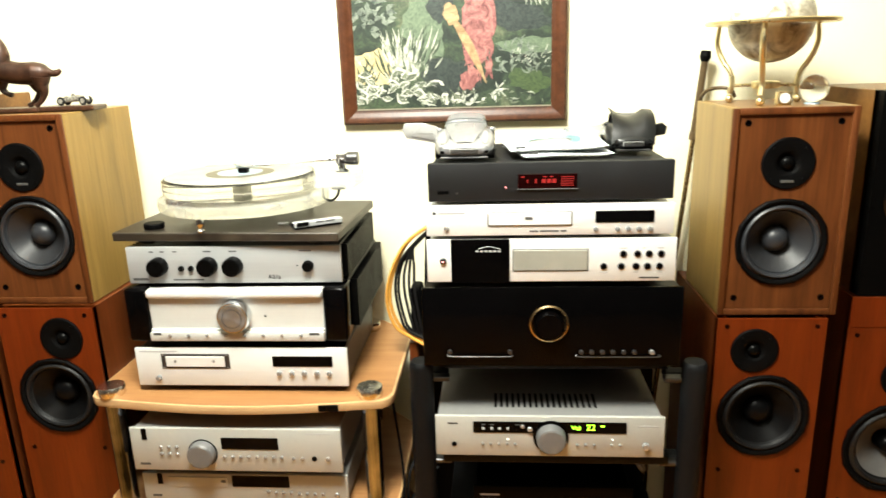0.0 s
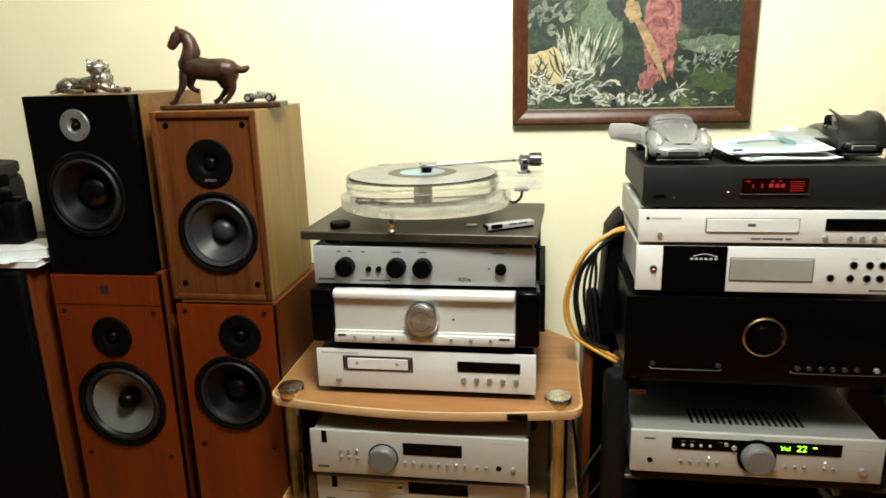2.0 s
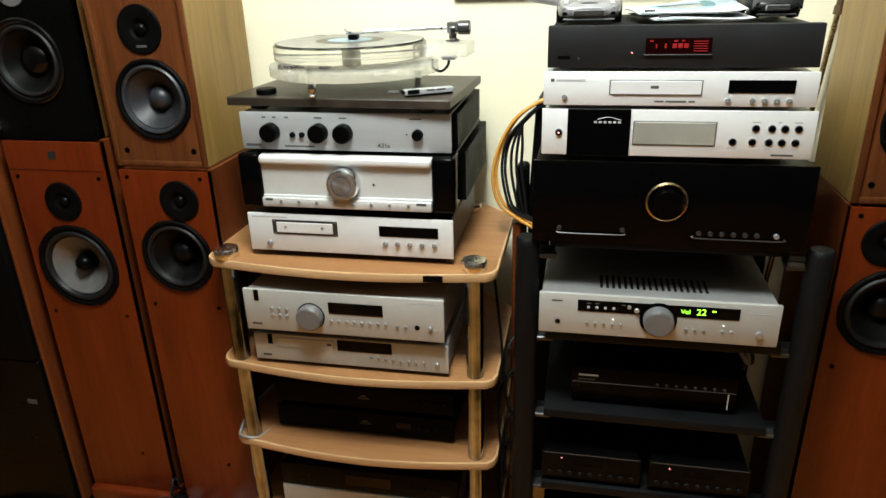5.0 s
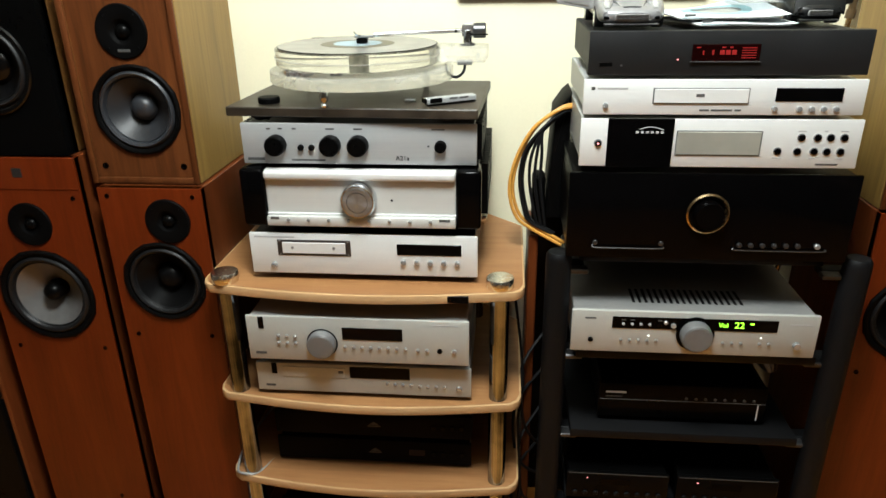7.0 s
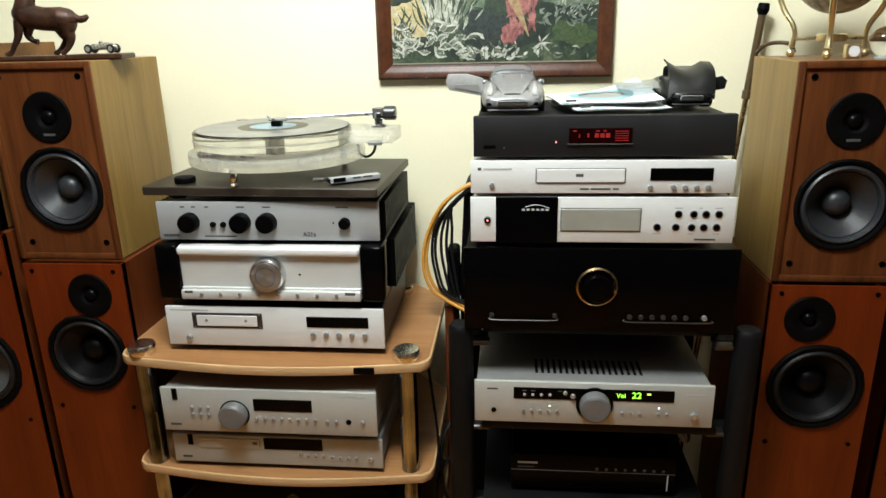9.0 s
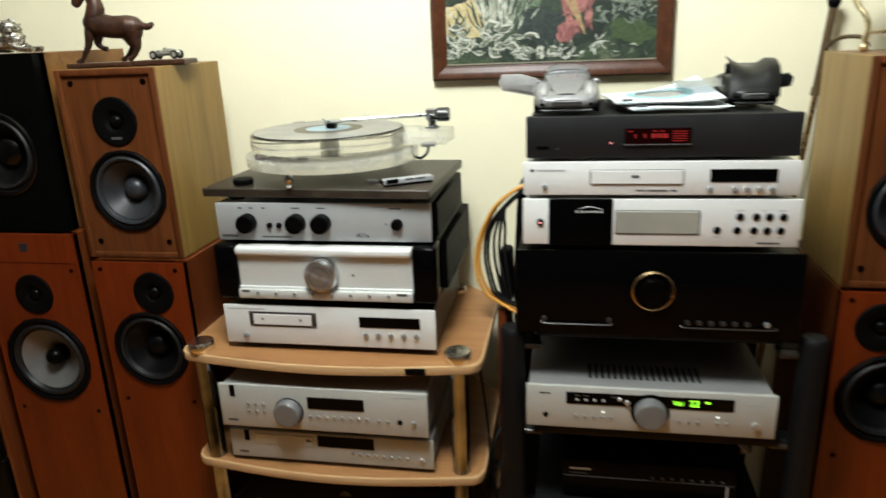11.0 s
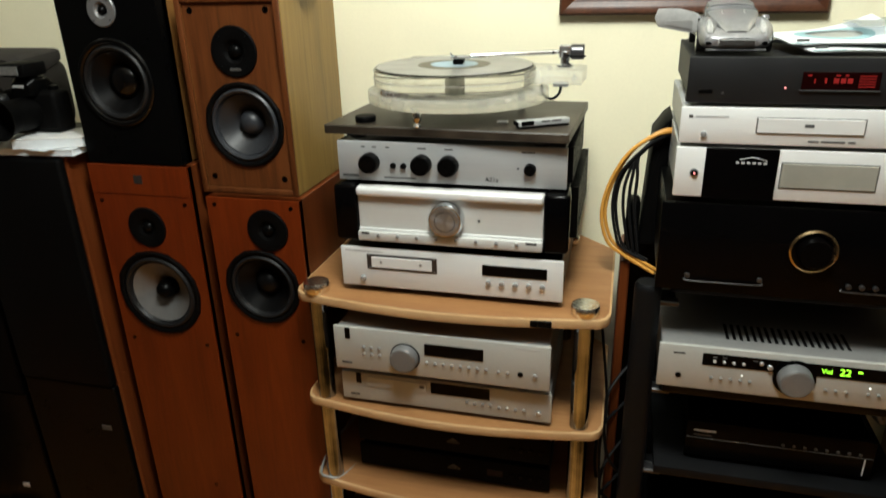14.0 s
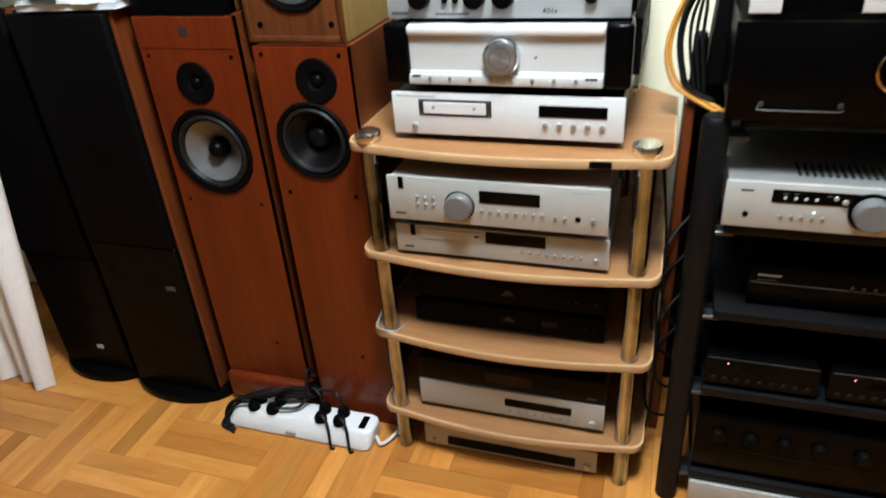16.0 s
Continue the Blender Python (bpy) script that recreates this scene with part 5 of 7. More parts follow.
def leaf(x, z, a, ln, wd, bn):
    """A broad leaf: a pale torn edge round a mottled middle with a dark vein side."""
    dab(bm, x, z, ln, wd, a, 1.6876, bn)
    dab(hearts, x + 0.08 * ln * math.cos(a) + 0.1 * wd * math.sin(a), z + 0.08 * ln * math.sin(a) - 0.1 * wd * math.cos(a), ln * 0.78, wd * 0.68, a, 1.6876, bn)
    for k in range(3):
        dab(bm, x + (0.2 + 0.2 * k) * ln * math.cos(a), z + (0.2 + 0.2 * k) * ln * math.sin(a), ln * 0.26, wd * 0.13, a + rnd.choice((-0.8, 0.8)), 1.6876, 0.1)


for _ in range(40):
    u = rnd.uniform(0.0, 0.38)
    x, z = at_pic(u, rnd.uniform(0.01, 0.19) * (1 if u < 0.3 else 0.7))
    leaf(x, z, rnd.choice((rnd.uniform(-0.3, 0.9), rnd.uniform(2.2, 3.4))), rnd.uniform(0.05, 0.1) * W, rnd.uniform(0.024, 0.042) * W, rnd.uniform(-0.22, 0.22))
for _ in range(95):
    x, z = at_pic(rnd.uniform(0.33, 0.62) if rnd.random() < 0.75 else rnd.uniform(0.6, 0.98), abs(rnd.gauss(0.0, 0.04)) + 0.008)
    dab(bm if rnd.random() < 0.6 else hearts, x, z, rnd.uniform(0.015, 0.05) * W, rnd.uniform(0.006, 0.016) * W, rnd.uniform(0, math.pi), 1.6876, rnd.uniform(-0.2, 0.2))
for k in range(10):
    x, z = at_pic(0.73, 0.09)
    dab(bm, x, z, rnd.uniform(0.03, 0.06) * W, 0.008 * W, rnd.uniform(0, 6.28), 1.6875)
tagged(part("pale_foliage", bm, brushed("painted_white_leaves", (0.2, 0.23, 0.18), (0.56, 0.55, 0.48), 70), canvas), kind="stuff")
tagged(part("dark_foliage", hearts, brushed("painted_dark_leaf", (0.012, 0.025, 0.016), (0.16, 0.18, 0.12), 60), canvas), kind="stuff")
bm = bmesh.new()
for _ in range(70):
    x, z = at_pic(rnd.uniform(-0.01, 0.2), rnd.uniform(0.36, 0.75))
    dab(bm, x, z, rnd.uniform(0.03, 0.06) * W, rnd.uniform(0.014, 0.028) * W, rnd.uniform(0, math.pi), 1.6878, 0.2)
for _ in range(90):
    x, z = at_pic(rnd.uniform(0.0, 0.98), rnd.uniform(0.75, 1.35))
    dab(bm, x, z, rnd.uniform(0.04, 0.09) * W, rnd.uniform(0.016, 0.03) * W, rnd.uniform(0, math.pi), 1.6878, 0.2)
for _ in range(40):
    x, z = at_pic(rnd.uniform(0.68, 0.98), rnd.uniform(0.16, 0.3))
    dab(bm, x, z, rnd.uniform(0.03, 0.06) * W, rnd.uniform(0.01, 0.018) * W, rnd.uniform(0, math.pi), 1.6878, 0.2)
tagged(part("foliage", bm, brushed("painted_grey_green_leaves", (0.03, 0.045, 0.035), (0.2, 0.23, 0.18), 40), canvas), kind="stuff")
bm = bmesh.new()
patch(bm, *at_pic(0.635, 0.40), 0.085 * W, 0.19 * W, 1.6874, 31, 0.22)
patch(bm, *at_pic(0.585, 0.14), 0.045 * W, 0.055 * W, 1.6874, 32, 0.3)
for _ in range(40):
    x, z = at_pic(rnd.uniform(0.57, 0.7), rnd.uniform(0.2, 0.56))
    dab(bm, x, z, rnd.uniform(0.06, 0.14) * W, 0.018 * W, radians(-90 + rnd.gauss(0, 18)), 1.6871, 0.1)
tagged(part("rose_shape", bm, brushed("painted_rose_red", (0.1, 0.025, 0.026), (0.36, 0.15, 0.13), 45), canvas, "plain rose-red painted shape"), kind="stuff")
bm = bmesh.new()
x, z = at_pic(0.47, 0.5)
dab(bm, x, z, 0.43 * W, 0.045 * W, radians(-62), 1.6867, 0.03, 9)
patch(bm, *at_pic(0.50, 0.46), 0.04 * W, 0.05 * W, 1.6868, 33, 0.25)
part("ochre_shape", bm, brushed("painted_ochre", (0.2, 0.12, 0.055), (0.4, 0.29, 0.15), 25), canvas, "plain ochre painted shape")

# ---- figures on the speakers ----
BRONZE = plain("brown_bronze", (0.046, 0.0185, 0.009), 0.42, metal=0.3, speck=0.6, scale=55, bumpy=1.0)
PEWTER = plain("bright_pewter", (0.46, 0.44, 0.39), 0.28, metal=0.95, speck=0.6, scale=220, bumpy=1.0)
TOY_SILVER = plain("cream_silver_enamel", (0.36, 0.345, 0.29), 0.28, metal=0.5, speck=0.3, scale=200, bumpy=0.02)
DARK_WOOD = wood("dark_stained_wood", (0.02, 0.01, 0.006), (0.04, 0.018, 0.01), (0.07, 0.03, 0.016), rough=0.35)
PLANK_Z = 1.391
solid("wooden_plank", box(bmesh.new(), -1.078, -0.943, 1.385, 1.455, PLANK_Z, PLANK_Z + 0.009, 0.002), DARK_WOOD, (-1.01, 1.42, PLANK_Z), "dark stained plank under the bronze horse", "plank", "display planks").rotation_euler = (0, 0, radians(7))
solid("wooden_plank", box(bmesh.new(), -0.945, -0.835, 1.405, 1.475, PLANK_Z, PLANK_Z + 0.010, 0.002), DARK_WOOD, (-0.89, 1.44, PLANK_Z), "dark stained plank under a toy racing car", "plank", "display planks").rotation_euler = (0, 0, radians(7))
bm = bmesh.new()
HZ, HY = PLANK_Z + 0.0095, 1.42


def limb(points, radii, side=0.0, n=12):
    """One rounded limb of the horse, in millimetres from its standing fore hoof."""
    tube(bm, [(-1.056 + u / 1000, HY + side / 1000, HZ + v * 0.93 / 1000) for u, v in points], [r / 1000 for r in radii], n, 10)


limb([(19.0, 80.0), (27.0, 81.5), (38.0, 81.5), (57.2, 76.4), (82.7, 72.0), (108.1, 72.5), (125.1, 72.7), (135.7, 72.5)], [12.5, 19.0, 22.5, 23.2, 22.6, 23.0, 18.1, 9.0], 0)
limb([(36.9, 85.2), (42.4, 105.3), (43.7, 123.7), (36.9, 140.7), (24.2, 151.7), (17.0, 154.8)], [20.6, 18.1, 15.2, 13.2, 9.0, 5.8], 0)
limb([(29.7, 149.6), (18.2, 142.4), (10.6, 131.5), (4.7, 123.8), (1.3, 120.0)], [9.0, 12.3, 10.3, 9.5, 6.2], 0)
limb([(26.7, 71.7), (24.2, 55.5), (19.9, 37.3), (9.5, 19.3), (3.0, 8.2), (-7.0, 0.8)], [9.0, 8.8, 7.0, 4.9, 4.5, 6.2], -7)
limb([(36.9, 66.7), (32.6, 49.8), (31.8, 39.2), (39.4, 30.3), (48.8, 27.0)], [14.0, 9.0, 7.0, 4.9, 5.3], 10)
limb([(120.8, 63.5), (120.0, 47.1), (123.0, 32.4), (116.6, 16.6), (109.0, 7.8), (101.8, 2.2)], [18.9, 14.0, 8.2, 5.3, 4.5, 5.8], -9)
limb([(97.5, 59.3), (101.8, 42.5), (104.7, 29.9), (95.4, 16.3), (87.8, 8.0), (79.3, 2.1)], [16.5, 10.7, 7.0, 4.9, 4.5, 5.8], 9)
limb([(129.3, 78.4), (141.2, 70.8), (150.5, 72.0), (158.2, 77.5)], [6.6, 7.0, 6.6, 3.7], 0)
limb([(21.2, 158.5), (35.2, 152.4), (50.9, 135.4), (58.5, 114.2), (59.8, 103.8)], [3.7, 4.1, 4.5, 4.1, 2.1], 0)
for s in (-0.005, 0.005):
    tube(bm, [(-1.036, HY + s, HZ + 0.147), (-1.035, HY + s, HZ + 0.154)], [0.0035, 0.001], 6, 3)
ball(bm, (-0.970, HY, HZ + 0.086), 0.012, (1.6, 1.0, 0.3), 12, 6)
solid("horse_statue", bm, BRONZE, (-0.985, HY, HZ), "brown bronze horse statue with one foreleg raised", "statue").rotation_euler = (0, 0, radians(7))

bm = bmesh.new()
LZ, LY = 1.426, 1.43
tube(bm, [(-1.327, LY, LZ + 0.013), (-1.306, LY, LZ + 0.02), (-1.278, LY, LZ + 0.02), (-1.248, LY, LZ + 0.024), (-1.228, LY, LZ + 0.03)], [0.010, 0.017, 0.0145, 0.0165, 0.017], 14, 8)
tube(bm, [(-1.222, LY, LZ + 0.012), (-1.222, LY - 0.002, LZ + 0.03), (-1.226, LY - 0.002, LZ + 0.048), (-1.227, LY, LZ + 0.062)], [0.016, 0.0195, 0.0195, 0.016], 16, 8)
ball(bm, (-1.230, LY - 0.006, LZ + 0.056), 0.0185, (1.0, 0.95, 0.95), 18, 12)
ball(bm, (-1.218, LY - 0.018, LZ + 0.050), 0.0085, (1.15, 1.0, 0.85), 12, 8)
for s in (-1, 1):
    tube(bm, [(-1.234 + s * 0.0125, LY - 0.003, LZ + 0.066), (-1.235 + s * 0.0145, LY - 0.004, LZ + 0.0765)], [0.0062, 0.0042], 8, 3)
    tube(bm, [(-1.222, LY + s * 0.012, LZ + 0.018), (-1.200, LY + s * 0.013, LZ + 0.0075), (-1.174, LY + s * 0.012, LZ + 0.006)], [0.010, 0.0068, 0.0062], 8, 5)
    ball(bm, (-1.304, LY + s * 0.013, LZ + 0.016), 0.0155, (1.25, 0.7, 1.0), 12, 8)
    tube(bm, [(-1.300, LY + s * 0.02, LZ + 0.007), (-1.27, LY + s * 0.024, LZ + 0.005), (-1.255, LY + s * 0.022, LZ + 0.005)], [0.006, 0.005, 0.005], 8, 4)
tube(bm, [(-1.32, LY - 0.006, LZ + 0.008), (-1.333, LY - 0.016, LZ + 0.0045), (-1.325, LY - 0.026, LZ + 0.0045)], [0.0055, 0.0045, 0.003], 8, 5)
rnd = random.Random(5)
for spot in rnd.sample([v.co.copy() for v in bm.verts if v.co.z > LZ + 0.012 and v.co.z < LZ + 0.066], 130):
    mane = spot.x > -1.25
    ball(bm, spot, rnd.uniform(0.002, 0.0038) if mane else rnd.uniform(0.0015, 0.0026), (1, 1, 1.4 if mane else 0.8), 6, 4)
for v in bm.verts:
    v.co += Vector((rnd.uniform(-1, 1), rnd.uniform(-1, 1), max(0, rnd.uniform(-1, 1)))) * (0.0009 if v.co.x < -1.245 else 0.0013)
for v in bm.verts:
    v.co.z = LZ + (v.co.z - LZ) * 0.9
solid("lion_statue", bm, PEWTER, (-1.25, LY, LZ - 0.0008), "bright pewter lying lion statue on the black speaker", "statue")


def wheel(root, x, y, z, r, w, axis="x", hub=CHROME):
    t = part("wheel", lathe(bmesh.new(), (x, y, z), [(r * 0.6, -w / 2), (r * 0.95, -w / 2), (r, -w * 0.3), (r, w * 0.3), (r * 0.95, w / 2), (r * 0.6, w / 2)], axis, 20), RUBBER, root, "black tyre")
    part("rim", lathe(bmesh.new(), (x, y, z), [(r * 0.58, -w * 0.52), (r * 0.2, -w * 0.56), (r * 0.2, w * 0.56), (r * 0.58, w * 0.52)], axis, 16), hub, t, "bright rim")


toy = thing("toy_racing_car", (-0.872, 1.412, PLANK_Z + 0.0105), "small silver open-wheel toy racing car on a plank", "toy car")
TZ = PLANK_Z + 0.0105
part("body", tube(bmesh.new(), [(-0.902, 1.412, TZ + 0.008), (-0.888, 1.412, TZ + 0.009), (-0.868, 1.412, TZ + 0.0115), (-0.853, 1.412, TZ + 0.011), (-0.842, 1.412, TZ + 0.010)], [0.002, 0.0045, 0.0062, 0.0058, 0.003], 10, 6), TOY_SILVER, toy, "silver cigar-shaped body")
part("windscreen", ball(bmesh.new(), (-0.873, 1.412, TZ + 0.0175), 0.004, (1, 0.9, 0.8), 8, 6), CHROME, toy)
for wx in (-0.893, -0.849):
    for wy in (1.399, 1.425):
        wheel(toy, wx, wy, TZ + 0.0075, 0.0075, 0.006, "y", TOY_SILVER)
    part("axle", tube(bmesh.new(), [(wx, 1.4, TZ + 0.0075), (wx, 1.424, TZ + 0.0075)], 0.0012, 6, 2), CHROME, toy)

toy.location += Vector((-0.012, 0.026, 0.0))
toy.scale = (1.0, 1.05, 1.18)
toy.rotation_euler = (0, 0, radians(7))

# ---- globe and trinkets on the walnut speaker ----
GX, GY, GZ = 0.517, 1.475, 1.522
globe = thing("desk_globe", (GX, GY, 1.3665), "dark mineral globe in a polished brass stand", "globe")
STONE = brushed("globe_mineral", (0.1, 0.075, 0.045), (0.74, 0.7, 0.58), 16)
STONE.node_tree.nodes["Principled BSDF"].inputs["Roughness"].default_value = 0.28
part("sphere", ball(bmesh.new(), (GX, GY, GZ), 0.078, u=40, v=24), STONE, globe, "polished mineral sphere")
part("horizon_ring", lathe(bmesh.new(), (GX, GY, GZ - 0.006), [(0.083, 0.0), (0.118, 0.0), (0.1205, 0.002), (0.1205, 0.006), (0.118, 0.008), (0.083, 0.008), (0.083, 0.0)], "z", 64, caps=False), GOLD, globe, "flat brass ring")
for k in (140, 244, 12):
    a = radians(k)
    c, s = math.cos(a), math.sin(a)

    def leg_at(r, z):
        return (GX + c * r, GY + s * r, z)
    part("leg", tube(bmesh.new(), [leg_at(0.1, GZ - 0.006), leg_at(0.102, GZ - 0.04), leg_at(0.09, GZ - 0.07), leg_at(0.072, GZ - 0.095), leg_at(0.066, GZ - 0.115), leg_at(0.07, 1.385)], [0.0042, 0.0052, 0.0055, 0.005, 0.0048, 0.006], 10, 6), GOLD, globe, "curved brass leg")
    part("foot", ball(bmesh.new(), leg_at(0.07, 1.3745), 0.008, u=14, v=10), GOLD, globe, "brass ball foot")
    part("cross_bar", tube(bmesh.new(), [leg_at(0.066, 1.4), leg_at(0.03, 1.402), leg_at(0.0, 1.402)], 0.0032, 8, 4), GOLD, globe)
part("compass", lathe(bmesh.new(), (GX, GY, 1.396), [(0.024, 0), (0.026, 0.003), (0.026, 0.012), (0.023, 0.014), (0.00001, 0.014)], "z", 28), GOLD, globe, "round brass compass box")
CRYSTAL = clear("crystal_glass", (0.97, 0.98, 1.0), 0.0, 1.5)
orb = thing("crystal_ball", (0.588, 1.425, 1.3665), "small clear crystal ball on a frosted base", "crystal ball")
part("ball", ball(bmesh.new(), (0.588, 1.425, 1.395), 0.0265, u=28, v=18), CRYSTAL, orb)
part("base", lathe(bmesh.new(), (0.588, 1.425, 1.3668), [(0.014, 0), (0.013, 0.003), (0.009, 0.0045)], "z", 20), LABEL_BLUE, orb)
tr = thing("brass_trinket", (0.53, 1.415, 1.3665), "tiny brass and glass trinket clock on the speaker", "trinket")
part("body", box(bmesh.new(), 0.517, 0.543, 1.408, 1.424, 1.3668, 1.392, 0.002), GOLD, tr)
part("dial", lathe(bmesh.new(), (0.53, 1.4078, 1.380), [(0.0095, 0), (0.0095, -0.001), (0.00001, -0.0012)], n=20), WHITE_PLASTIC, tr)

# thin telescopic rod leaning on the wall
ROD = plain("brown_varnished_rod", (0.1, 0.065, 0.03), 0.35, metal=0.3, speck=0.2, scale=50, bumpy=0.05)
rod = thing("telescopic_rod", (0.325, 1.66, 0.0), "thin brown telescopic rod leaning against the wall", "rod")
ra, rb = Vector((0.325, 1.655, 0.0)), Vector((0.452, 1.664, 1.462))
part("lower_tube", tube(bmesh.new(), [ra, ra.lerp(rb, 0.45), ra.lerp(rb, 0.885)], 0.0058, 10, 4), GOLD_DULL, rod, "dull brass tube")
part("upper_tube", tube(bmesh.new(), [ra.lerp(rb, 0.875), ra.lerp(rb, 0.93), rb], 0.0078, 10, 4), ROD, rod, "dark brown tube")
part("collar", tube(bmesh.new(), [ra.lerp(rb, 0.872), ra.lerp(rb, 0.884)], 0.0098, 12, 2), ROD, rod)
part("end_knob", tube(bmesh.new(), [ra.lerp(rb, 0.99), ra.lerp(rb, 0.997), ra.lerp(rb, 1.006)], [0.0085, 0.0125, 0.0105], 14, 4), BLACK_MATT, rod, "dark end knob")
part("hook", tube(bmesh.new(), [(0.444, 1.650, 1.372), (0.452, 1.635, 1.386), (0.468, 1.615, 1.392), (0.49, 1.60, 1.389), (0.50, 1.597, 1.372)], 0.0042, 8, 6), ROD, rod, "curved brown handle")

# ---- on top of the tuner: two model cars and record sleeves ----
CAR_GREY = plain("dusty_silver_car_paint", (0.23, 0.23, 0.235), 0.34, metal=0.4, speck=0.15, scale=120, bumpy=0.03, coat=0.4)
CAR_BLACK = plain("black_car_paint", (0.007, 0.0075, 0.0075), 0.38, speck=0.2, scale=80, bumpy=0.0, coat=0.15, spec=0.3)
SMOKE = plain("smoked_car_glass", (0.1, 0.102, 0.104), 0.14, speck=0.1, bumpy=0.0)
LIGHT_GLASS = plain("pale_lamp_glass", (0.3, 0.3, 0.29), 0.12, speck=0.2, scale=200, bumpy=0.0)
DOOR_PALE = plain("dusty_pale_door_lining", (0.3, 0.3, 0.29), 0.5, speck=0.12, scale=120, bumpy=0.03)
TOP = 1.2922


def loft(bm, stations, cx, n=20, power=2.6):
    """Rounded sections along y: (y, half width, low z, high z)."""
    last = None
    for y, hw, lo, hi in stations:
        ring = []
        for i in range(n):
            a = 2 * math.pi * i / n
            c, s = math.cos(a), math.sin(a)
            ring.append(bm.verts.new((cx + hw * math.copysign(abs(c) ** (2 / power), c), y, (lo + hi) / 2 + (hi - lo) / 2 * math.copysign(abs(s) ** (2 / power), s))))
        if last:
            for i in range(n):
                bm.faces.new((last[i], last[(i + 1) % n], ring[(i + 1) % n], ring[i]))
        else:
            bm.faces.new(ring)
        last = ring
    bm.faces.new(last)
    return bm


def model_car(cx, y0, label, paint, width=0.104, length=0.235):
    root = thing("model_car", (cx, y0 + length / 2, TOP), label, "model car", "model cars on the tuner")
    h, L = width / 2, length
    part("body", loft(bmesh.new(), [(y0, h * 0.62, TOP + 0.012, TOP + 0.026), (y0 + 0.006 * 1, h * 0.86, TOP + 0.008, TOP + 0.033), (y0 + 0.03, h * 0.98, TOP + 0.007, TOP + 0.041), (y0 + L * 0.35, h * 0.97, TOP + 0.007, TOP + 0.046), (y0 + L * 0.62, h * 0.97, TOP + 0.007, TOP + 0.047), (y0 + L * 0.82, h, TOP + 0.008, TOP + 0.049), (y0 + L * 0.95, h * 0.92, TOP + 0.012, TOP + 0.047), (y0 + L, h * 0.7, TOP + 0.018, TOP + 0.042)], cx), paint, root, "smooth curved body")
    for sx in (-1, 1):
        for wy in (y0 + L * 0.18, y0 + L * 0.8):
            wheel(root, cx + sx * (h - 0.008), wy, TOP + 0.0175, 0.0172, 0.017)
        part("headlight", loft(bmesh.new(), [(y0 + 0.008, 0.004, TOP + 0.026, TOP + 0.0335), (y0 + 0.016, 0.0065, TOP + 0.028, TOP + 0.0405), (y0 + 0.03, 0.0052, TOP + 0.034, TOP + 0.0472), (y0 + 0.042, 0.003, TOP + 0.038, TOP + 0.0502)], cx + sx * h * 0.7), LIGHT_GLASS, root, "pale headlight")
        part("fender", loft(bmesh.new(), [(y0 + 0.004, 0.006, TOP + 0.014, TOP + 0.027), (y0 + 0.016, 0.0125, TOP + 0.010, TOP + 0.038), (y0 + 0.036, 0.0155, TOP + 0.010, TOP + 0.0475), (y0 + 0.062, 0.015, TOP + 0.012, TOP + 0.0515), (y0 + 0.09, 0.011, TOP + 0.016, TOP + 0.0505), (y0 + 0.115, 0.005, TOP + 0.024, TOP + 0.046)], cx + sx * h * 0.72), paint, root, "swelling front wing")
        part("side_intake", box(bmesh.new(), cx + sx * h * 0.7 - 0.006, cx + sx * h * 0.7 + 0.006, y0 + 0.001, y0 + 0.008, TOP + 0.015, TOP + 0.0205, 0.002, 2), BLACK, root, "dark corner intake")
        part("mirror", ball(bmesh.new(), (cx + sx * h * 0.93, y0 + L * 0.40, TOP + 0.048), 0.0058, (1.2, 0.8, 0.8), 10, 6), paint, root)
    part("grille", box(bmesh.new(), cx - h * 0.5, cx + h * 0.5, y0 - 0.003, y0 + 0.006, TOP + 0.014, TOP + 0.0235, 0.003, 2), GREY_STEEL, root, "wide ribbed front grille")
    for k in range(5):
        part("grille_bar", box(bmesh.new(), cx - h * 0.46, cx + h * 0.46, y0 - 0.0036, y0 - 0.0028, TOP + 0.0152 + k * 0.0017, TOP + 0.0158 + k * 0.0017), CLAMP, root)
    part("front_lip", box(bmesh.new(), cx - h * 0.8, cx + h * 0.8, y0 - 0.001, y0 + 0.012, TOP + 0.006, TOP + 0.0095, 0.0015), CLAMP, root, "dark front lip")
    return root


C1 = -0.070
c1 = model_car(C1, 1.262, "dusty silver model sports car with an open door", CAR_GREY, 0.108)
h0, L0 = 1.262, 0.235
part("bonnet_gap", loft(bmesh.new(), [(h0 + 0.006, 0.0195, TOP + 0.022, TOP + 0.0335), (h0 + 0.03, 0.0285, TOP + 0.03, TOP + 0.0432), (h0 + 0.060, 0.037, TOP + 0.034, TOP + 0.051), (h0 + 0.088, 0.0425, TOP + 0.036, TOP + 0.056)], C1), BLACK, c1, "dark gap round the bonnet")
part("bonnet", loft(bmesh.new(), [(h0 + 0.008, 0.017, TOP + 0.026, TOP + 0.0355), (h0 + 0.03, 0.0255, TOP + 0.032, TOP + 0.0475), (h0 + 0.06, 0.034, TOP + 0.038, TOP + 0.0555), (h0 + 0.092, 0.0395, TOP + 0.042, TOP + 0.0615)], C1, power=3.4), CAR_GREY, c1, "raised bonnet panel")
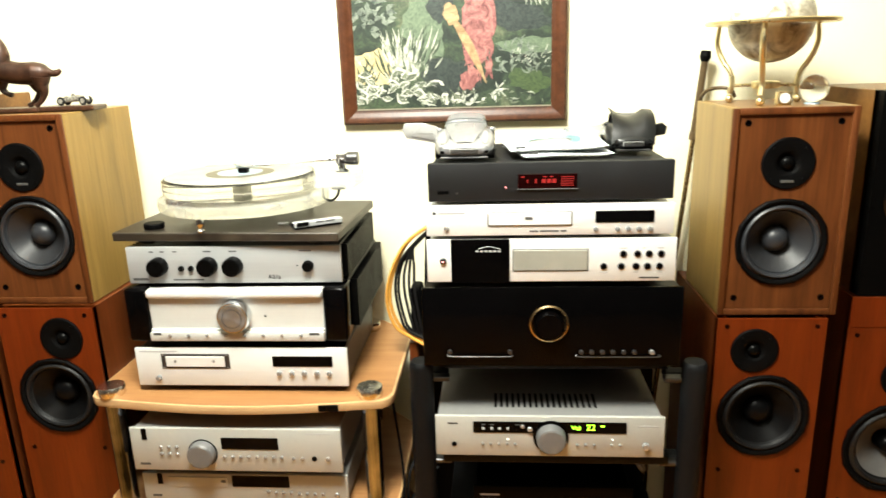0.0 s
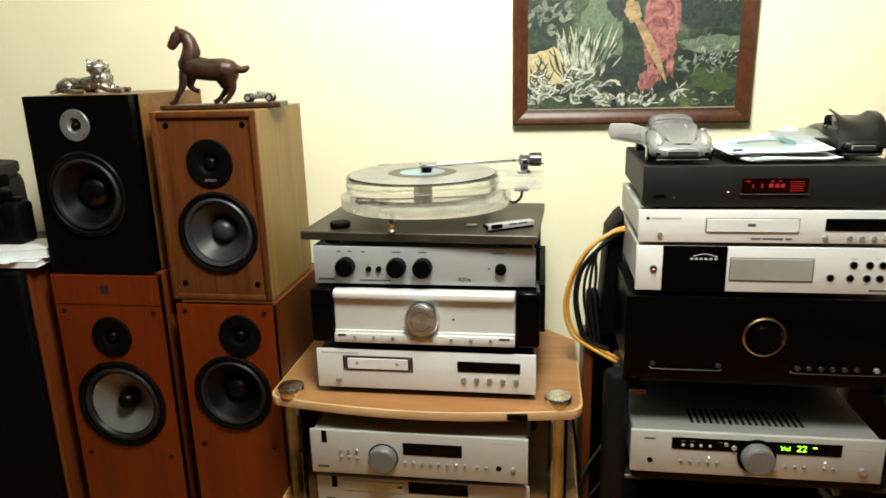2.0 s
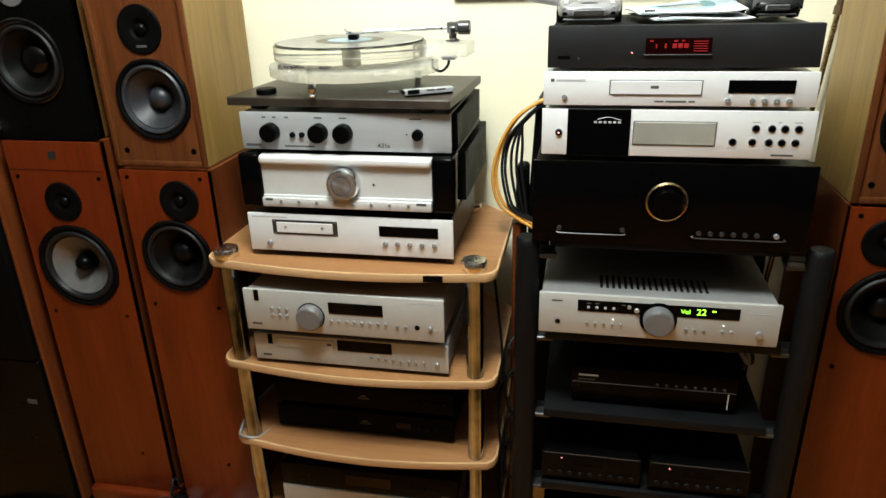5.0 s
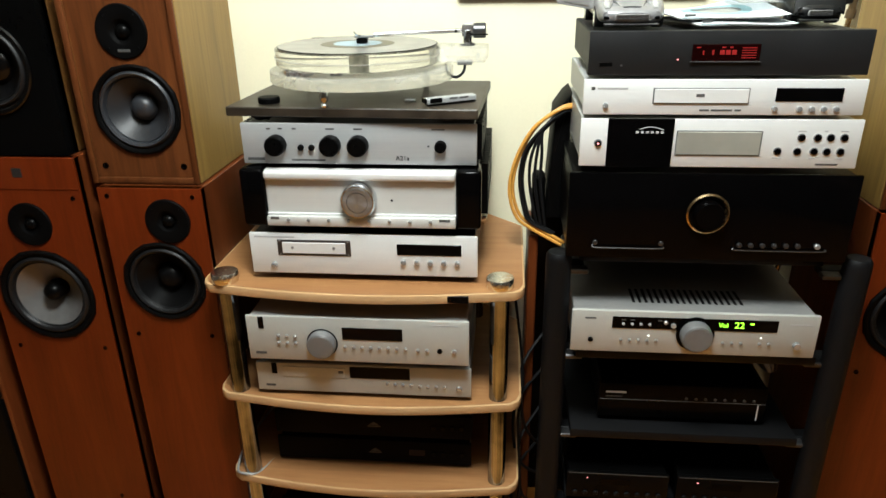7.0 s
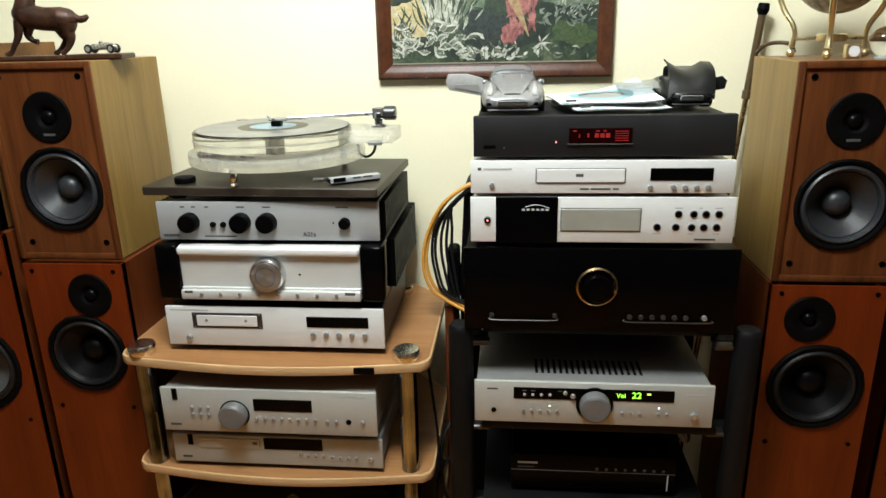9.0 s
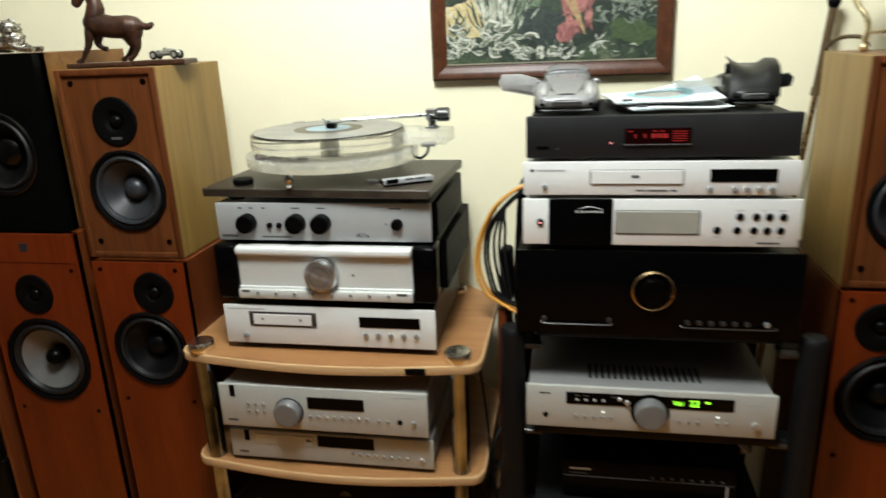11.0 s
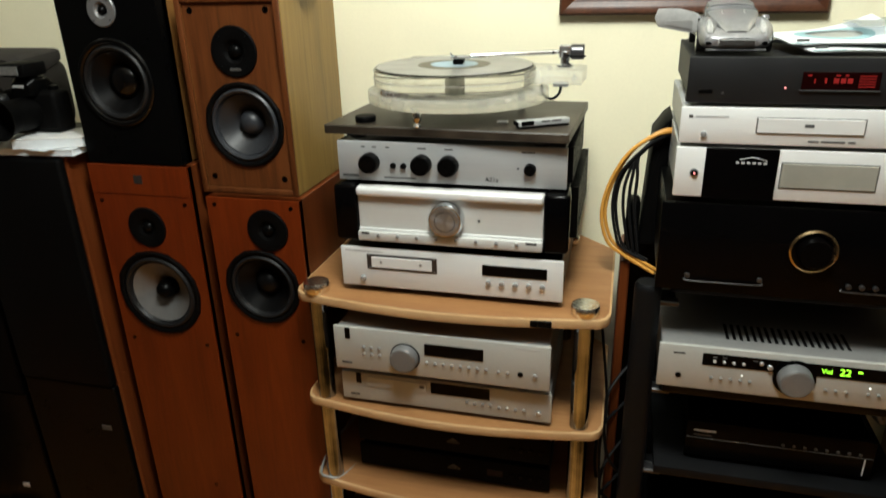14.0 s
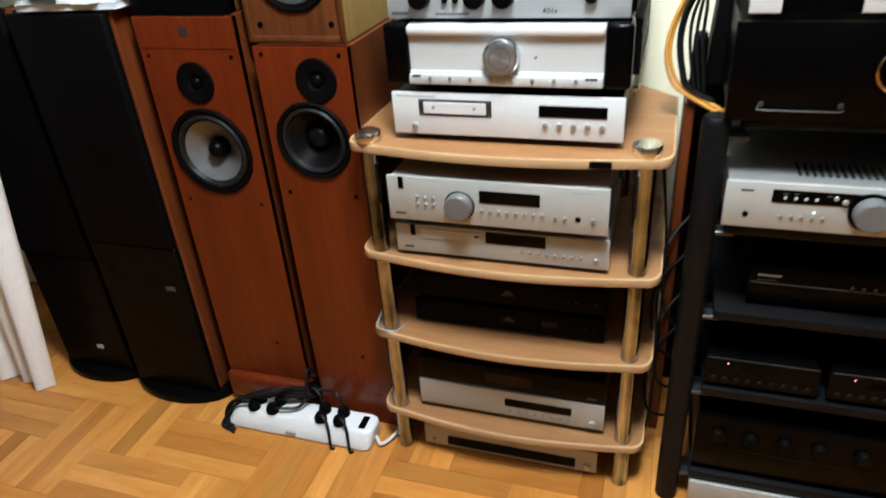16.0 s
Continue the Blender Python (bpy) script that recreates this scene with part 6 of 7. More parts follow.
# Two bonnet vents; the bright highlights along them are put into a pale colour.
for sx in (-1, 1):
    part("bonnet_vent", loft(bmesh.new(), [(h0 + 0.066, 0.0012, TOP + 0.050, TOP + 0.0572), (h0 + 0.078, 0.0024, TOP + 0.054, TOP + 0.0597), (h0 + 0.089, 0.0016, TOP + 0.056, TOP + 0.0615)], C1 + sx * 0.0165), LIGHT_GLASS, c1, "bonnet vent, its highlight put into a pale colour")
part("cabin", loft(bmesh.new(), [(h0 + L0 * 0.35, 0.043, TOP + 0.035, TOP + 0.052), (h0 + L0 * 0.46, 0.041, TOP + 0.036, TOP + 0.068), (h0 + L0 * 0.58, 0.039, TOP + 0.036, TOP + 0.0735), (h0 + L0 * 0.72, 0.037, TOP + 0.036, TOP + 0.068), (h0 + L0 * 0.88, 0.03, TOP + 0.036, TOP + 0.05)], C1, power=2.8), SMOKE, c1, "smoked glass cabin")
part("roof", loft(bmesh.new(), [(h0 + L0 * 0.45, 0.033, TOP + 0.058, TOP + 0.0694), (h0 + L0 * 0.50, 0.0355, TOP + 0.058, TOP + 0.0732), (h0 + L0 * 0.60, 0.0355, TOP + 0.058, TOP + 0.0755), (h0 + L0 * 0.74, 0.033, TOP + 0.056, TOP + 0.0685), (h0 + L0 * 0.9, 0.027, TOP + 0.042, TOP + 0.051)], C1, power=2.4), CAR_GREY, c1, "rounded silver roof")
door = part("open_door", slab(bmesh.new(), [(-0.122, TOP + 0.028), (-0.128, TOP + 0.026), (-0.182, TOP + 0.036), (-0.189, TOP + 0.050), (-0.184, TOP + 0.064), (-0.150, TOP + 0.064), (-0.122, TOP + 0.056)], 1.336, 1.342, 0.0015, axis="y"), DOOR_PALE, c1, "door swung open")
part("door_trim", slab(bmesh.new(), [(-0.130, TOP + 0.032), (-0.172, TOP + 0.040), (-0.172, TOP + 0.046), (-0.130, TOP + 0.046)], 1.3345, 1.3362, axis="y"), GREY_STEEL, door)
c2 = model_car(0.236, 1.318, "black model roadster with its bonnet raised", CAR_BLACK, 0.078, 0.185)
bm = bmesh.new()
cols, steps = 10, 8
grid = []
for i in range(cols + 1):
    u = i / cols
    ridge = 0.082 - 0.014 * math.sin(math.pi * min(1, u * 1.25)) - 0.006 * u
    line = []
    for j in range(steps + 1):
        v = j / steps
        zz = 0.030 + (ridge - 0.030) * math.sin(v * math.pi / 2) ** 0.8 - (0.012 * abs(2 * u - 1) ** 3) * (1 - v)
        line.append(bm.verts.new((0.197 + 0.078 * u + 0.004 * math.sin(3 * v), 1.322 + 0.058 * v ** 1.2, TOP + zz)))
    grid.append(line)
for i in range(cols):
    for j in range(steps):
        bm.faces.new((grid[i][j], grid[i + 1][j], grid[i + 1][j + 1], grid[i][j + 1]))
geo = bmesh.ops.extrude_face_region(bm, geom=bm.faces[:])
bmesh.ops.translate(bm, verts=[v for v in geo["geom"] if isinstance(v, bmesh.types.BMVert)], vec=(0, 0.004, -0.003))
part("bonnet", bm, CAR_BLACK, c2, "raised black bonnet dipping in the middle")
part("windscreen", loft(bmesh.new(), [(1.385, 0.028, TOP + 0.042, TOP + 0.05), (1.398, 0.026, TOP + 0.05, TOP + 0.066), (1.405, 0.025, TOP + 0.056, TOP + 0.068)], 0.236, power=4), SMOKE, c2)
part("seat_back", box(bmesh.new(), 0.205, 0.23, 1.41, 1.424, TOP + 0.04, TOP + 0.068, 0.006, 3), BLACK_MATT, c2)
part("open_door", slab(bmesh.new(), [(0.277, TOP + 0.026), (0.302, TOP + 0.03), (0.305, TOP + 0.044), (0.296, TOP + 0.052), (0.277, TOP + 0.048)], 1.362, 1.368, 0.0015, axis="y"), CAR_BLACK, c2, "door swung open")

PAPER = plain("white_sleeve_paper", (0.68, 0.72, 0.74), 0.7, speck=0.04, scale=60, bumpy=0.08)
PAPER_BLUE = plain("pale_blue_print", (0.27, 0.43, 0.46), 0.65, speck=0.08, scale=60, bumpy=0.05)
PAPER_GREY = plain("grey_record_in_hole", (0.3, 0.31, 0.29), 0.5, speck=0.06, scale=60, bumpy=0.0)


def sheet(cx, cy, z, s, curl, lift, inner=0.0, outer=None, n=36, rings=10):
    """A thin waved paper, square, or a ring of it; its far corner curls up."""
    bm = bmesh.new()

    def height(x, y):
        u, v = (x - cx + s) / (2 * s), (y - cy + s) / (2 * s)
        return z + curl * max(0, u) ** 2.2 * (0.35 + 0.65 * max(0, v)) + 0.0022 * math.sin(5.1 * u + 1.3 * v) + 0.0016 * math.sin(4.0 * v - 2.2 * u) + 0.004 * max(0, v) * u

    rows_ = []
    for k in range(rings + 1):
        f, ring = k / rings, []
        for i in range(n):
            a = 2 * math.pi * i / n
            c, q = math.cos(a), math.sin(a)
            far = outer if outer else s / max(abs(c), abs(q))
            r = inner + (far - inner) * f
            ring.append(bm.verts.new((cx + r * c, cy + r * q, height(cx + r * c, cy + r * q) + lift)))
        rows_.append(ring)
    for p, q in zip(rows_, rows_[1:]):
        for i in range(n):
            bm.faces.new((p[i], p[(i + 1) % n], q[(i + 1) % n], q[i]))
    geo = bmesh.ops.extrude_face_region(bm, geom=bm.faces[:])
    bmesh.ops.translate(bm, verts=[v for v in geo["geom"] if isinstance(v, bmesh.types.BMVert)], vec=(0, 0, 0.0005))
    return bm


def sleeve(cx, cy, z, turn, label, curl, s=0.092):
    root = thing("record_sleeve", (cx, cy, z), label, "record sleeve", "paper record sleeves")
    part("paper", sheet(cx, cy, z, s, curl, 0.0018, 0.041, n=48), PAPER, root, "white paper with a round hole")
    part("back_paper", sheet(cx, cy, z, s, curl, 0.0), PAPER_GREY, root, "greyish back of the sleeve")
    part("print_ring", sheet(cx, cy, z, s, curl, 0.0026, 0.0415, 0.058, rings=2, n=48), PAPER_BLUE, root, "pale blue printed ring")
    part("print_strip", box(bmesh.new(), cx - s + 0.001, cx - s + 0.05, cy - s + 0.001, cy - s + 0.008, z + 0.0035, z + 0.0042), PAPER_BLUE, root)
    bars(root, [(cx - s + 0.012, cx - s + 0.03)], z + 0.004, 0.004, cy - s + 0.02, PRINT_GREY)
    root.rotation_euler = (0, 0, radians(turn))
    return root


sleeve(0.091, 1.390, TOP + 0.011, 7, "white paper record sleeve with a blue ring on the tuner", 0.024, 0.089)
sleeve(0.100, 1.368, TOP + 0.003, 14, "lower white paper record sleeve lying on the tuner", 0.008, 0.084)
HAZE_BAG = acrylic("hazy_plastic_bag", 0.55, (0.55, 0.58, 0.6), (0.93, 0.95, 0.96))
bagp = thing("plastic_bag", (0.2, 1.42, TOP), "hazy clear plastic bag crumpled beside the record sleeves", "bag")
part("film", sheet(0.188, 1.418, TOP + 0.004, 0.066, 0.02, 0.028), HAZE_BAG, bagp)
# ---- camera and booklets on the dark tower ----
BT = 1.0745
for k, (cx, cy, w, d, h, rot, lab, mt) in enumerate(((-1.485, 1.39, 0.25, 0.2, 0.014, 5, "flat stack of white printed sheets on the tower", PAPER), (-1.43, 1.352, 0.15, 0.105, 0.02, 19, "white paperback booklet lying on loose sheets", WHITE_PLASTIC))):
    z0 = BT + 0.0013 if k == 0 else BT + 0.0169
    bk = thing("booklet", (cx, cy, z0), lab, "booklet", "booklets under the camera")
    part("paper_block", box(bmesh.new(), cx - w / 2 + 0.002, cx + w / 2 - 0.002, cy - d / 2 + 0.001, cy + d / 2 - 0.001, z0 + 0.001, z0 + h - 0.001), PAPER, bk)
    part("cover", box(bmesh.new(), cx - w / 2, cx + w / 2, cy - d / 2, cy + d / 2, z0 + h - 0.001, z0 + h, 0.0003), mt, bk)
    part("back_cover", box(bmesh.new(), cx - w / 2, cx + w / 2, cy - d / 2, cy + d / 2, z0, z0 + 0.001, 0.0003), mt, bk)
    bk.rotation_euler = (0, 0, radians(rot))
for k, turn in enumerate((-9, 13, -3)):
    w, d, z0 = 0.115, 0.09, BT + 0.0156 + 0.0004 * k
    solid("paper_sheet", box(bmesh.new(), -1.5 - w, -1.5 + w, 1.385 - d, 1.385 + d, z0, z0 + 0.0003), PAPER, (-1.5, 1.385, z0), "loose white sheet lying on a stack of papers", "paper", "loose sheets").rotation_euler = (0, 0, radians(turn))
CAMX, CAMY, CZ = -1.485, 1.37, BT + 0.0371
FLASH_GREY = plain("ribbed_flash_window", (0.16, 0.16, 0.155), 0.25, speck=0.25, scale=160, bumpy=0.3)
dslr = thing("photo_camera", (CAMX, CAMY, CZ), "black reflex camera with a lens hood resting on booklets", "camera")
part("body", box(bmesh.new(), CAMX - 0.07, CAMX + 0.07, CAMY - 0.02, CAMY + 0.035, CZ, CZ + 0.092, 0.012, 3), BLACK_MATT, dslr)
part("grip", box(bmesh.new(), CAMX - 0.075, CAMX - 0.045, CAMY - 0.042, CAMY + 0.0, CZ + 0.002, CZ + 0.085, 0.012, 3), RUBBER, dslr)
part("prism_hump", loft(bmesh.new(), [(CAMY - 0.035, 0.022, CZ + 0.08, CZ + 0.112), (CAMY - 0.02, 0.03, CZ + 0.078, CZ + 0.122), (CAMY + 0.02, 0.027, CZ + 0.08, CZ + 0.12), (CAMY + 0.034, 0.022, CZ + 0.08, CZ + 0.108)], CAMX + 0.005, power=4), BLACK, dslr, "prism hump")
part("flash_unit", box(bmesh.new(), CAMX - 0.03, CAMX + 0.035, CAMY - 0.045, CAMY + 0.02, CZ + 0.123, CZ + 0.152, 0.006, 2), BLACK_MATT, dslr, "raised flash unit")
plate("flash_window", CAMX - 0.026, CAMX + 0.02, CZ + 0.128, CZ + 0.146, CAMY - 0.045, 0.002, FLASH_GREY, dslr, "grey ribbed flash window")
part("lens", lathe(bmesh.new(), (CAMX, CAMY - 0.02, CZ + 0.045), [(0.034, 0.0), (0.035, -0.02), (0.033, -0.05), (0.034, -0.052), (0.042, -0.085), (0.0445, -0.088), (0.041, -0.087), (0.03, -0.05)], n=32), BLACK_MATT, dslr, "zoom lens with flared hood")
part("mode_dial", lathe(bmesh.new(), (CAMX + 0.05, CAMY + 0.008, CZ + 0.092), [(0.011, 0), (0.011, 0.008), (0.009, 0.009)], "z", 18), BLACK, dslr)
bars(dslr, [(CAMX - 0.012, CAMX + 0.016)], CZ + 0.101, 0.005, CAMY - 0.0365, PRINT_PALE, "maker_bar")
part("strap", tube(bmesh.new(), [(CAMX - 0.072, CAMY, CZ + 0.08), (CAMX - 0.095, CAMY - 0.02, CZ + 0.06), (CAMX - 0.10, CAMY - 0.04, CZ + 0.012), (CAMX - 0.06, CAMY - 0.075, CZ - 0.012)], 0.016, 8, 6, 0.12), CHARCOAL, dslr, "woven dark grey strap")
bag = thing("camera_bag", (-1.66, 1.5, 1.0757), "soft dark brown camera bag behind the camera", "bag")
CLOTH_BROWN = plain("dark_brown_cloth", (0.016, 0.013, 0.01), 0.85, speck=0.25, scale=180, bumpy=0.3)
part("bag_body", loft(bmesh.new(), [(1.42, 0.085, 1.08, 1.245), (1.44, 0.10, 1.076, 1.262), (1.54, 0.10, 1.076, 1.262), (1.58, 0.085, 1.08, 1.245)], -1.66, power=5), CLOTH_BROWN, bag)
part("bag_flap", loft(bmesh.new(), [(1.412, 0.09, 1.19, 1.262), (1.43, 0.104, 1.186, 1.272), (1.55, 0.104, 1.24, 1.272)], -1.66, power=6), CLOTH_BROWN, bag, "folded brown flap")

# ---- power strip, cables, curtain ----
ST = 0.05
strip = thing("power_strip", (-1.09, 1.255, 0), "white power strip full of black plugs lying on the parquet", "power strip")


def strip_ring(x0, x1, y0, y1, r):
    ring = []
    for cx, cy, a0 in ((x1 - r, y0 + r, -90), (x1 - r, y1 - r, 0), (x0 + r, y1 - r, 90), (x0 + r, y0 + r, 180)):
        for i in range(7):
            a = radians(a0 + 15 * i)
            ring.append((cx + r * math.cos(a), cy + r * math.sin(a)))
    return ring


bm = bmesh.new()
last = None
for x0, x1, y0, y1, r, z in ((-1.300, -0.884, 1.207, 1.299, 0.016, 0.007), (-1.297, -0.882, 1.210, 1.2985, 0.018, 0.022), (-1.288, -0.880, 1.224, 1.297, 0.024, 0.044), (-1.284, -0.883, 1.229, 1.294, 0.022, 0.0485), (-1.279, -0.888, 1.234, 1.290, 0.018, ST)):
    ring = [bm.verts.new((x, y, z)) for x, y in strip_ring(x0, x1, y0, y1, r)]
    if last:
        for i in range(28):
            bm.faces.new((last[i], last[(i + 1) % 28], ring[(i + 1) % 28], ring[i]))
    else:
        bm.faces.new(ring[::-1])
    last = ring
bm.faces.new(last)
part("housing", bm, WHITE_PLASTIC, strip, "rounded white housing with sloping sides")
for fx in (-1.285, -0.915):
    for fy in (1.213, 1.278):
        part("foot", box(bmesh.new(), fx - 0.012, fx + 0.016, fy - 0.004, fy + 0.012, 0.0, 0.009, 0.002), WHITE_PLASTIC, strip)
part("handle_slot", box(bmesh.new(), -0.922, -0.904, 1.238, 1.283, ST - 0.004, ST + 0.0006, 0.0003), BLACK, strip, "dark slot of the carrying handle")
plate("switch", -1.12, -1.09, 0.014, 0.024, 1.2085, 0.003, PRINT_PALE, strip, "grey rating plate")
SOCKETS = [(-1.222, 1.272), (-1.165, 1.276), (-1.226, 1.2415), (-1.170, 1.2405), (-1.031, 1.276), (-0.977, 1.276), (-1.027, 1.241), (-0.974, 1.2415)]
rnd = random.Random(3)
for k, (sx, sy) in enumerate(SOCKETS):
    part("socket", lathe(bmesh.new(), (sx, sy, ST), [(0.0182, -0.001), (0.0182, 0.0014), (0.0168, 0.0014), (0.0168, -0.001)], "z", 28, caps=False), WHITE_PLASTIC, strip)
    pl = thing("power_plug", (sx, sy, ST), "round black mains plug pushed into the power strip", "plug", "plugs in the power strip")
    part("plug_body", lathe(bmesh.new(), (sx, sy, ST), [(0.0162, 0.0003), (0.0165, 0.012), (0.013, 0.02), (0.010, 0.025), (0.00001, 0.026)], "z", 24), BLACK_MATT, pl)
    if k > 5:
        way = [(sx + 0.012, sy - 0.012, ST + 0.03), (sx + 0.03, 1.218, ST + 0.012), (sx + 0.04, 1.2, 0.0046), (sx + 0.05, 1.1975, 0.0046)]
    elif k > 3:
        way = [(sx - 0.01, sy + 0.004, ST + 0.05), (sx - 0.03, 1.29, ST + 0.06), (-1.07, 1.30, ST + 0.05), (-1.072, 1.40, 0.03)]
    elif k in (1, 3):
        way = [(sx + 0.03, sy - 0.002, ST + 0.02), (sx + 0.07, sy + 0.016, ST + 0.016), (-1.08, 1.288, ST + 0.03), (-1.078, 1.40, 0.03)]
    else:
        way = [(sx - 0.022, sy - 0.006, ST + 0.024), (sx - 0.055, sy - 0.012, ST + 0.006), (-1.309, 1.232 - 0.006 * k, 0.02), (-1.313, 1.214 - 0.006 * k, 0.0046), (-1.270, 1.196 - 0.004 * k, 0.0046)]
    part("flex", tube(bmesh.new(), [(sx, sy, ST + 0.014), *way], 0.0042, 8, 6), RUBBER, pl, "black mains flex")
for k, (ax, ay, top) in enumerate(((-1.240, 1.256, 0.082), (-1.205, 1.246, 0.098), (-1.195, 1.262, 0.076), (-1.265, 1.250, 0.07))):
    solid("black_cable", tube(bmesh.new(), [(-1.28 + 0.004 * k, 1.199 - 0.005 * k, 0.0046), (-1.313 + 0.004 * k, 1.224 + 0.006 * k, 0.018), (-1.296 + 0.004 * k, 1.238 + 0.007 * k, 0.058), (ax, ay, top), (ax + 0.05, ay + 0.02, top + 0.01), (-1.10 + 0.006 * k, 1.287, top + 0.012), (-1.082 + 0.004 * k, 1.33, 0.06), (-1.082 + 0.004 * k, 1.44, 0.0055)], 0.0042, 8, 7), RUBBER, (ax, ay, 0), "black mains cable lying over the power strip", "cable", "cables over the power strip")
solid("white_cable", tube(bmesh.new(), [(-0.8785, 1.25, 0.02), (-0.858, 1.235, 0.012), (-0.835, 1.285, 0.012), (-0.84, 1.36, 0.006), (-0.80, 1.5, 0.006)], 0.0045, 8, 6), WHITE_PLASTIC, (-0.86, 1.3, 0), "white mains cable running behind the wooden rack", "cable")
for k in range(3):
    solid("black_cable", tube(bmesh.new(), [(-1.084 + 0.007 * k, 1.46, 0.0055), (-1.086 + 0.007 * k, 1.35, 0.07 + 0.02 * k), (-1.084 + 0.006 * k, 1.292, 0.11 + 0.03 * k), (-1.070, 1.29, 0.09), (-1.068, 1.5, 0.0055)], 0.0038, 8, 6), RUBBER, (-1.12, 1.4, 0), "black cable looping up between two tower speakers", "cable", "cables between towers")

ORANGE = plain("orange_speaker_cable", (0.62, 0.3, 0.05), 0.4, speck=0.08, scale=60, bumpy=0.02)
OUTER = [(-0.12, 1.462, 1.13), (-0.145, 1.455, 1.131), (-0.171, 1.45, 1.122), (-0.212, 1.45, 1.088), (-0.243, 1.45, 1.028), (-0.255, 1.45, 0.963), (-0.240, 1.45, 0.906), (-0.206, 1.45, 0.878), (-0.145, 1.44, 0.847)]
INNER = [(-0.12, 1.465, 1.126), (-0.148, 1.458, 1.127), (-0.194, 1.45, 1.088), (-0.225, 1.45, 1.045), (-0.235, 1.45, 0.988), (-0.226, 1.45, 0.927), (-0.212, 1.45, 0.895), (-0.165, 1.45, 0.868)]
DROPS = [[(-0.12, 1.462, 1.122), (-0.15, 1.456, 1.122), (-0.190, 1.452, 1.09), (-0.212 + 0.010 * q, 1.45, 1.037), (-0.215 + 0.011 * q, 1.45, 0.985), (-0.206 + 0.010 * q, 1.452, 0.928), (-0.196 + 0.008 * q, 1.455, 0.885)] for q in range(3)]
for k, pts in enumerate([OUTER, [(x + 0.0065, y + 0.005, z + 0.004) for x, y, z in OUTER], INNER, [(x + 0.006, y + 0.006, z) for x, y, z in INNER], *DROPS]):
    solid("speaker_cable", tube(bmesh.new(), pts, 0.0038 if k < 2 else 0.0032, 8, 8), ORANGE if k < 2 else RUBBER, (-0.2, 1.45, 0.86), "orange loudspeaker cable looping out of the black rack" if k < 2 else "black cable looping out of the black rack", "cable", "cables between the racks")
ps = thing("power_supply", (-0.165, 1.5, 0.893), "black power supply case standing behind the amplifier", "power supply")
part("case", slab(bmesh.new(), [(-0.136, 0.894), (-0.18, 0.894), (-0.172, 1.04), (-0.168, 1.115), (-0.148, 1.145), (-0.136, 1.155)], 1.472, 1.60, 0.008, axis="y"), BLACK_MATT, ps)
part("connector", box(bmesh.new(), -0.207, -0.1805, 1.472, 1.53, 0.8605, 0.985, 0.009, 3), BLACK_MATT, ps, "black connector block")
solid("wooden_stand", box(bmesh.new(), -0.212, -0.192, 1.46, 1.62, 0.0, 0.86, 0.003), CHERRY_SIDE, (-0.202, 1.54, 0), "narrow reddish wooden board between the racks", "board")
for k in range(4):
    x0 = -0.205 - 0.012 * (k % 2)
    solid("black_cable", tube(bmesh.new(), [(-0.16, 1.5, 0.62 - 0.1 * k), (x0 - 0.012, 1.42, 0.56 - 0.1 * k), (x0 - 0.008, 1.38, 0.45 - 0.1 * k), (-0.18, 1.42, 0.36 - 0.09 * k), (-0.15, 1.5, 0.3 - 0.08 * k)], 0.0036, 8, 6), RUBBER, (-0.19, 1.45, 0.3), "thin cable drooping beside the black rack", "cable", "cables beside the black rack")
solid("grey_cable", tube(bmesh.new(), [(-0.76, 1.34, 0.365), (-0.785, 1.262, 0.368), (-0.815, 1.248, 0.372), (-0.835, 1.262, 0.376), (-0.832, 1.33, 0.4), (-0.80, 1.45, 0.42)], 0.003, 8, 6), GREY_STEEL, (-0.8, 1.3, 0.36), "thin grey cable looped round a chrome post", "cable")
solid("grey_cable", tube(bmesh.new(), [(-0.24, 1.36, 0.78), (-0.218, 1.33, 0.6), (-0.226, 1.31, 0.5), (-0.216, 1.32, 0.3), (-0.222, 1.33, 0.12), (-0.24, 1.4, 0.006)], 0.003, 8, 6), CHARCOAL, (-0.23, 1.33, 0), "thin dark grey cable hanging down the rack side", "cable")


def voile():
    m, nt, b = nodes_of("white_voile")
    b.inputs["Base Color"].default_value = (0.93, 0.92, 0.9, 1)
    b.inputs["Roughness"].default_value = 0.9
    tr = nt.nodes.new("ShaderNodeBsdfTransparent")
    mix = nt.nodes.new("ShaderNodeMixShader")
    n = put(nt, "ShaderNodeTexNoise", Scale=240.0, Detail=3, Roughness=0.7)
    nt.links.new(coords(nt, (1, 1, 0.25)), n.inputs["Vector"])
    nt.links.new(ramp(nt, n.outputs[0], [(0.4, (0.06,) * 3), (0.65, (0.13,) * 3)]), mix.inputs[0])
    nt.links.new(b.outputs[0], mix.inputs[1])
    nt.links.new(tr.outputs[0], mix.inputs[2])
    nt.links.new(mix.outputs[0], nt.nodes["Material Output"].inputs[0])
    return m


bm = bmesh.new()
cols, rows_ = 90, 26
grid = []
for i in range(cols + 1):
    u = i / cols
    line = []
    for j in range(rows_ + 1):
        v = j / rows_
        z = 0.004 + 2.45 * v
        right = -1.91 + 0.16 * min(1, v * 2.6) - 0.13 * max(0, v - 0.4)
        x = -2.45 + (right + 2.45) * u
        y = 1.235 + 0.022 * math.sin(u * 46 + 0.6 * math.sin(v * 5)) * (0.55 + 0.45 * v) + 0.012 * math.sin(u * 19 + v * 3) - 0.02 * u * (1 - v)
        line.append(bm.verts.new((x, y, z)))
    grid.append(line)
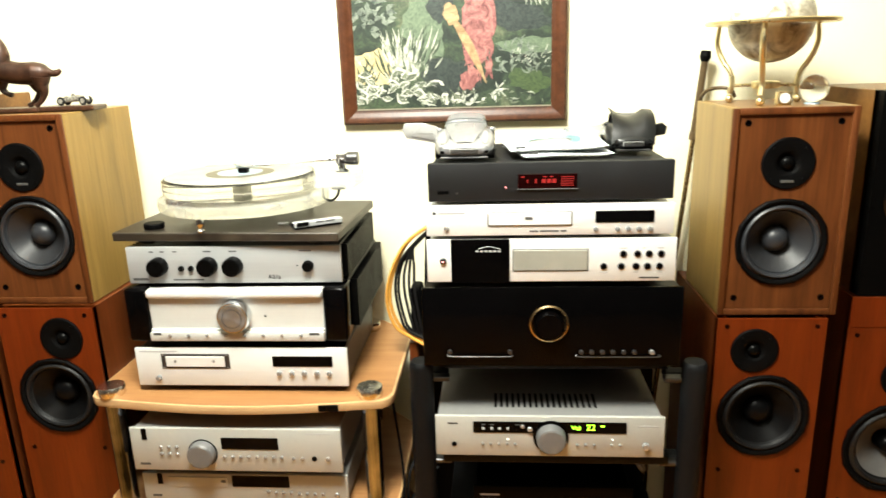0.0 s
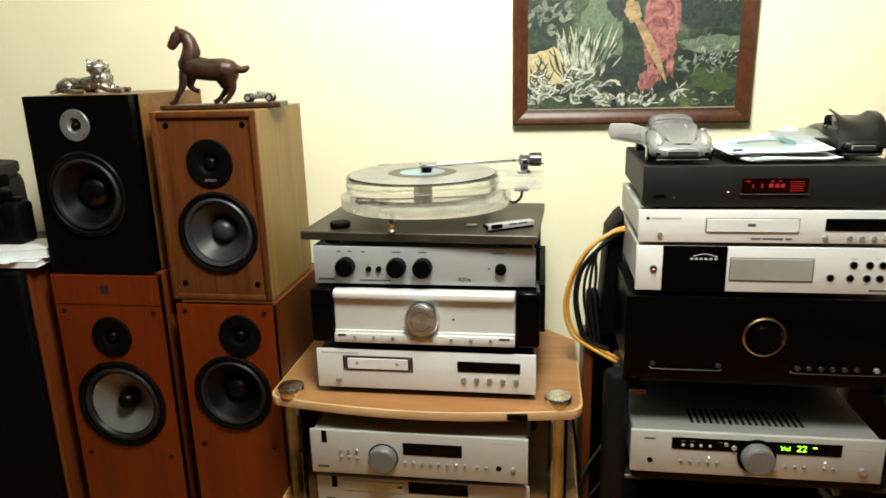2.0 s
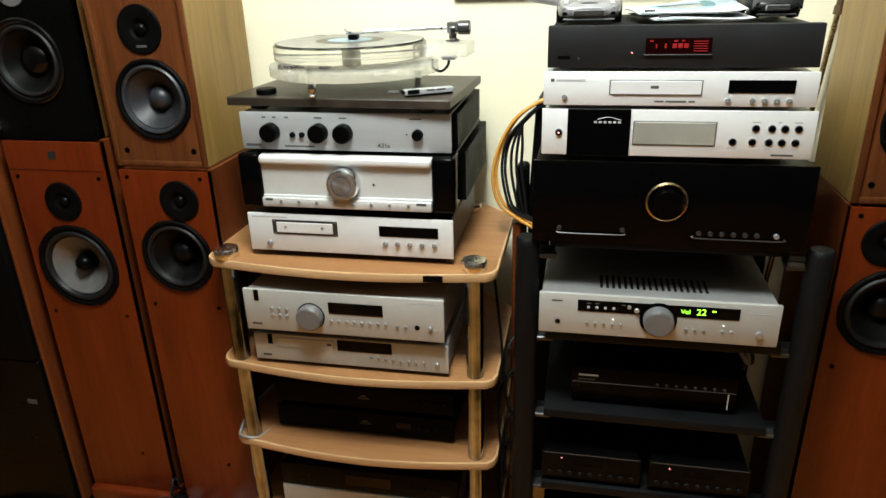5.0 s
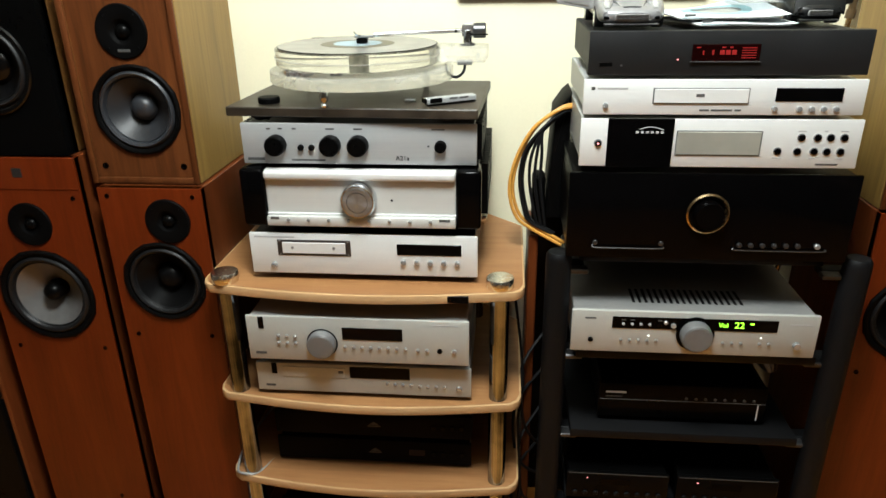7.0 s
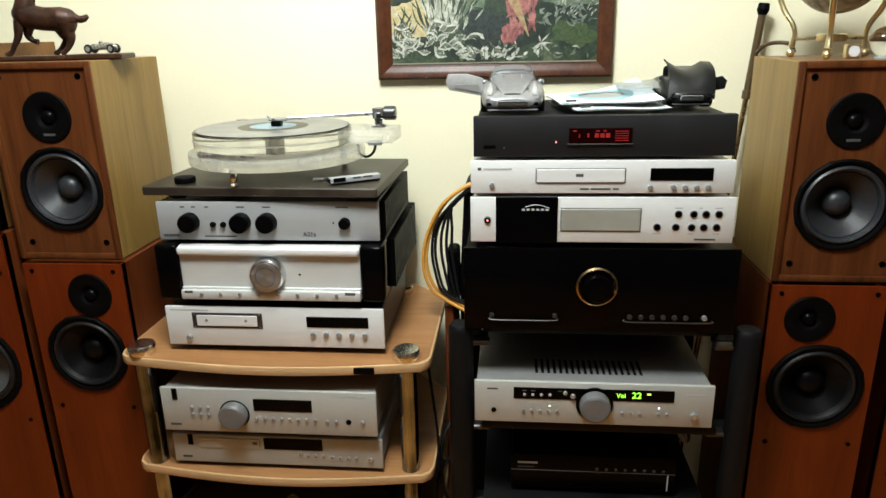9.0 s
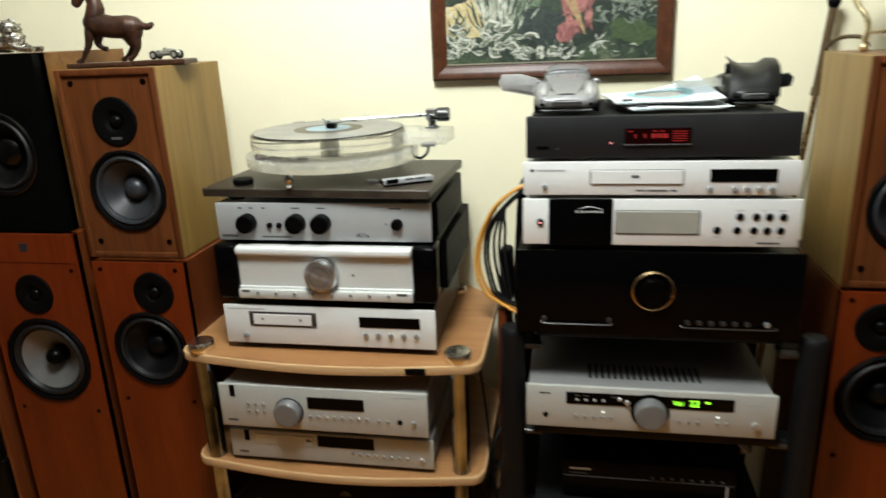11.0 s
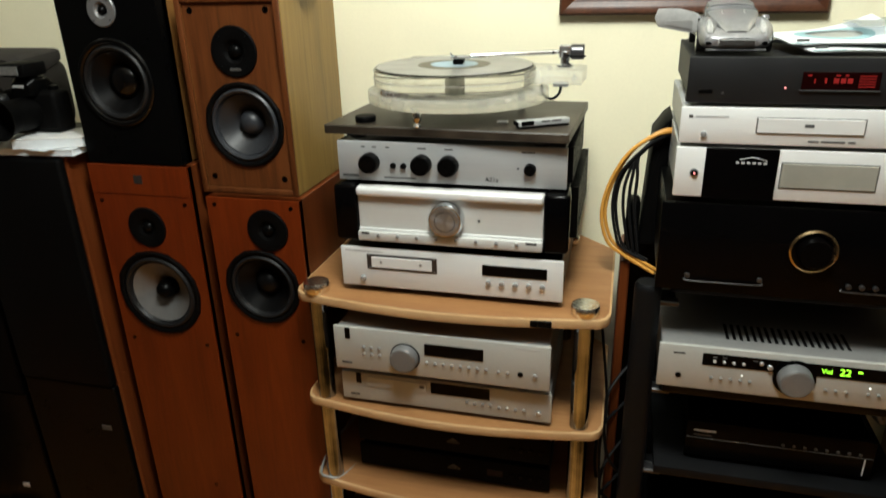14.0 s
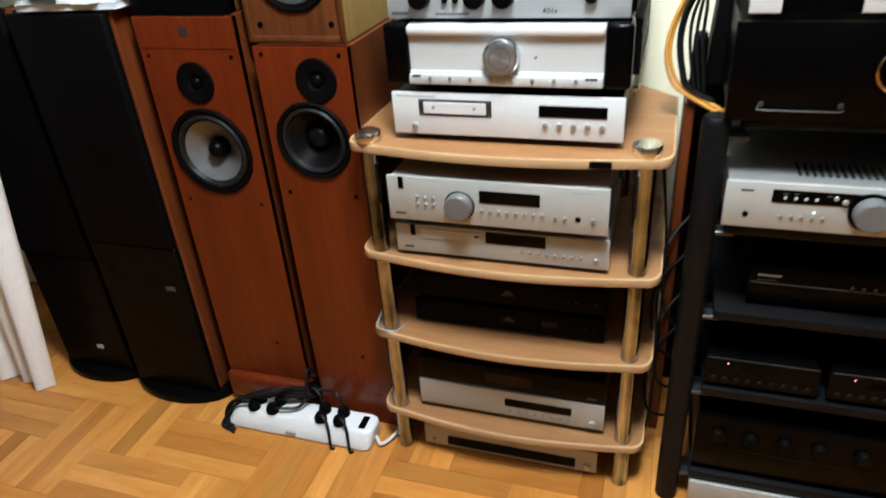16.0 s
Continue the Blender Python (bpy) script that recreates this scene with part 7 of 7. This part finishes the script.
for i in range(cols):
    for j in range(rows_):
        bm.faces.new((grid[i][j], grid[i + 1][j], grid[i + 1][j + 1], grid[i][j + 1]))
solid("curtain", bm, voile(), (-2.15, 1.235, 0.0035), "sheer white curtain falling in folds to the floor", "curtain", sharp=180)


# ---- parquet ----
OAK = wood("honey_oak_block", (0.42, 0.165, 0.03), (0.52, 0.22, 0.042), (0.6, 0.28, 0.062), scale=(2.0, 15, 15), rough=0.3, coat=0.25, shift=True)
nt = OAK.node_tree
info = nt.nodes.new("ShaderNodeObjectInfo")
isl = nt.nodes.new("ShaderNodeNewGeometry")
hue = nt.nodes.new("ShaderNodeHueSaturation")
both = nt.nodes.new("ShaderNodeMath")
both.operation = "ADD"
nt.links.new(info.outputs["Random"], both.inputs[0])
nt.links.new(isl.outputs["Random Per Island"], both.inputs[1])
frac = nt.nodes.new("ShaderNodeMath")
frac.operation = "FRACT"
nt.links.new(both.outputs[0], frac.inputs[0])
span = nt.nodes.new("ShaderNodeMapRange")
span.inputs[3].default_value, span.inputs[4].default_value = 0.72, 1.22
nt.links.new(frac.outputs[0], span.inputs[0])
link = nt.nodes["Principled BSDF"].inputs["Base Color"].links[0]
src = link.from_socket
nt.links.remove(link)
nt.links.new(src, hue.inputs["Color"])
nt.links.new(span.outputs[0], hue.inputs["Value"])
nt.links.new(hue.outputs[0], nt.nodes["Principled BSDF"].inputs["Base Color"])

PW, STRIPS = 0.158, 3
PL, SW = 2 * PW, PW / STRIPS


def block_verts(l, w):
    g, c, t = 0.0002, 0.0006, 0.0075
    a, b = l / 2 - g, w / 2 - g
    low = [(-a, -b, -t), (a, -b, -t), (a, b, -t), (-a, b, -t)]
    mid = [(x, y, -c) for x, y, _ in low]
    top = [(math.copysign(a - c, x), math.copysign(b - c, y), 0.0) for x, y, _ in low]
    return low + mid + top


BLOCK_FACES = [(8, 9, 10, 11)] + [(k + i, k + (i + 1) % 4, k + 4 + (i + 1) % 4, k + 4 + i) for k in (0, 4) for i in range(4)]
block = bpy.data.meshes.new("parquet_block")
block.from_pydata(block_verts(PL, SW), [], BLOCK_FACES)
block.materials.append(OAK)
far_v, far_f = [], []
spots = []
for k in range(-40, 40):
    for b in range(-14, 15):
        ox, oy = (k + 4 * b) * PW - 2.408, k * PW + 0.097
        for j in range(STRIPS):
            spots.append((ox + PL / 2, oy + (j + 0.5) * SW, 0.0))
            spots.append((ox + (j + 0.5) * SW, oy + PW + PL / 2, 90.0))
for x, y, turn in spots:
    if not (XL < x < XR and YB < y < YF):
        continue
    if -2.45 < x < -0.1 and 0.4 < y < 1.7:
        ob = new("parquet_block", block)
        ob.parent = floor
        ob.matrix_local = pose(x, y, 0, 0, 0, turn)
    else:
        c, s = (1, 0) if turn == 0 else (0, 1)
        n0 = len(far_v)
        far_v += [(x + vx * c - vy * s, y + vx * s + vy * c, vz) for vx, vy, vz in block_verts(PL, SW)]
        far_f += [tuple(n0 + i for i in f) for f in BLOCK_FACES]
me = bpy.data.meshes.new("parquet_rest")
me.from_pydata(far_v, [], far_f)
me.materials.append(OAK)
rest = new("parquet_rest", me)
rest.parent = floor
tagged(rest, kind="stuff")
